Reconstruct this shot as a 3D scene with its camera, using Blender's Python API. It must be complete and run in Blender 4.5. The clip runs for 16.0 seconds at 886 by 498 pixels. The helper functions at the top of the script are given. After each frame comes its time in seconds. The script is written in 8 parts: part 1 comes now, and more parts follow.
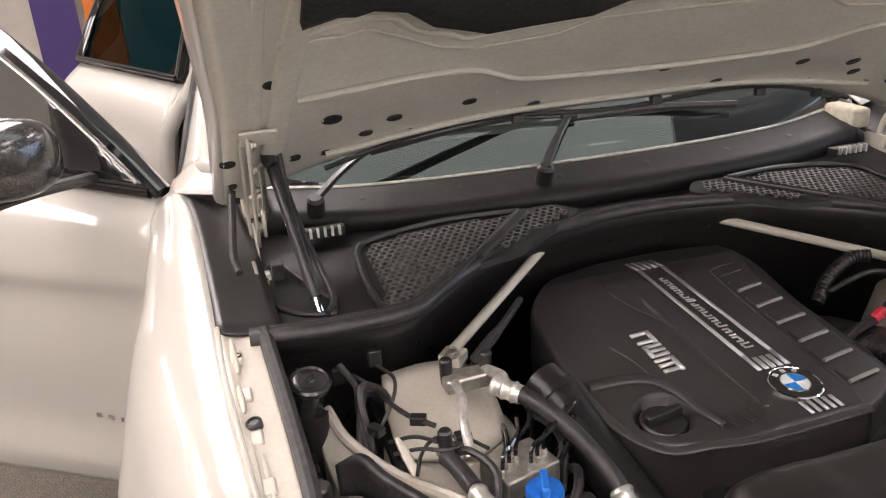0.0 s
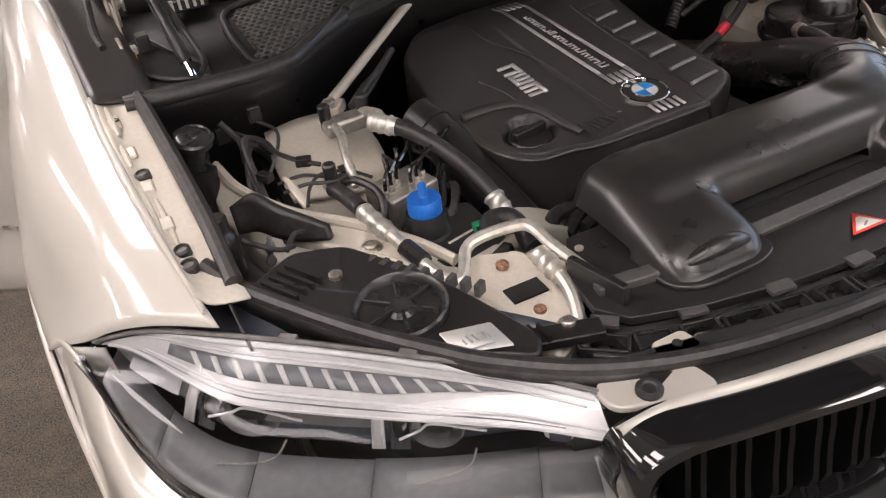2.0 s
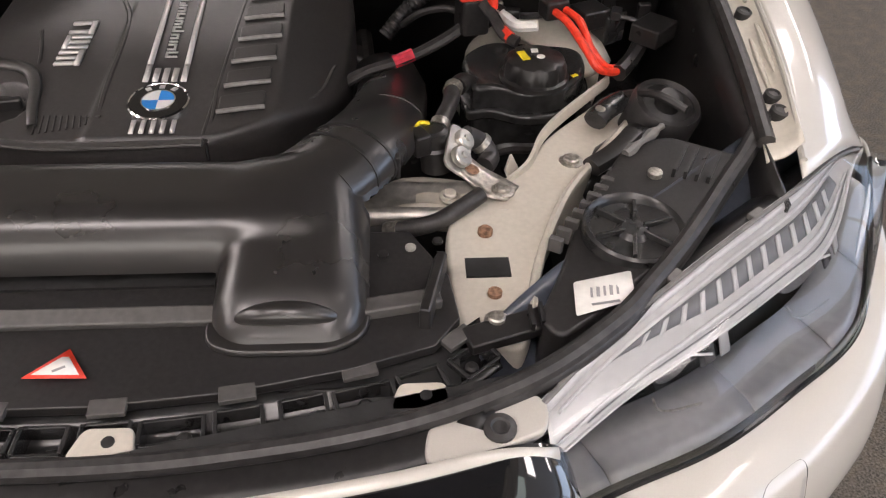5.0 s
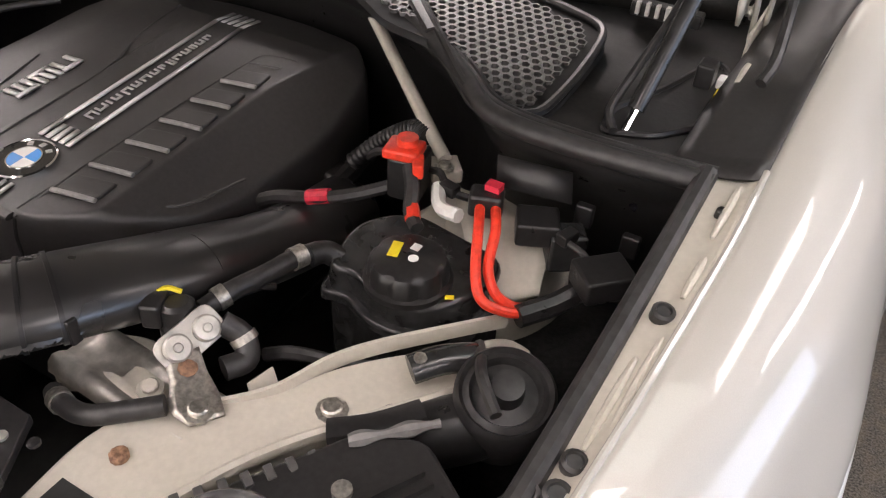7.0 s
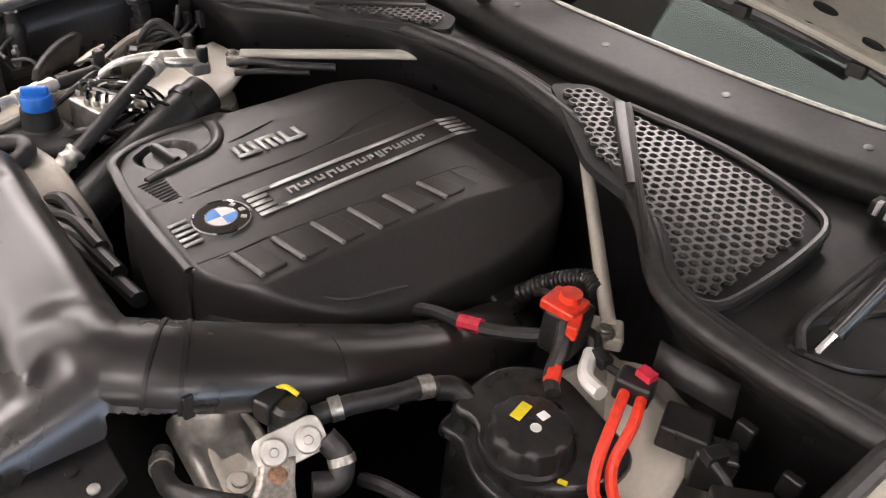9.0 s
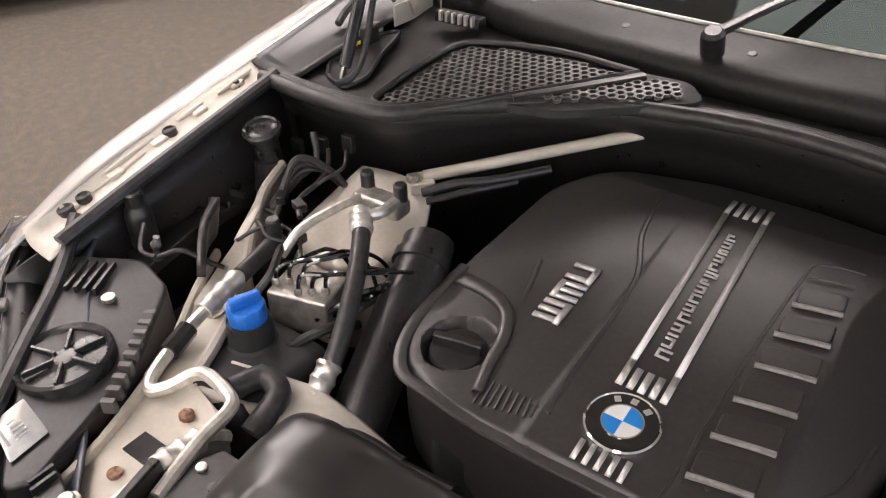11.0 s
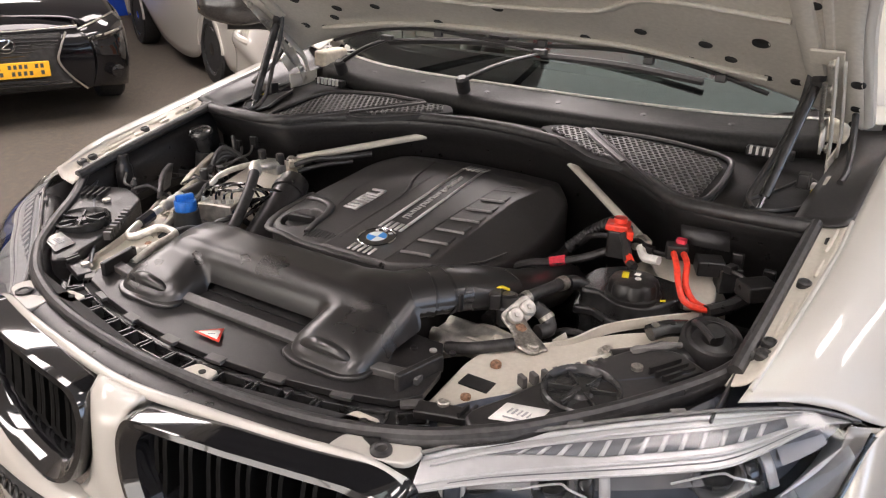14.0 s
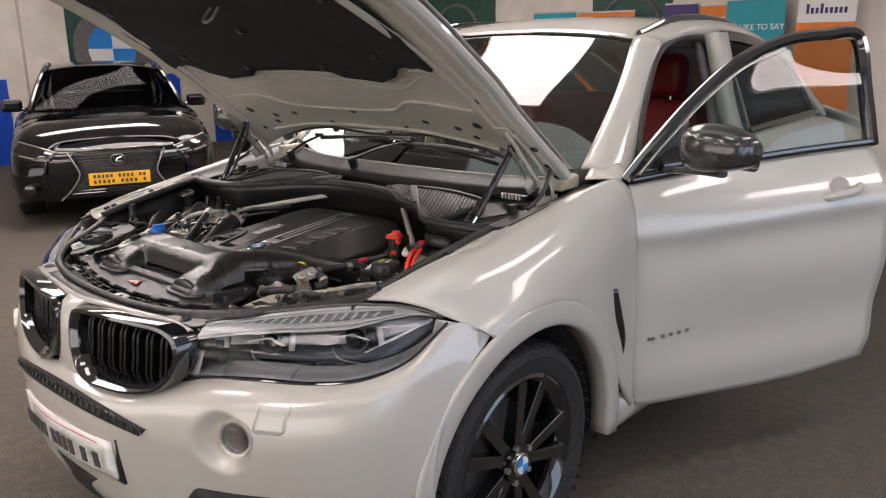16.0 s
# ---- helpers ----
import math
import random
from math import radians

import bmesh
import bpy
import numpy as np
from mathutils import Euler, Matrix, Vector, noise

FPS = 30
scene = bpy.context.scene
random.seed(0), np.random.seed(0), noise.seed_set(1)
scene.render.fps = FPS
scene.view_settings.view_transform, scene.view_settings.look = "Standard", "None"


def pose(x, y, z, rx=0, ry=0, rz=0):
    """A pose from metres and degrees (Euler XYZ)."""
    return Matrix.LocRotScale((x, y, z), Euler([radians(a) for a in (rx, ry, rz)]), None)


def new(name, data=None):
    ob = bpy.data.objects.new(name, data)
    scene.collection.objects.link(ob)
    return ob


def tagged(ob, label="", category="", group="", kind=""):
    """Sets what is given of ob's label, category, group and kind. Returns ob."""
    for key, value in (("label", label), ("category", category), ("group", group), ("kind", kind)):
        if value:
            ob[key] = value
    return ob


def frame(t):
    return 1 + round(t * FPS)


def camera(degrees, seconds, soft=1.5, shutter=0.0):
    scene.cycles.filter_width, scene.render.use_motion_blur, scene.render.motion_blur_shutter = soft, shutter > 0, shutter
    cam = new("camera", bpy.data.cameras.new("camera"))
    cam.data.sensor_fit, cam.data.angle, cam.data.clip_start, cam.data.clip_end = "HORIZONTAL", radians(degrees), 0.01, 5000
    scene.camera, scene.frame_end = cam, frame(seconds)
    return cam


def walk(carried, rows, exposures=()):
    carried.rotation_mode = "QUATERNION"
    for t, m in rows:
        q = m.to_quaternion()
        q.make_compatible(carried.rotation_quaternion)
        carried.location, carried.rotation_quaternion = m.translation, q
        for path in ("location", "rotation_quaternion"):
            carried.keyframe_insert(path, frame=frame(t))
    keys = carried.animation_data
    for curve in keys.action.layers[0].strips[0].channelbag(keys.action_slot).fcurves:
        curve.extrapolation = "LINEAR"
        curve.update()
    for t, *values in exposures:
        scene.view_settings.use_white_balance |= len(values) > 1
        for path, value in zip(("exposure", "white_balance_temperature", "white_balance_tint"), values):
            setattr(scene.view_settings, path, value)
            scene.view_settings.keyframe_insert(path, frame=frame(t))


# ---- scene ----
cam = camera(59.24, 16.0, soft=1.2)


def view(x, y, z, yaw, pitch, roll):
    return pose(x, y, z, 90 + pitch, 0, yaw) @ pose(0, 0, 0, 0, 0, roll)


PATH = [
    (0, -0.7806, -0.1529, 1.5952, -15.665, -21.647, -3.682),
    (0.5, -0.8665, -0.1534, 1.5757, -20.252, -27.207, -6.201),
    (1, -0.8714, -0.1872, 1.5482, -22.671, -31.356, -7.798),
    (1.5, -0.8646, -0.2233, 1.5247, -23.111, -34.360, -8.381),
    (2, -0.7927, -0.2751, 1.5197, -22.185, -35.783, -7.467),
    (2.5, -0.6528, -0.3463, 1.5002, -20.508, -36.834, -5.415),
    (3, -0.5176, -0.3561, 1.4829, -19.199, -37.493, -2.706),
    (3.5, -0.3603, -0.3205, 1.4827, -17.350, -38.455, -0.505),
    (4, -0.0970, -0.3582, 1.4898, -14.073, -40.050, 0.589),
    (4.5, 0.1276, -0.3406, 1.4817, -9.915, -40.947, 1.293),
    (5, 0.3196, -0.2422, 1.4841, -4.117, -41.560, 1.471),
    (5.2, 0.3999, -0.2109, 1.4838, -0.975, -41.457, 1.218),
    (7.3, 0.9142, 0.2675, 1.5033, 31.701, -38.577, 4.855),
    (7.5, 0.9526, 0.2989, 1.5111, 34.543, -38.126, 5.696),
    (8, 0.9826, 0.3360, 1.5275, 41.526, -36.633, 7.253),
    (8.5, 0.9481, 0.3438, 1.5377, 46.054, -35.475, 7.520),
    (9, 0.8522, 0.3164, 1.5363, 47.267, -34.891, 6.698),
    (9.5, 0.6891, 0.2476, 1.5525, 45.655, -34.839, 5.559),
    (9.7, 0.6322, 0.2303, 1.5524, 45.050, -34.881, 4.809),
    (11.8, 0.0570, 0.0383, 1.5529, 33.684, -34.903, -3.041),
    (12, 0.0700, 0.0098, 1.5488, 34.818, -34.468, -3.829),
    (12.5, 0.2314, -0.0879, 1.5466, 37.563, -32.905, -3.526),
    (13, 0.4848, -0.1776, 1.5366, 36.896, -30.696, -1.034),
    (13.5, 0.6738, -0.3605, 1.5280, 33.571, -27.049, 0.587),
    (14, 0.9107, -0.4912, 1.5504, 32.417, -23.370, 1.094),
    (14.5, 1.2657, -0.5516, 1.5596, 33.635, -20.660, 0.612),
    (15, 1.5686, -0.6967, 1.5747, 35.656, -18.198, 0.314),
    (15.5, 1.8457, -0.7886, 1.5866, 38.329, -16.259, -0.068),
    (16, 2.1423, -0.8173, 1.5725, 41.199, -14.526, -0.702),
]
# the clip's own exposure drifts a little on the way
EXPOSURE = [(0, 0.28), (0.5, 0.15), (1.5, -0.03), (2.5, 0.03), (3, 0.1), (4, 0.19), (5, 0.28), (7.5, 0.36), (8.5, 0.38), (9, 0.5), (9.7, 0.5), (11.8, 0.32), (12.5, 0.33), (13.2, 0.44), (14, 0.3), (14.5, 0.07), (15.3, -0.1), (16, -0.17)]
walk(cam, [(row[0], view(*row[1:])) for row in PATH], EXPOSURE)

from mathutils.bvhtree import BVHTree

# ---------------------------------------------------------------- light
world = bpy.data.worlds.new("world")
scene.world = world
world.use_nodes = True
world.node_tree.nodes["Background"].inputs[0].default_value = (0.85, 0.9, 1.0, 1)
world.node_tree.nodes["Background"].inputs[1].default_value = 0.05

# ---------------------------------------------------------------- materials


def material(name, color, rough=0.5, metal=0.0, coat=0.0, vary=0.0, scale=30.0, bump=0.0, bump_scale=400.0, rough_vary=0.0, emit=0.0, glass=0.0, color2=None, stain=0.0, spec=0.5):
    """A surface with grain and larger stains."""
    m = bpy.data.materials.new(name)
    m.use_nodes = True
    tree = m.node_tree
    b = tree.nodes["Principled BSDF"]
    rgb = (*color, 1)
    b.inputs["Base Color"].default_value = rgb
    b.inputs["Roughness"].default_value = rough
    b.inputs["Metallic"].default_value = metal
    b.inputs["Coat Weight"].default_value = coat
    b.inputs["Coat Roughness"].default_value = 0.03
    b.inputs["Specular IOR Level"].default_value = spec
    if emit:
        b.inputs["Emission Color"].default_value = rgb
        b.inputs["Emission Strength"].default_value = emit
    if glass:
        b.inputs["Transmission Weight"].default_value = glass
    co = tree.nodes.new("ShaderNodeTexCoord")

    def noise_node(s, detail=4.0):
        n = tree.nodes.new("ShaderNodeTexNoise")
        n.inputs["Scale"].default_value = s
        n.inputs["Detail"].default_value = detail
        tree.links.new(co.outputs["Object"], n.inputs["Vector"])
        return n

    if vary or stain:
        n = noise_node(scale)
        mix = tree.nodes.new("ShaderNodeMix")
        mix.data_type = "RGBA"
        c2 = color2 or tuple(min(1.0, c * (1 + 2.2 * vary) + 0.02 * vary) for c in color)
        c1 = tuple(c * (1 - vary) for c in color)
        mix.inputs["A"].default_value = (*c1, 1)
        mix.inputs["B"].default_value = (*c2, 1)
        ramp = tree.nodes.new("ShaderNodeMapRange")
        ramp.inputs["From Min"].default_value = 0.35
        ramp.inputs["From Max"].default_value = 0.7
        tree.links.new(n.outputs["Fac"], ramp.inputs["Value"])
        tree.links.new(ramp.outputs["Result"], mix.inputs["Factor"])
        out = mix.outputs["Result"]
        if stain:
            n2 = noise_node(scale / 9, 6)
            r2 = tree.nodes.new("ShaderNodeMapRange")
            r2.inputs["From Min"].default_value = 0.45
            r2.inputs["From Max"].default_value = 0.75
            r2.inputs["To Max"].default_value = stain
            tree.links.new(n2.outputs["Fac"], r2.inputs["Value"])
            m2 = tree.nodes.new("ShaderNodeMix")
            m2.data_type = "RGBA"
            m2.inputs["B"].default_value = (0.22, 0.17, 0.11, 1)
            tree.links.new(r2.outputs["Result"], m2.inputs["Factor"])
            tree.links.new(out, m2.inputs["A"])
            out = m2.outputs["Result"]
        tree.links.new(out, b.inputs["Base Color"])
    if rough_vary:
        n = noise_node(scale * 0.35, 5)
        r = tree.nodes.new("ShaderNodeMapRange")
        r.inputs["To Min"].default_value = max(0.02, rough - rough_vary)
        r.inputs["To Max"].default_value = min(1.0, rough + rough_vary)
        tree.links.new(n.outputs["Fac"], r.inputs["Value"])
        tree.links.new(r.outputs["Result"], b.inputs["Roughness"])
    if bump:
        n = noise_node(bump_scale, 3)
        bu = tree.nodes.new("ShaderNodeBump")
        bu.inputs["Strength"].default_value = bump
        bu.inputs["Distance"].default_value = 0.002
        tree.links.new(n.outputs["Fac"], bu.inputs["Height"])
        tree.links.new(bu.outputs["Normal"], b.inputs["Normal"])
    return m


PAINT = material("pearl_white_paint", (0.452, 0.432, 0.39), 0.3, coat=1.0, vary=0.02, scale=900, bump=0.02, bump_scale=2500)
PAINT_IN = material("primer_white_paint", (0.5, 0.475, 0.42), 0.4, coat=0.3, vary=0.04, scale=120, stain=0.1, rough_vary=0.08, bump=0.03, bump_scale=500)
METAL_WHITE = material("dusty_white_metal", (0.52, 0.487, 0.42), 0.42, coat=0.15, vary=0.03, scale=140, stain=0.1, rough_vary=0.1, bump=0.05, bump_scale=500)
PLASTIC = material("black_plastic", (0.0145, 0.0136, 0.0136), 0.3, vary=0.15, scale=120, rough_vary=0.07, bump=0.1, bump_scale=1800)
COVER = material("grained_black_plastic", (0.027, 0.0248, 0.0243), 0.4, vary=0.1, scale=160, rough_vary=0.05, bump=0.16, bump_scale=2400, spec=0.75)
DUCT = material("satin_black_plastic", (0.021, 0.0195, 0.0187), 0.28, vary=0.04, scale=30, rough_vary=0.03, spec=0.75)
GREYPLASTIC = material("dusty_dark_grey_plastic", (0.019, 0.018, 0.018), 0.33, vary=0.12, scale=160, rough_vary=0.06, bump=0.12, bump_scale=1600)
SLAT = material("black_grille_slat", (0.005, 0.005, 0.005), 0.3, vary=0.1, scale=200, spec=0.3)
# pale bar colour: light caught on the cover's slanted edges, painted in
PAD = material("highlit_cover_bar", (0.24, 0.23, 0.22), 0.4, vary=0.1, scale=120)
COVERLIP = material("smooth_cover_lip", (0.045, 0.043, 0.041), 0.33, vary=0.1, scale=120, bump=0.05, bump_scale=1500)
TRIMBLACK = material("matt_black_trim", (0.014, 0.0135, 0.013), 0.5, vary=0.15, scale=140, rough_vary=0.06, bump=0.12, bump_scale=1600, spec=0.3)
RIDGE = material("grey_ridge_plastic", (0.07, 0.067, 0.065), 0.4, vary=0.08, scale=120, bump=0.06, bump_scale=1400)
VENTGREY = material("pale_dusty_grille_plastic", (0.085, 0.082, 0.079), 0.4, vary=0.12, scale=120, rough_vary=0.08, bump=0.06, bump_scale=900)
SHELF = material("grey_lamp_shelf", (0.42, 0.42, 0.425), 0.38, metal=0.2, vary=0.05, scale=80, rough_vary=0.04)
REFLECTOR = material("bright_lamp_bezel", (0.74, 0.735, 0.72), 0.3, metal=0.08, vary=0.03, scale=60, rough_vary=0.03)
LAMPGREY = material("smoked_lamp_reflector", (0.22, 0.217, 0.22), 0.28, metal=0.4, vary=0.08, scale=60)
RIBGROUND = material("blue_grey_lamp_ground", (0.2, 0.205, 0.215), 0.35, vary=0.06, scale=80)
CENTREBAR = material("satin_lamp_bar", (0.6, 0.594, 0.58), 0.3, metal=0.25, vary=0.04, scale=60)
NAVY = material("dark_lamp_interior", (0.05, 0.058, 0.075), 0.3, vary=0.15, scale=60)
WORNGREY = material("worn_grey_plastic", (0.13, 0.125, 0.12), 0.5, vary=0.15, scale=60, bump=0.08, bump_scale=900)
SEMI = material("semi_gloss_black_plastic", (0.02, 0.02, 0.02), 0.22, vary=0.25, scale=40, rough_vary=0.08, bump=0.05, bump_scale=700)
RUBBER = material("black_rubber", (0.024, 0.0228, 0.0225), 0.42, vary=0.25, scale=90, rough_vary=0.1, bump=0.05, bump_scale=700)
TYRE = material("tyre_rubber", (0.011, 0.011, 0.011), 0.7, vary=0.3, scale=60, bump=0.1, bump_scale=600)
GLOSS = material("gloss_black_trim", (0.008, 0.008, 0.009), 0.07, coat=1.0, vary=0.1, scale=300)
CARBON = material("carbon_weave", (0.02, 0.018, 0.017), 0.2, coat=0.5, vary=0.5, scale=420)
ALU = material("cast_aluminium", (0.5, 0.48, 0.44), 0.42, metal=0.85, vary=0.15, scale=60, rough_vary=0.12, bump=0.1, bump_scale=300)
PIPE = material("dull_aluminium_pipe", (0.62, 0.6, 0.55), 0.38, metal=0.7, vary=0.12, scale=70, rough_vary=0.1)
CHROME = material("chrome", (0.85, 0.85, 0.85), 0.08, metal=1.0, vary=0.03, scale=200)
SILVER = material("silver_print", (0.62, 0.61, 0.59), 0.35, metal=0.5, vary=0.05, scale=300)
STEEL = material("steel_bolt", (0.42, 0.4, 0.36), 0.4, metal=0.9, vary=0.2, scale=200)
RUST = material("rusted_bolt", (0.2, 0.11, 0.065), 0.8, vary=0.4, scale=200)
BLUE = material("blue_cap_plastic", (0.012, 0.13, 0.5), 0.4, vary=0.1, scale=200, bump=0.03, bump_scale=900)
ROUNDEL_BLUE = material("enamel_blue", (0.02, 0.22, 0.62), 0.35, coat=0.15)
ROUNDEL_WHITE = material("enamel_white", (0.7, 0.7, 0.68), 0.35, coat=0.15)
RED = material("red_plastic", (0.72, 0.045, 0.02), 0.38, vary=0.1, scale=120)
REDTAPE = material("pink_red_tape", (0.6, 0.03, 0.06), 0.45, vary=0.1, scale=120)
YELLOW = material("yellow_label", (0.75, 0.6, 0.02), 0.5, vary=0.05, scale=200)
PAPER = material("white_label_paper", (0.78, 0.77, 0.73), 0.5, vary=0.04, scale=90)
INK = material("dark_print", (0.05, 0.05, 0.05), 0.6)
GREYINK = material("grey_print", (0.3, 0.3, 0.3), 0.6)
FELT = material("black_felt_liner", (0.006, 0.0055, 0.0055), 0.95, vary=0.4, scale=140, bump=0.5, bump_scale=500)
# near-black for black parts and for shade painted into hollows
DARK = material("black_parts_and_shade", (0.008, 0.008, 0.008), 0.7, vary=0.4, scale=25, bump=0.2, bump_scale=120)
LEATHER = material("red_leather", (0.22, 0.015, 0.018), 0.42, vary=0.12, scale=60, bump=0.12, bump_scale=350)
TRIMGREY = material("grey_interior_trim", (0.12, 0.11, 0.105), 0.7, vary=0.15, scale=40)
CREAM = material("cream_foam", (0.5, 0.45, 0.36), 0.8, vary=0.1, scale=60)
TURQ = material("green_fitting", (0.02, 0.25, 0.12), 0.4)


def clear(name, tint, rough=0.0, alpha=0.25, gain=1.0):
    """Thin glass: a clear pane with its own gloss."""
    m = bpy.data.materials.new(name)
    m.use_nodes = True
    t = m.node_tree
    t.nodes.clear()
    out = t.nodes.new("ShaderNodeOutputMaterial")
    mix = t.nodes.new("ShaderNodeMixShader")
    tr = t.nodes.new("ShaderNodeBsdfTransparent")
    gl = t.nodes.new("ShaderNodeBsdfGlossy")
    fr = t.nodes.new("ShaderNodeFresnel")
    tr.inputs[0].default_value = (*tint, 1)
    gl.inputs["Roughness"].default_value = rough
    fr.inputs["IOR"].default_value = alpha
    gn = t.nodes.new("ShaderNodeMath")
    gn.operation = "MULTIPLY"
    gn.inputs[1].default_value = gain
    t.links.new(fr.outputs[0], gn.inputs[0])
    t.links.new(gn.outputs[0], mix.inputs[0])
    t.links.new(tr.outputs[0], mix.inputs[1])
    t.links.new(gl.outputs[0], mix.inputs[2])
    t.links.new(mix.outputs[0], out.inputs[0])
    return m


WINDSCREEN = clear("windscreen_glass", (0.34, 0.4, 0.375), 0.0, 1.8, 0.95)
SIDEGLASS = clear("side_window_glass", (0.55, 0.62, 0.58), 0.0, 1.5)
DARKGLASS = clear("privacy_glass", (0.06, 0.07, 0.07), 0.0, 1.5, 0.35)
SMOKEGLASS = clear("smoked_screen_glass", (0.12, 0.13, 0.13), 0.0, 1.45, 0.14)
LENS = clear("lamp_lens", (0.9, 0.91, 0.93), 0.0, 1.45, 0.8)

# ---------------------------------------------------------------- building helpers


def spline(pts, n):
    """n points on a smooth line through pts."""
    p = [Vector(q) for q in pts]
    if len(p) == 2:
        return [p[0].lerp(p[1], i / (n - 1)) for i in range(n)]
    lens = [0.0]
    for a, b in zip(p, p[1:]):
        lens.append(lens[-1] + max((b - a).length, 1e-6) ** 0.75)
    out = []
    for i in range(n):
        u = lens[-1] * i / (n - 1)
        k = max(j for j in range(len(p) - 1) if lens[j] <= u + 1e-9)
        f = (u - lens[k]) / (lens[k + 1] - lens[k])
        a, b = p[k], p[k + 1]
        h = lens[k + 1] - lens[k]
        ta = (b - p[k - 1]) * (h / (lens[k + 1] - lens[k - 1])) if k else (b - a)
        tb = (p[k + 2] - a) * (h / (lens[k + 2] - lens[k])) if k + 2 < len(p) else (b - a)
        out.append(a * (2 * f**3 - 3 * f**2 + 1) + ta * (f**3 - 2 * f**2 + f) + b * (3 * f**2 - 2 * f**3) + tb * (f**3 - f**2))
    return out


def ease(a, b, f):
    f = max(0.0, min(1.0, (f - a) / (b - a)))
    return f * f * (3 - 2 * f)


def side(pts, s):
    return [(x * s, y, z) for x, y, z in pts]


def part(name, bm, mat, parent, label="", sharp=35, bevel=0.0, solid=0.0, offset=-1.0, segments=2):
    """One mesh under a thing or a part."""
    me = bpy.data.meshes.new(name)
    bm.normal_update()
    bm.to_mesh(me)
    bm.free()
    me.materials.append(mat)
    me.polygons.foreach_set("use_smooth", [True] * len(me.polygons))
    if not bevel and not solid:
        me.set_sharp_from_angle(angle=radians(sharp))
    ob = new(name, me)
    if parent is not None:
        ob.parent = parent
        ob.matrix_parent_inverse = parent.matrix_world.inverted() if parent.type == "EMPTY" and parent.parent is None else Matrix()
    if solid:
        m = ob.modifiers.new("thickness", "SOLIDIFY")
        m.thickness, m.offset = solid, offset
    if bevel:
        m = ob.modifiers.new("edges", "BEVEL")
        m.width, m.segments, m.limit_method, m.angle_limit = bevel, segments, "ANGLE", radians(40)
        m.harden_normals = True
    return tagged(ob, label)


def sheet(rows, bm=None, closed=False):
    """A surface through rows of points of equal length."""
    bm = bm or bmesh.new()
    vs = [[bm.verts.new(p) for p in row] for row in rows]
    for a, b in zip(vs, vs[1:]):
        m = len(a)
        for i in range(m if closed else m - 1):
            j = (i + 1) % m
            bm.faces.new((a[i], a[j], b[j], b[i]))
    return bm


def skin(rows, nu, nv, s=1):
    """A smooth surface from a coarse net of points."""
    across = [spline(side(r, s), nv) for r in rows]
    cols = [spline([r[i] for r in across], nu) for i in range(nv)]
    net = [[cols[i][j] for i in range(nv)] for j in range(nu)]
    if s < 0:
        net = [list(reversed(r)) for r in net]
    return sheet(net)


def tube(pts, r, n=10, res=None, bm=None, rings=None, flat=1.0, cap=True):
    """A round pipe along pts; r may be a function of 0..1."""
    bm = bm or bmesh.new()
    line = spline(pts, res or max(2, 6 * (len(pts) - 1) + 1))
    up = None
    loops = []
    for i, p in enumerate(line):
        d = (line[min(i + 1, len(line) - 1)] - line[max(i - 1, 0)]).normalized()
        if up is None:
            up = d.orthogonal().normalized() if abs(d.z) > 0.95 else (Vector((0, 0, 1)) - d * d.z).normalized()
        else:
            up = (up - d * up.dot(d)).normalized()
        w = d.cross(up)
        f = i / (len(line) - 1)
        rr = r(f) if callable(r) else r
        loops.append([bm.verts.new(p + (w * math.cos(a) + up * math.sin(a) * flat) * rr) for a in [2 * math.pi * k / n for k in range(n)]])
    for a, b in zip(loops, loops[1:]):
        for i in range(n):
            bm.faces.new((a[i], a[(i + 1) % n], b[(i + 1) % n], b[i]))
    if cap:
        bm.faces.new(list(reversed(loops[0])))
        bm.faces.new(loops[-1])
    return bm


def box(cx, cy, cz, sx, sy, sz, m=None, bm=None):
    bm = bm or bmesh.new()
    mat = Matrix.Translation((cx, cy, cz)) @ (m or Matrix()) @ Matrix.Diagonal((sx, sy, sz, 1))
    bmesh.ops.create_cube(bm, size=1, matrix=mat)
    return bm


def disc(centre, axis, profile, n=24, bm=None, spin=0.0):
    """A turned solid: profile of (radius, height) along the axis."""
    bm = bm or bmesh.new()
    q = Vector(axis).to_track_quat("Z", "Y").to_matrix()
    loops = []
    for r, h in profile:
        loops.append([bm.verts.new(Vector(centre) + q @ Vector((r * math.cos(spin + 2 * math.pi * k / n), r * math.sin(spin + 2 * math.pi * k / n), h))) for k in range(n)])
    for a, b in zip(loops, loops[1:]):
        for i in range(n):
            bm.faces.new((a[i], a[(i + 1) % n], b[(i + 1) % n], b[i]))
    if profile[0][0] > 1e-5:
        bm.faces.new(list(reversed(loops[0])))
    if profile[-1][0] > 1e-5:
        bm.faces.new(loops[-1])
    bmesh.ops.remove_doubles(bm, verts=bm.verts, dist=1e-6)
    return bm


def rounded(pts, r, n=4):
    """A flat outline with its corners rounded."""
    p = [Vector(q) for q in pts]
    out = []
    for i, b in enumerate(p):
        a, c = p[i - 1], p[(i + 1) % len(p)]
        ra = min(r, (a - b).length * 0.45, (c - b).length * 0.45)
        u, w = b + (a - b).normalized() * ra, b + (c - b).normalized() * ra
        for k in range(n + 1):
            f = k / n
            out.append(u * (1 - f) ** 2 + b * 2 * f * (1 - f) + w * f**2)
    return out


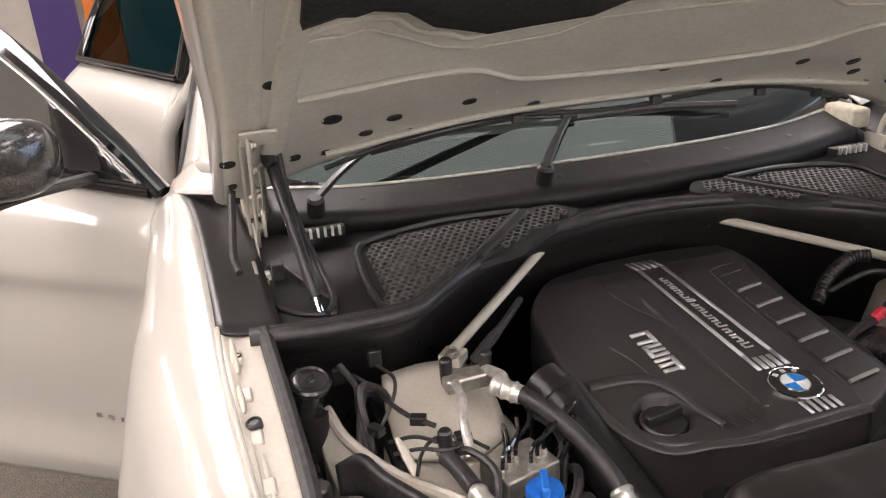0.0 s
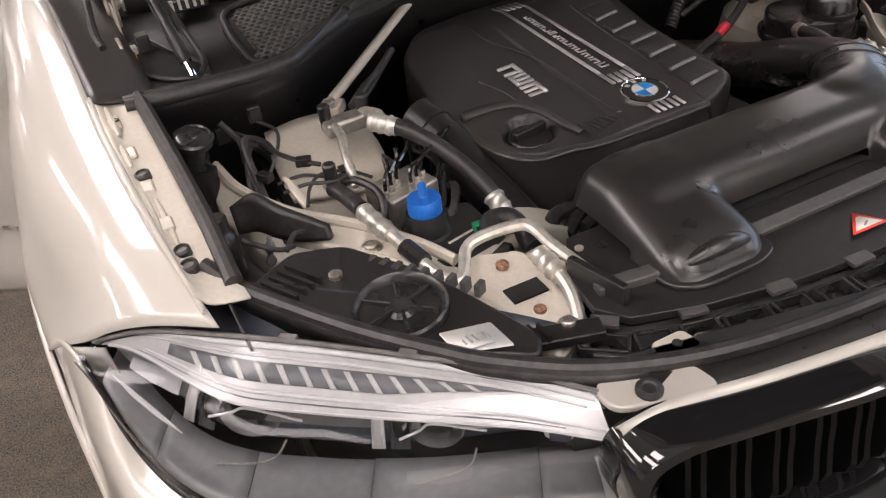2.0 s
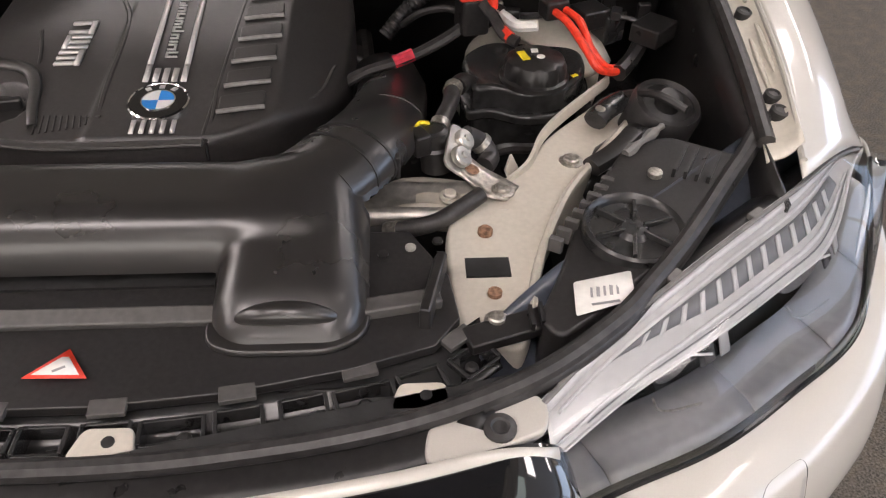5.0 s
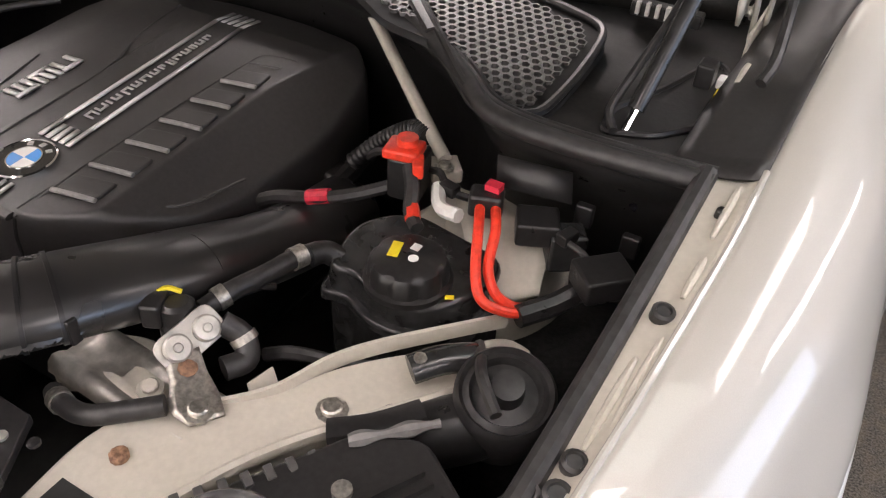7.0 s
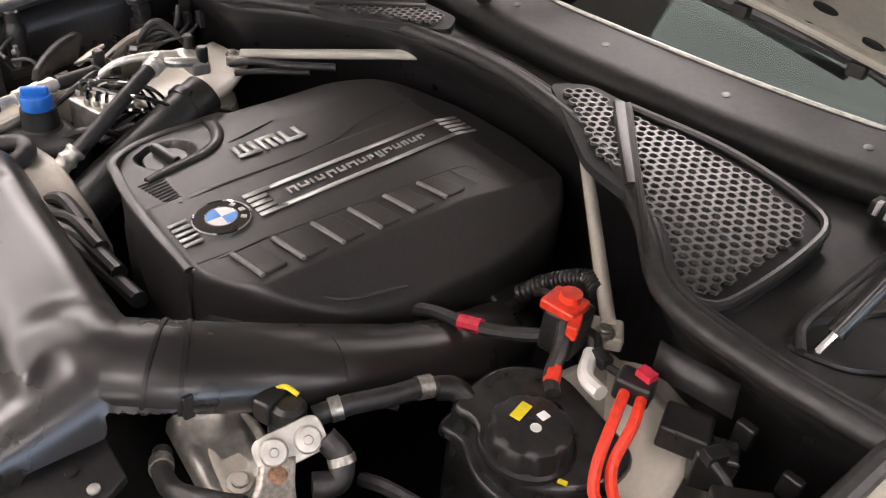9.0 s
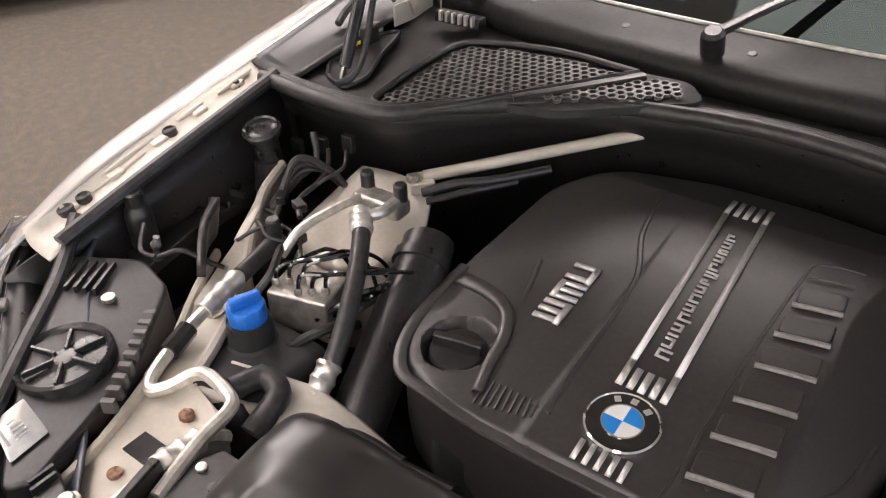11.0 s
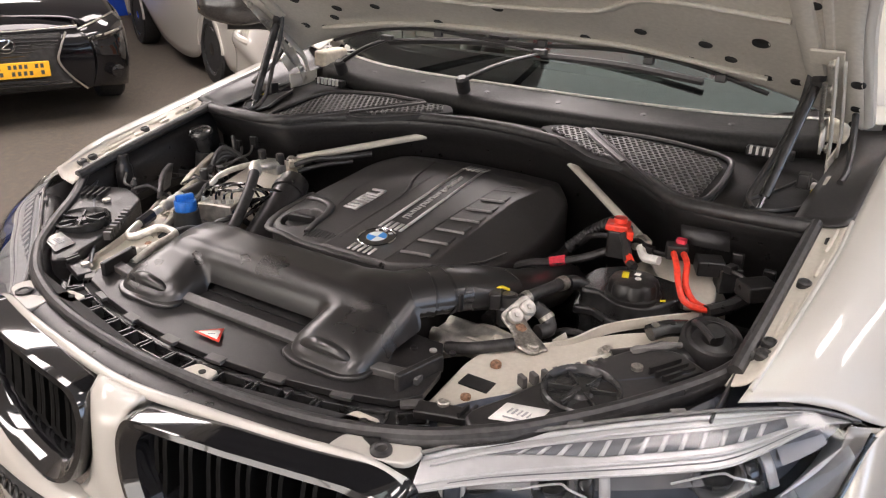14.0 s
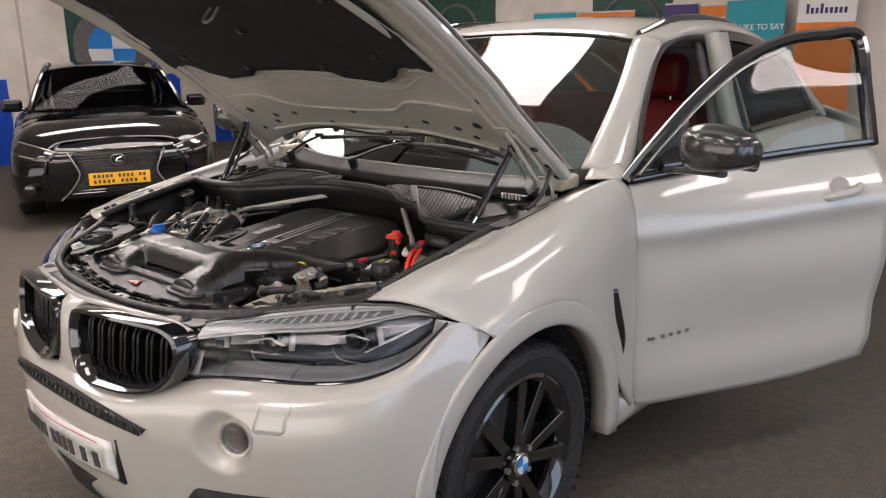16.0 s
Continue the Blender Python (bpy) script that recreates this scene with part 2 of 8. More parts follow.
def slab(outline, top, depth, bm=None):
    """A plate of outline (x, y) whose upper face lies at top(x, y) and whose lower lies depth below."""
    bm = bm or bmesh.new()
    f = top if callable(top) else (lambda x, y: top)
    d = depth if callable(depth) else (lambda x, y: depth)
    a = [bm.verts.new((p[0], p[1], f(p[0], p[1]))) for p in outline]
    b = [bm.verts.new((p[0], p[1], f(p[0], p[1]) - d(p[0], p[1]))) for p in outline]
    n = len(a)
    bm.faces.new(a)
    bm.faces.new(list(reversed(b)))
    for i in range(n):
        bm.faces.new((a[i], b[i], b[(i + 1) % n], a[(i + 1) % n]))
    bmesh.ops.recalc_face_normals(bm, faces=bm.faces)
    return bm


def thing(name, label, category, at=(0, 0, 0), group=""):
    ob = new(name)
    ob.empty_display_size = 0.1
    ob.location = at
    bpy.context.view_layer.update()
    return tagged(ob, label, category, group)


def bolt(at, axis, r, parent, mat, name="bolt", label=""):
    return part(name, disc(at, axis, [(r * 1.5, -0.002), (r * 1.5, 0.001), (r, 0.002), (r, 0.006), (r * 0.8, 0.0075), (0, 0.0075)], 10), mat, parent, label)

# ---------------------------------------------------------------- the room


def structure(name, bm, mat, label):
    ob = part(name, bm, mat, None, "", sharp=30)
    return tagged(ob, label, name.split("_")[0], "", "structure")


CARPET = material("charcoal_carpet", (0.079, 0.07, 0.06), 0.95, vary=0.45, scale=190, stain=0.3, bump=0.3, bump_scale=700, spec=0.15)
WALLPAINT = material("cream_wall_paint", (0.66, 0.6, 0.53), 0.7, vary=0.05, scale=3, bump=0.1, bump_scale=60)
CEIL = material("white_ceiling_tile", (0.82, 0.81, 0.79), 0.85, vary=0.05, scale=30, bump=0.2, bump_scale=200)
BLUEPANEL = material("blue_board", (0.01, 0.07, 0.5), 0.45, vary=0.06, scale=8, bump=0.05, bump_scale=90)
GREENBOARD = material("dark_green_board", (0.012, 0.06, 0.045), 0.4, vary=0.1, scale=10)
TEAL = material("teal_print", (0.01, 0.3, 0.36), 0.5, vary=0.04, scale=9)
ORANGE = material("orange_print", (0.75, 0.2, 0.02), 0.5, vary=0.04, scale=9)
PURPLE = material("purple_print", (0.06, 0.03, 0.16), 0.5)
LAMPWHITE = material("light_diffuser", (1.0, 0.888, 0.868), 0.5, emit=12.5)

structure("floor", box(-1, 1, -0.05, 24, 22, 0.1), CARPET, "dark charcoal carpet floor of a car showroom")
structure("ceiling", box(-1, 1, 3.45, 24, 22, 0.1), CEIL, "plain white showroom ceiling with panel lights")
structure("wall_west", box(-10.1, 1, 1.7, 0.2, 22, 3.4), WALLPAINT, "cream painted showroom wall with blue boards")
structure("wall_north", box(-1, 8.6, 1.7, 18, 0.2, 3.4), WALLPAINT, "cream painted showroom wall hung with posters")
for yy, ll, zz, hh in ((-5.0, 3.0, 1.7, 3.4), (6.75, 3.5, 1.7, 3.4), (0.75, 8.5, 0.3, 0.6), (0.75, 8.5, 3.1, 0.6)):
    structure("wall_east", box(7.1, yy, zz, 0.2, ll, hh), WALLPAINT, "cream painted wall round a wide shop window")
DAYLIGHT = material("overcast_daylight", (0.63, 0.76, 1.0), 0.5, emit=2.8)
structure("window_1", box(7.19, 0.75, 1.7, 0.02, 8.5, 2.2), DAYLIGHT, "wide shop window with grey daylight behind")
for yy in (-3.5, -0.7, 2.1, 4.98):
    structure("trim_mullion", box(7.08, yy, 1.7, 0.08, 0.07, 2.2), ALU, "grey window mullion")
for xx, ll, zz, hh in ((-8.0, 4.0, 1.7, 3.4), (6.0, 2.0, 1.7, 3.4), (-0.5, 11.0, 0.2, 0.4), (-0.5, 11.0, 3.0, 0.8)):
    structure("wall_south", box(xx, -6.6, zz, ll, 0.2, hh), WALLPAINT, "cream painted wall round a wide shop window")
SHOPLIGHT = material("daylight_behind_shop_front", (1.0, 0.94, 0.89), 0.5, emit=3.0)
structure("window_2", box(-0.5, -6.69, 1.5, 11.0, 0.02, 2.2), SHOPLIGHT, "wide shop front window with pale daylight behind")
for xx in (-5.97, -3.2, -0.5, 2.2, 4.97):
    structure("trim_mullion", box(xx, -6.58, 1.5, 0.07, 0.08, 2.2), ALU, "grey window mullion")


def ceiling_light(x, y, lx, ly):
    t = thing("ceiling_light", "long white panel light on the ceiling", "ceiling light", (x, y, 3.39), "showroom ceiling lights")
    part("diffuser", box(x, y, 3.375, lx, ly, 0.02), LAMPWHITE, t, "glowing white diffuser")
    bm = box(x - lx / 2 - 0.02, y, 3.37, 0.04, ly + 0.08, 0.06)
    box(x + lx / 2 + 0.02, y, 3.37, 0.04, ly + 0.08, 0.06, bm=bm)
    box(x, y - ly / 2 - 0.02, 3.37, lx, 0.04, 0.06, bm=bm)
    box(x, y + ly / 2 + 0.02, 3.37, lx, 0.04, 0.06, bm=bm)
    part("frame", bm, CEIL, t)


for lx0, ly0, lw, ll in ((-1.2, 3.2, 1.2, 2.4), (1.5, 0.4, 0.6, 0.6), (-1.0, -0.9, 1.2, 0.6), (0.5, -1.6, 0.6, 1.2), (2.6, 2.6, 0.6, 1.2), (-2.9, 0.4, 0.6, 1.2), (-1.9, 0.5, 0.6, 0.6), (-4.2, 2.3, 1.2, 2.4), (-4.6, 5.6, 0.6, 2.4), (3.8, -1.6, 0.6, 2.4), (0.2, -4.0, 2.4, 0.6), (-3.6, -1.2, 0.6, 2.4), (2.2, 6.4, 1.2, 0.6), (-7.8, 3.6, 0.6, 2.4), (5.0, 4.6, 0.6, 2.4)):
    ceiling_light(lx0, ly0, lw, ll)


# a long pale skylight over the car, mirrored in the foot of its windscreen
SKYLIGHT = material("skylight_sheet", (0.9, 1.0, 0.94), 0.5, emit=1.4)
sky = thing("roof_light", "long pale green translucent roof light in the ceiling", "roof light", (0.5, 1.3, 3.39))
part("glazing", box(0.5, 1.3, 3.385, 3.0, 0.9, 0.02), SKYLIGHT, sky, "pale green translucent sheet")
for yy in (0.83, 1.77):
    part("frame_bar", box(0.5, yy, 3.37, 3.08, 0.04, 0.06), CEIL, sky)
for xx in (-1.02, 2.02):
    part("frame_bar", box(xx, 1.3, 3.37, 0.04, 0.9, 0.06), CEIL, sky)


def board(name, label, category, x, y, z, sx, sy, sz, mat):
    t = thing(name, label, category, (x, y, z - sz / 2))
    part("board", box(x, y, z, sx, sy, sz), mat, t)
    return t


# blue boards low on the west wall
for y0, y1 in ((1.6, 3.65), (5.94, 6.37), (6.98, 8.2)):
    board("wall_board", "plain blue board along the foot of the wall", "wall board", -9.985, (y0 + y1) / 2, 0.6, 0.02, y1 - y0, 1.2, BLUEPANEL)
# pilaster
structure("trim_pilaster", box(-9.95, 4.1, 1.7, 0.1, 0.35, 3.4), WALLPAINT, "cream painted wall pilaster")

poster = board("wall_poster", "large green poster with a round blue and white emblem", "poster", -9.985, 5.24, 1.80, 0.02, 1.3, 1.42, GREENBOARD)
part("emblem_ring", disc((-9.97, 5.26, 1.61), (1, 0, 0), [(0.61, 0), (0.61, 0.004), (0, 0.004)], 48), TRIMGREY, poster, "dark grey printed ring")
for k in range(4):
    bm = bmesh.new()
    pts = [(0, 0)] + [(0.385 * math.cos(a), 0.385 * math.sin(a)) for a in [math.pi / 2 * k + math.pi / 2 * i / 12 for i in range(13)]]
    bm.faces.new([bm.verts.new((-9.962, 5.26 + a, 1.61 + b)) for a, b in pts])
    part("emblem_quarter", bm, ROUNDEL_WHITE if k % 2 == 0 else ROUNDEL_BLUE, poster)

for x0, x1 in ((-6.4, -4.95), (-3.35, -2.25)):
    p = board("wall_poster", "dark green poster with a pale ring emblem", "poster", (x0 + x1) / 2, 8.485, 2.4, x1 - x0, 0.02, 1.0, GREENBOARD)
    part("emblem_ring", tube([((x0 + x1) / 2 + 0.42 * math.cos(a), 8.468, 1.75 + 0.42 * math.sin(a)) for a in [2 * math.pi * i / 16 for i in range(17)]], 0.025, 6, 65), TRIMGREY, p)


def sign_text(words, size, x, y, z, mat, parent):
    cu = bpy.data.curves.new("lettering", "FONT")
    cu.body, cu.size, cu.extrude, cu.align_x = words, size, 0.002, "CENTER"
    ob = new("lettering", cu)
    ob.matrix_world = pose(x, y, z, 90, 0, 0)
    bpy.context.view_layer.update()
    me = bpy.data.meshes.new_from_object(ob.evaluated_get(bpy.context.evaluated_depsgraph_get()))
    bpy.data.objects.remove(ob)
    me.transform(pose(x, y, z, 90, 0, 0))
    bm = bmesh.new()
    bm.from_mesh(me)
    bpy.data.meshes.remove(me)
    left = set(bm.verts)
    while left:
        stack = [left.pop()]
        isle = set(stack)
        while stack:
            for e in stack.pop().link_edges:
                for v in e.verts:
                    if v not in isle:
                        isle.add(v)
                        stack.append(v)
        left -= isle
        one = bm.copy()
        one.verts.ensure_lookup_table()
        bm.verts.index_update()
        keep = {v.index for v in isle}
        bmesh.ops.delete(one, geom=[v for i, v in enumerate(one.verts) if i not in keep], context="VERTS")
        part("letter", one, mat, parent)
    bm.free()


def banner(label, x0, x1, y, top, bands, words=None):
    """A pull-up banner: print in bands on a floor cassette with a pole behind."""
    t = thing("pull_up_banner", label, "banner", ((x0 + x1) / 2, y, 0))
    z = top
    for h, mat in bands:
        part("print_band", box((x0 + x1) / 2, y, z - h / 2, x1 - x0, 0.004, h), mat, t)
        z -= h
    part("cassette", box((x0 + x1) / 2, y, 0.04, x1 - x0 + 0.04, 0.16, 0.08), ALU, t, "", bevel=0.01)
    part("pole", tube([((x0 + x1) / 2, y + 0.03, 0.08), ((x0 + x1) / 2, y + 0.03, top)], 0.01, 8, 2), ALU, t)
    part("top_rail", box((x0 + x1) / 2, y, top + 0.01, x1 - x0, 0.02, 0.02), ALU, t)
    if words:
        for w, size, dz, mat in words:
            sign_text(w, size, (x0 + x1) / 2, y - 0.004, top - dz, mat, t)
    return t


banner("teal pull-up banner with white lettering", -1.5, -0.85, 8.3, 2.04, [(1.9, TEAL)], [("WE LIKE TO SAY", 0.088, 0.32, PAPER)])
banner("orange pull-up banner with white lettering", -1.83, -1.52, 8.34, 2.0, [(1.86, ORANGE)], [("SAVE", 0.13, 0.22, PAPER)])
g = banner("white pull-up banner with an orange foot band and a dark logo", -0.72, -0.14, 8.3, 2.06, [(0.28, PAPER), (1.6, ORANGE)])
for k in range(9):
    part("logo_bar", box(-0.62 + k * 0.047, 8.296, 1.9 + (0.02 if k in (0, 3) else 0), 0.03, 0.003, 0.1 if k in (0, 3) else 0.06), PURPLE, g)
banner("teal and orange pull-up banner seen behind the car roof", -4.15, -3.48, 8.3, 1.99, [(1.85, TEAL)])
banner("orange pull-up banner seen behind the car roof", -3.46, -2.65, 8.3, 1.97, [(1.83, ORANGE)])
banner("dark purple pull-up banner", -2.3, -1.9, 8.4, 2.03, [(1.9, PURPLE)])

# ---------------------------------------------------------------- the white SUV with its bonnet up
suv = thing("suv_car", "pearl white sports SUV, bonnet raised, both front doors open", "car")

# front bumper
ST = (0.0, 0.16, 0.3, 0.42, 0.52, 0.64, 0.76, 0.87, 0.912, 0.945, 0.982)


def bumper_row(z_of, ys):
    return [(x, y, z) for x, y, z in zip(ST, ys, z_of)]


B_ROWS = [
    bumper_row([0.71, 0.705, 0.712, 0.752, 0.775, 0.786, 0.785, 0.806, 0.834, 0.9, 0.866], [0.035, 0.038, 0.066, 0.125, 0.17, 0.213, 0.289, 0.38, 0.468, 0.587, 0.698]),
    bumper_row([0.70, 0.695, 0.702, 0.735, 0.757, 0.767, 0.769, 0.785, 0.802, 0.835, 0.835], [0.012, 0.016, 0.043, 0.086, 0.122, 0.172, 0.245, 0.334, 0.395, 0.49, 0.676]),
    bumper_row([0.685, 0.68, 0.685, 0.705, 0.722, 0.735, 0.742, 0.755, 0.765, 0.785, 0.79], [-0.006, 0.0, 0.026, 0.062, 0.095, 0.142, 0.212, 0.302, 0.352, 0.43, 0.615]),
    bumper_row([0.63] * 4 + [0.64, 0.65, 0.66, 0.67, 0.675, 0.68, 0.68], [-0.022, -0.014, 0.012, 0.046, 0.078, 0.12, 0.185, 0.273, 0.322, 0.382, 0.515]),
    bumper_row([0.56] * 11, [-0.02, -0.012, 0.014, 0.052, 0.088, 0.132, 0.198, 0.286, 0.334, 0.388, 0.47]),
    bumper_row([0.45] * 11, [0.0, 0.006, 0.028, 0.066, 0.106, 0.158, 0.228, 0.315, 0.36, 0.408, 0.468]),
    bumper_row([0.36] * 11, [0.02, 0.025, 0.045, 0.085, 0.128, 0.19, 0.268, 0.35, 0.388, 0.425, 0.466]),
    bumper_row([0.27] * 11, [0.07, 0.075, 0.095, 0.13, 0.18, 0.245, 0.32, 0.395, 0.42, 0.445, 0.465]),
]
rows = []
for r in B_ROWS:
    rows.append([(-x, y, z) for x, y, z in reversed(r[1:])] + list(r))
FOG = (0.605, 0.648, 0.086)


def bumper_skin():
    """The bumper's face, with the hollows of the fog lamps pressed in."""
    bm = skin(rows, 100, 281)
    for v in bm.verts:
        f = 1 - math.hypot(abs(v.co.x) - FOG[0], v.co.z - FOG[1]) / FOG[2]
        if f > 0 and v.co.y < 0.3:
            f = min(1.0, f / 0.5)
            v.co.y += 0.032 * f * f * (3 - 2 * f)
    return bm


part("front_bumper", bumper_skin(), PAINT, suv, "pearl white front bumper", solid=0.004, offset=0)
bm = bumper_skin()
bm.normal_update()
BUMPER_TREE = BVHTree.FromBMesh(bm)
bm.free()


def on_bumper(x, z):
    """y of the bumper's face at x and z, and its outward direction."""
    at, n, _, _ = BUMPER_TREE.ray_cast(Vector((x, -2, z)), Vector((0, 1, 0)))
    if at is None:
        return 0.5, Vector((0, -1, 0))
    n = n if n.y < 0 else -n
    return at.y, Vector((n.x, n.y, 0)).normalized()


# front fenders
F_ROWS = [
    [(0.778, 0.45, 0.964), (0.84, 0.503, 0.958), (0.89, 0.549, 0.939), (0.926, 0.581, 0.916), (0.965, 0.636, 0.884), (0.984, 0.66, 0.868)],
    [(0.805, 0.62, 1.008), (0.855, 0.64, 1.004), (0.91, 0.67, 0.97), (0.952, 0.70, 0.918), (0.99, 0.735, 0.868), (0.994, 0.715, 0.835)],
    [(0.825, 0.85, 1.043), (0.872, 0.86, 1.043), (0.935, 0.87, 1.005), (0.978, 0.88, 0.94), (1.002, 0.89, 0.884), (0.995, 0.89, 0.86)],
    [(0.835, 1.1, 1.085), (0.88, 1.1, 1.086), (0.945, 1.1, 1.045), (0.987, 1.1, 0.95), (1.0, 1.1, 0.838), (0.994, 1.09, 0.815)],
    [(0.847, 1.3, 1.118), (0.888, 1.3, 1.12), (0.94, 1.3, 1.075), (0.975, 1.3, 0.94), (0.988, 1.3, 0.66), (0.985, 1.3, 0.6)],
    [(0.872, 1.5, 1.142), (0.898, 1.5, 1.142), (0.945, 1.503, 1.085), (0.975, 1.503, 0.9), (0.983, 1.503, 0.36), (0.97, 1.5, 0.34)],
]
for s in (1, -1):
    part("front_fender", skin(F_ROWS, 40, 24, s), PAINT, suv, "pearl white front fender", solid=0.003, offset=0)
    # white flange with bolts along the bonnet opening, wider on one side
    ledge = 0.02 if s < 0 else 0.0
    rail = part("fender_flange", skin([[(0.752 - ledge, 0.49, 0.958), (0.775, 0.49, 0.968), (0.792, 0.495, 0.985)], [(0.768 - ledge, 0.62, 0.99), (0.792, 0.62, 0.994), (0.807, 0.62, 1.01)], [(0.775 - ledge, 0.75, 1.014), (0.8, 0.75, 1.018), (0.818, 0.75, 1.03)], [(0.782 - ledge * 0.7, 0.97, 1.05), (0.81, 0.97, 1.052), (0.83, 0.97, 1.064)]], 24, 8, s), METAL_WHITE, suv, "cream white steel flange with bolts", solid=0.003, offset=0)
    for y, z, x, r in ((0.752, 1.02, 0.797, 0.011), (0.586, 0.988, 0.785, 0.011), (0.556, 0.983, 0.784, 0.012), (0.9, 1.043, 0.806, 0.006)):
        part("flange_bolt", disc((x * s, y, z), (0.1 * s, -0.15, 1), [(r, -0.006), (r, 0.007), (r * 0.7, 0.009), (r * 0.6, 0.006), (0, 0.006)], 16), RUBBER, rail, "black rubber bolt cap")
    for y0, y1, dx in ((0.6, 0.7, 0.0), (0.625, 0.725, 0.012), (0.775, 0.83, 0.01), (0.86, 0.94, 0.006)):
        pts = [((0.788 + (y - 0.62) * 0.06 + dx) * s, y, 0.9945 + (y - 0.62) * 0.185 + 0.5 * dx) for y in (y0, y0 + 0.3 * (y1 - y0), y0 + 0.7 * (y1 - y0), y1)]
        part("flange_rib", tube(pts, lambda f: 0.0045 * math.sin(math.pi * (0.08 + 0.84 * f)) ** 0.5, 8, 16), METAL_WHITE, rail, "shallow pressed rib")
    if s < 0:
        for k in range(5):
            y = 0.56 + 0.085 * k
            part("flange_block", box(-(0.789 + (y - 0.62) * 0.07), y, 0.995 + (y - 0.62) * 0.18, 0.018, 0.028, 0.009, Matrix.Rotation(radians(10), 4, "X")), METAL_WHITE, rail, "small raised block", bevel=0.004)
    part("fender_edge", tube(side([(0.787, 0.475, 0.972), (0.806, 0.62, 1.0095), (0.826, 0.85, 1.0445), (0.831, 0.97, 1.065)], s), 0.0038, 8, 40), PAINT, rail, "rolled white fender edge")
    part("bonnet_seal", tube(side([(0.757 - 0.7 * ledge, 0.515, 0.97), (0.764 - ledge, 0.62, 0.995), (0.77 - ledge, 0.75, 1.02), (0.777 - 0.7 * ledge, 0.95, 1.055)], s), 0.0115, 10), RUBBER, suv, "black rubber edge seal")
    # black gutter trim towards the windscreen
    part("gutter_trim", skin([[(0.735, 0.955, 1.045), (0.79, 0.955, 1.052), (0.832, 0.955, 1.063)], [(0.74, 1.1, 1.06), (0.795, 1.1, 1.068), (0.838, 1.1, 1.087)], [(0.75, 1.3, 1.075), (0.805, 1.3, 1.09), (0.85, 1.3, 1.118)], [(0.77, 1.48, 1.11), (0.83, 1.48, 1.12), (0.87, 1.48, 1.142)]], 14, 8, s), GREYPLASTIC, suv, "dusty black plastic gutter trim", solid=0.004, offset=0)
    # wheel arch
    hub_y, hub_z = 0.891, 0.372
    rows = []
    for k in range(37):
        a = radians(-8 + 190 * k / 36)
        c, n = math.cos(a), math.sin(a)
        xo = 0.998 - 0.034 * max(0, -c) ** 2 - 0.012 * max(0, c) ** 2
        rows.append([((xo + dx) * s, hub_y + c * r * (0.985 if c > 0 else 0.97), hub_z + n * r) for r, dx in ((0.510, -0.004), (0.507, 0.003), (0.5, 0.005), (0.47, 0.006), (0.446, 0.008), (0.438, 0.004), (0.436, -0.004), (0.436, -0.06))])
    part("wheel_arch", sheet(rows if s > 0 else [list(reversed(r)) for r in rows]), PAINT, suv, "pearl white wheel arch moulding", solid=0.004, offset=0)
    rows = []
    for k in range(25):
        a = radians(-12 + 204 * k / 24)
        rows.append([(x * s, hub_y + math.cos(a) * 0.437, hub_z + math.sin(a) * 0.437) for x in (0.95, 0.6)])
    part("arch_liner", sheet(rows), FELT, suv, "black arch liner", solid=0.004, offset=0)
    part("arch_wall", box(0.6 * s, hub_y, 0.5, 0.02, 0.95, 0.75), FELT, suv)
    part("fender_vent", skin([[(0.984, 1.33, 0.815), (0.992, 1.345, 0.815)], [(0.984, 1.345, 0.72), (0.998, 1.375, 0.72)], [(0.98, 1.375, 0.63), (0.995, 1.41, 0.63)], [(0.976, 1.405, 0.545), (0.983, 1.415, 0.545)]], 16, 5, s), GLOSS, suv, "gloss black side vent blade", solid=0.006, offset=1)
    # rocker sill
    part("sill", skin([[(0.955, 1.42, 0.40), (0.975, 1.42, 0.36), (0.96, 1.42, 0.28)], [(0.955, 2.2, 0.39), (0.975, 2.2, 0.35), (0.96, 2.2, 0.27)], [(0.955, 3.15, 0.39), (0.98, 3.15, 0.35), (0.96, 3.15, 0.27)]], 12, 6, s), PAINT, suv, solid=0.01)


for s in (1, -1):
    part("corner_filler", skin([[(0.909, 0.562, 0.911), (0.948, 0.607, 0.897), (0.977, 0.659, 0.871)], [(0.904, 0.546, 0.862), (0.949, 0.596, 0.847), (0.979, 0.648, 0.828)], [(0.9, 0.53, 0.8), (0.944, 0.575, 0.79), (0.97, 0.62, 0.785)]], 8, 10, s), PAINT, suv, "white panel behind the bumper seam", solid=0.003, offset=0)


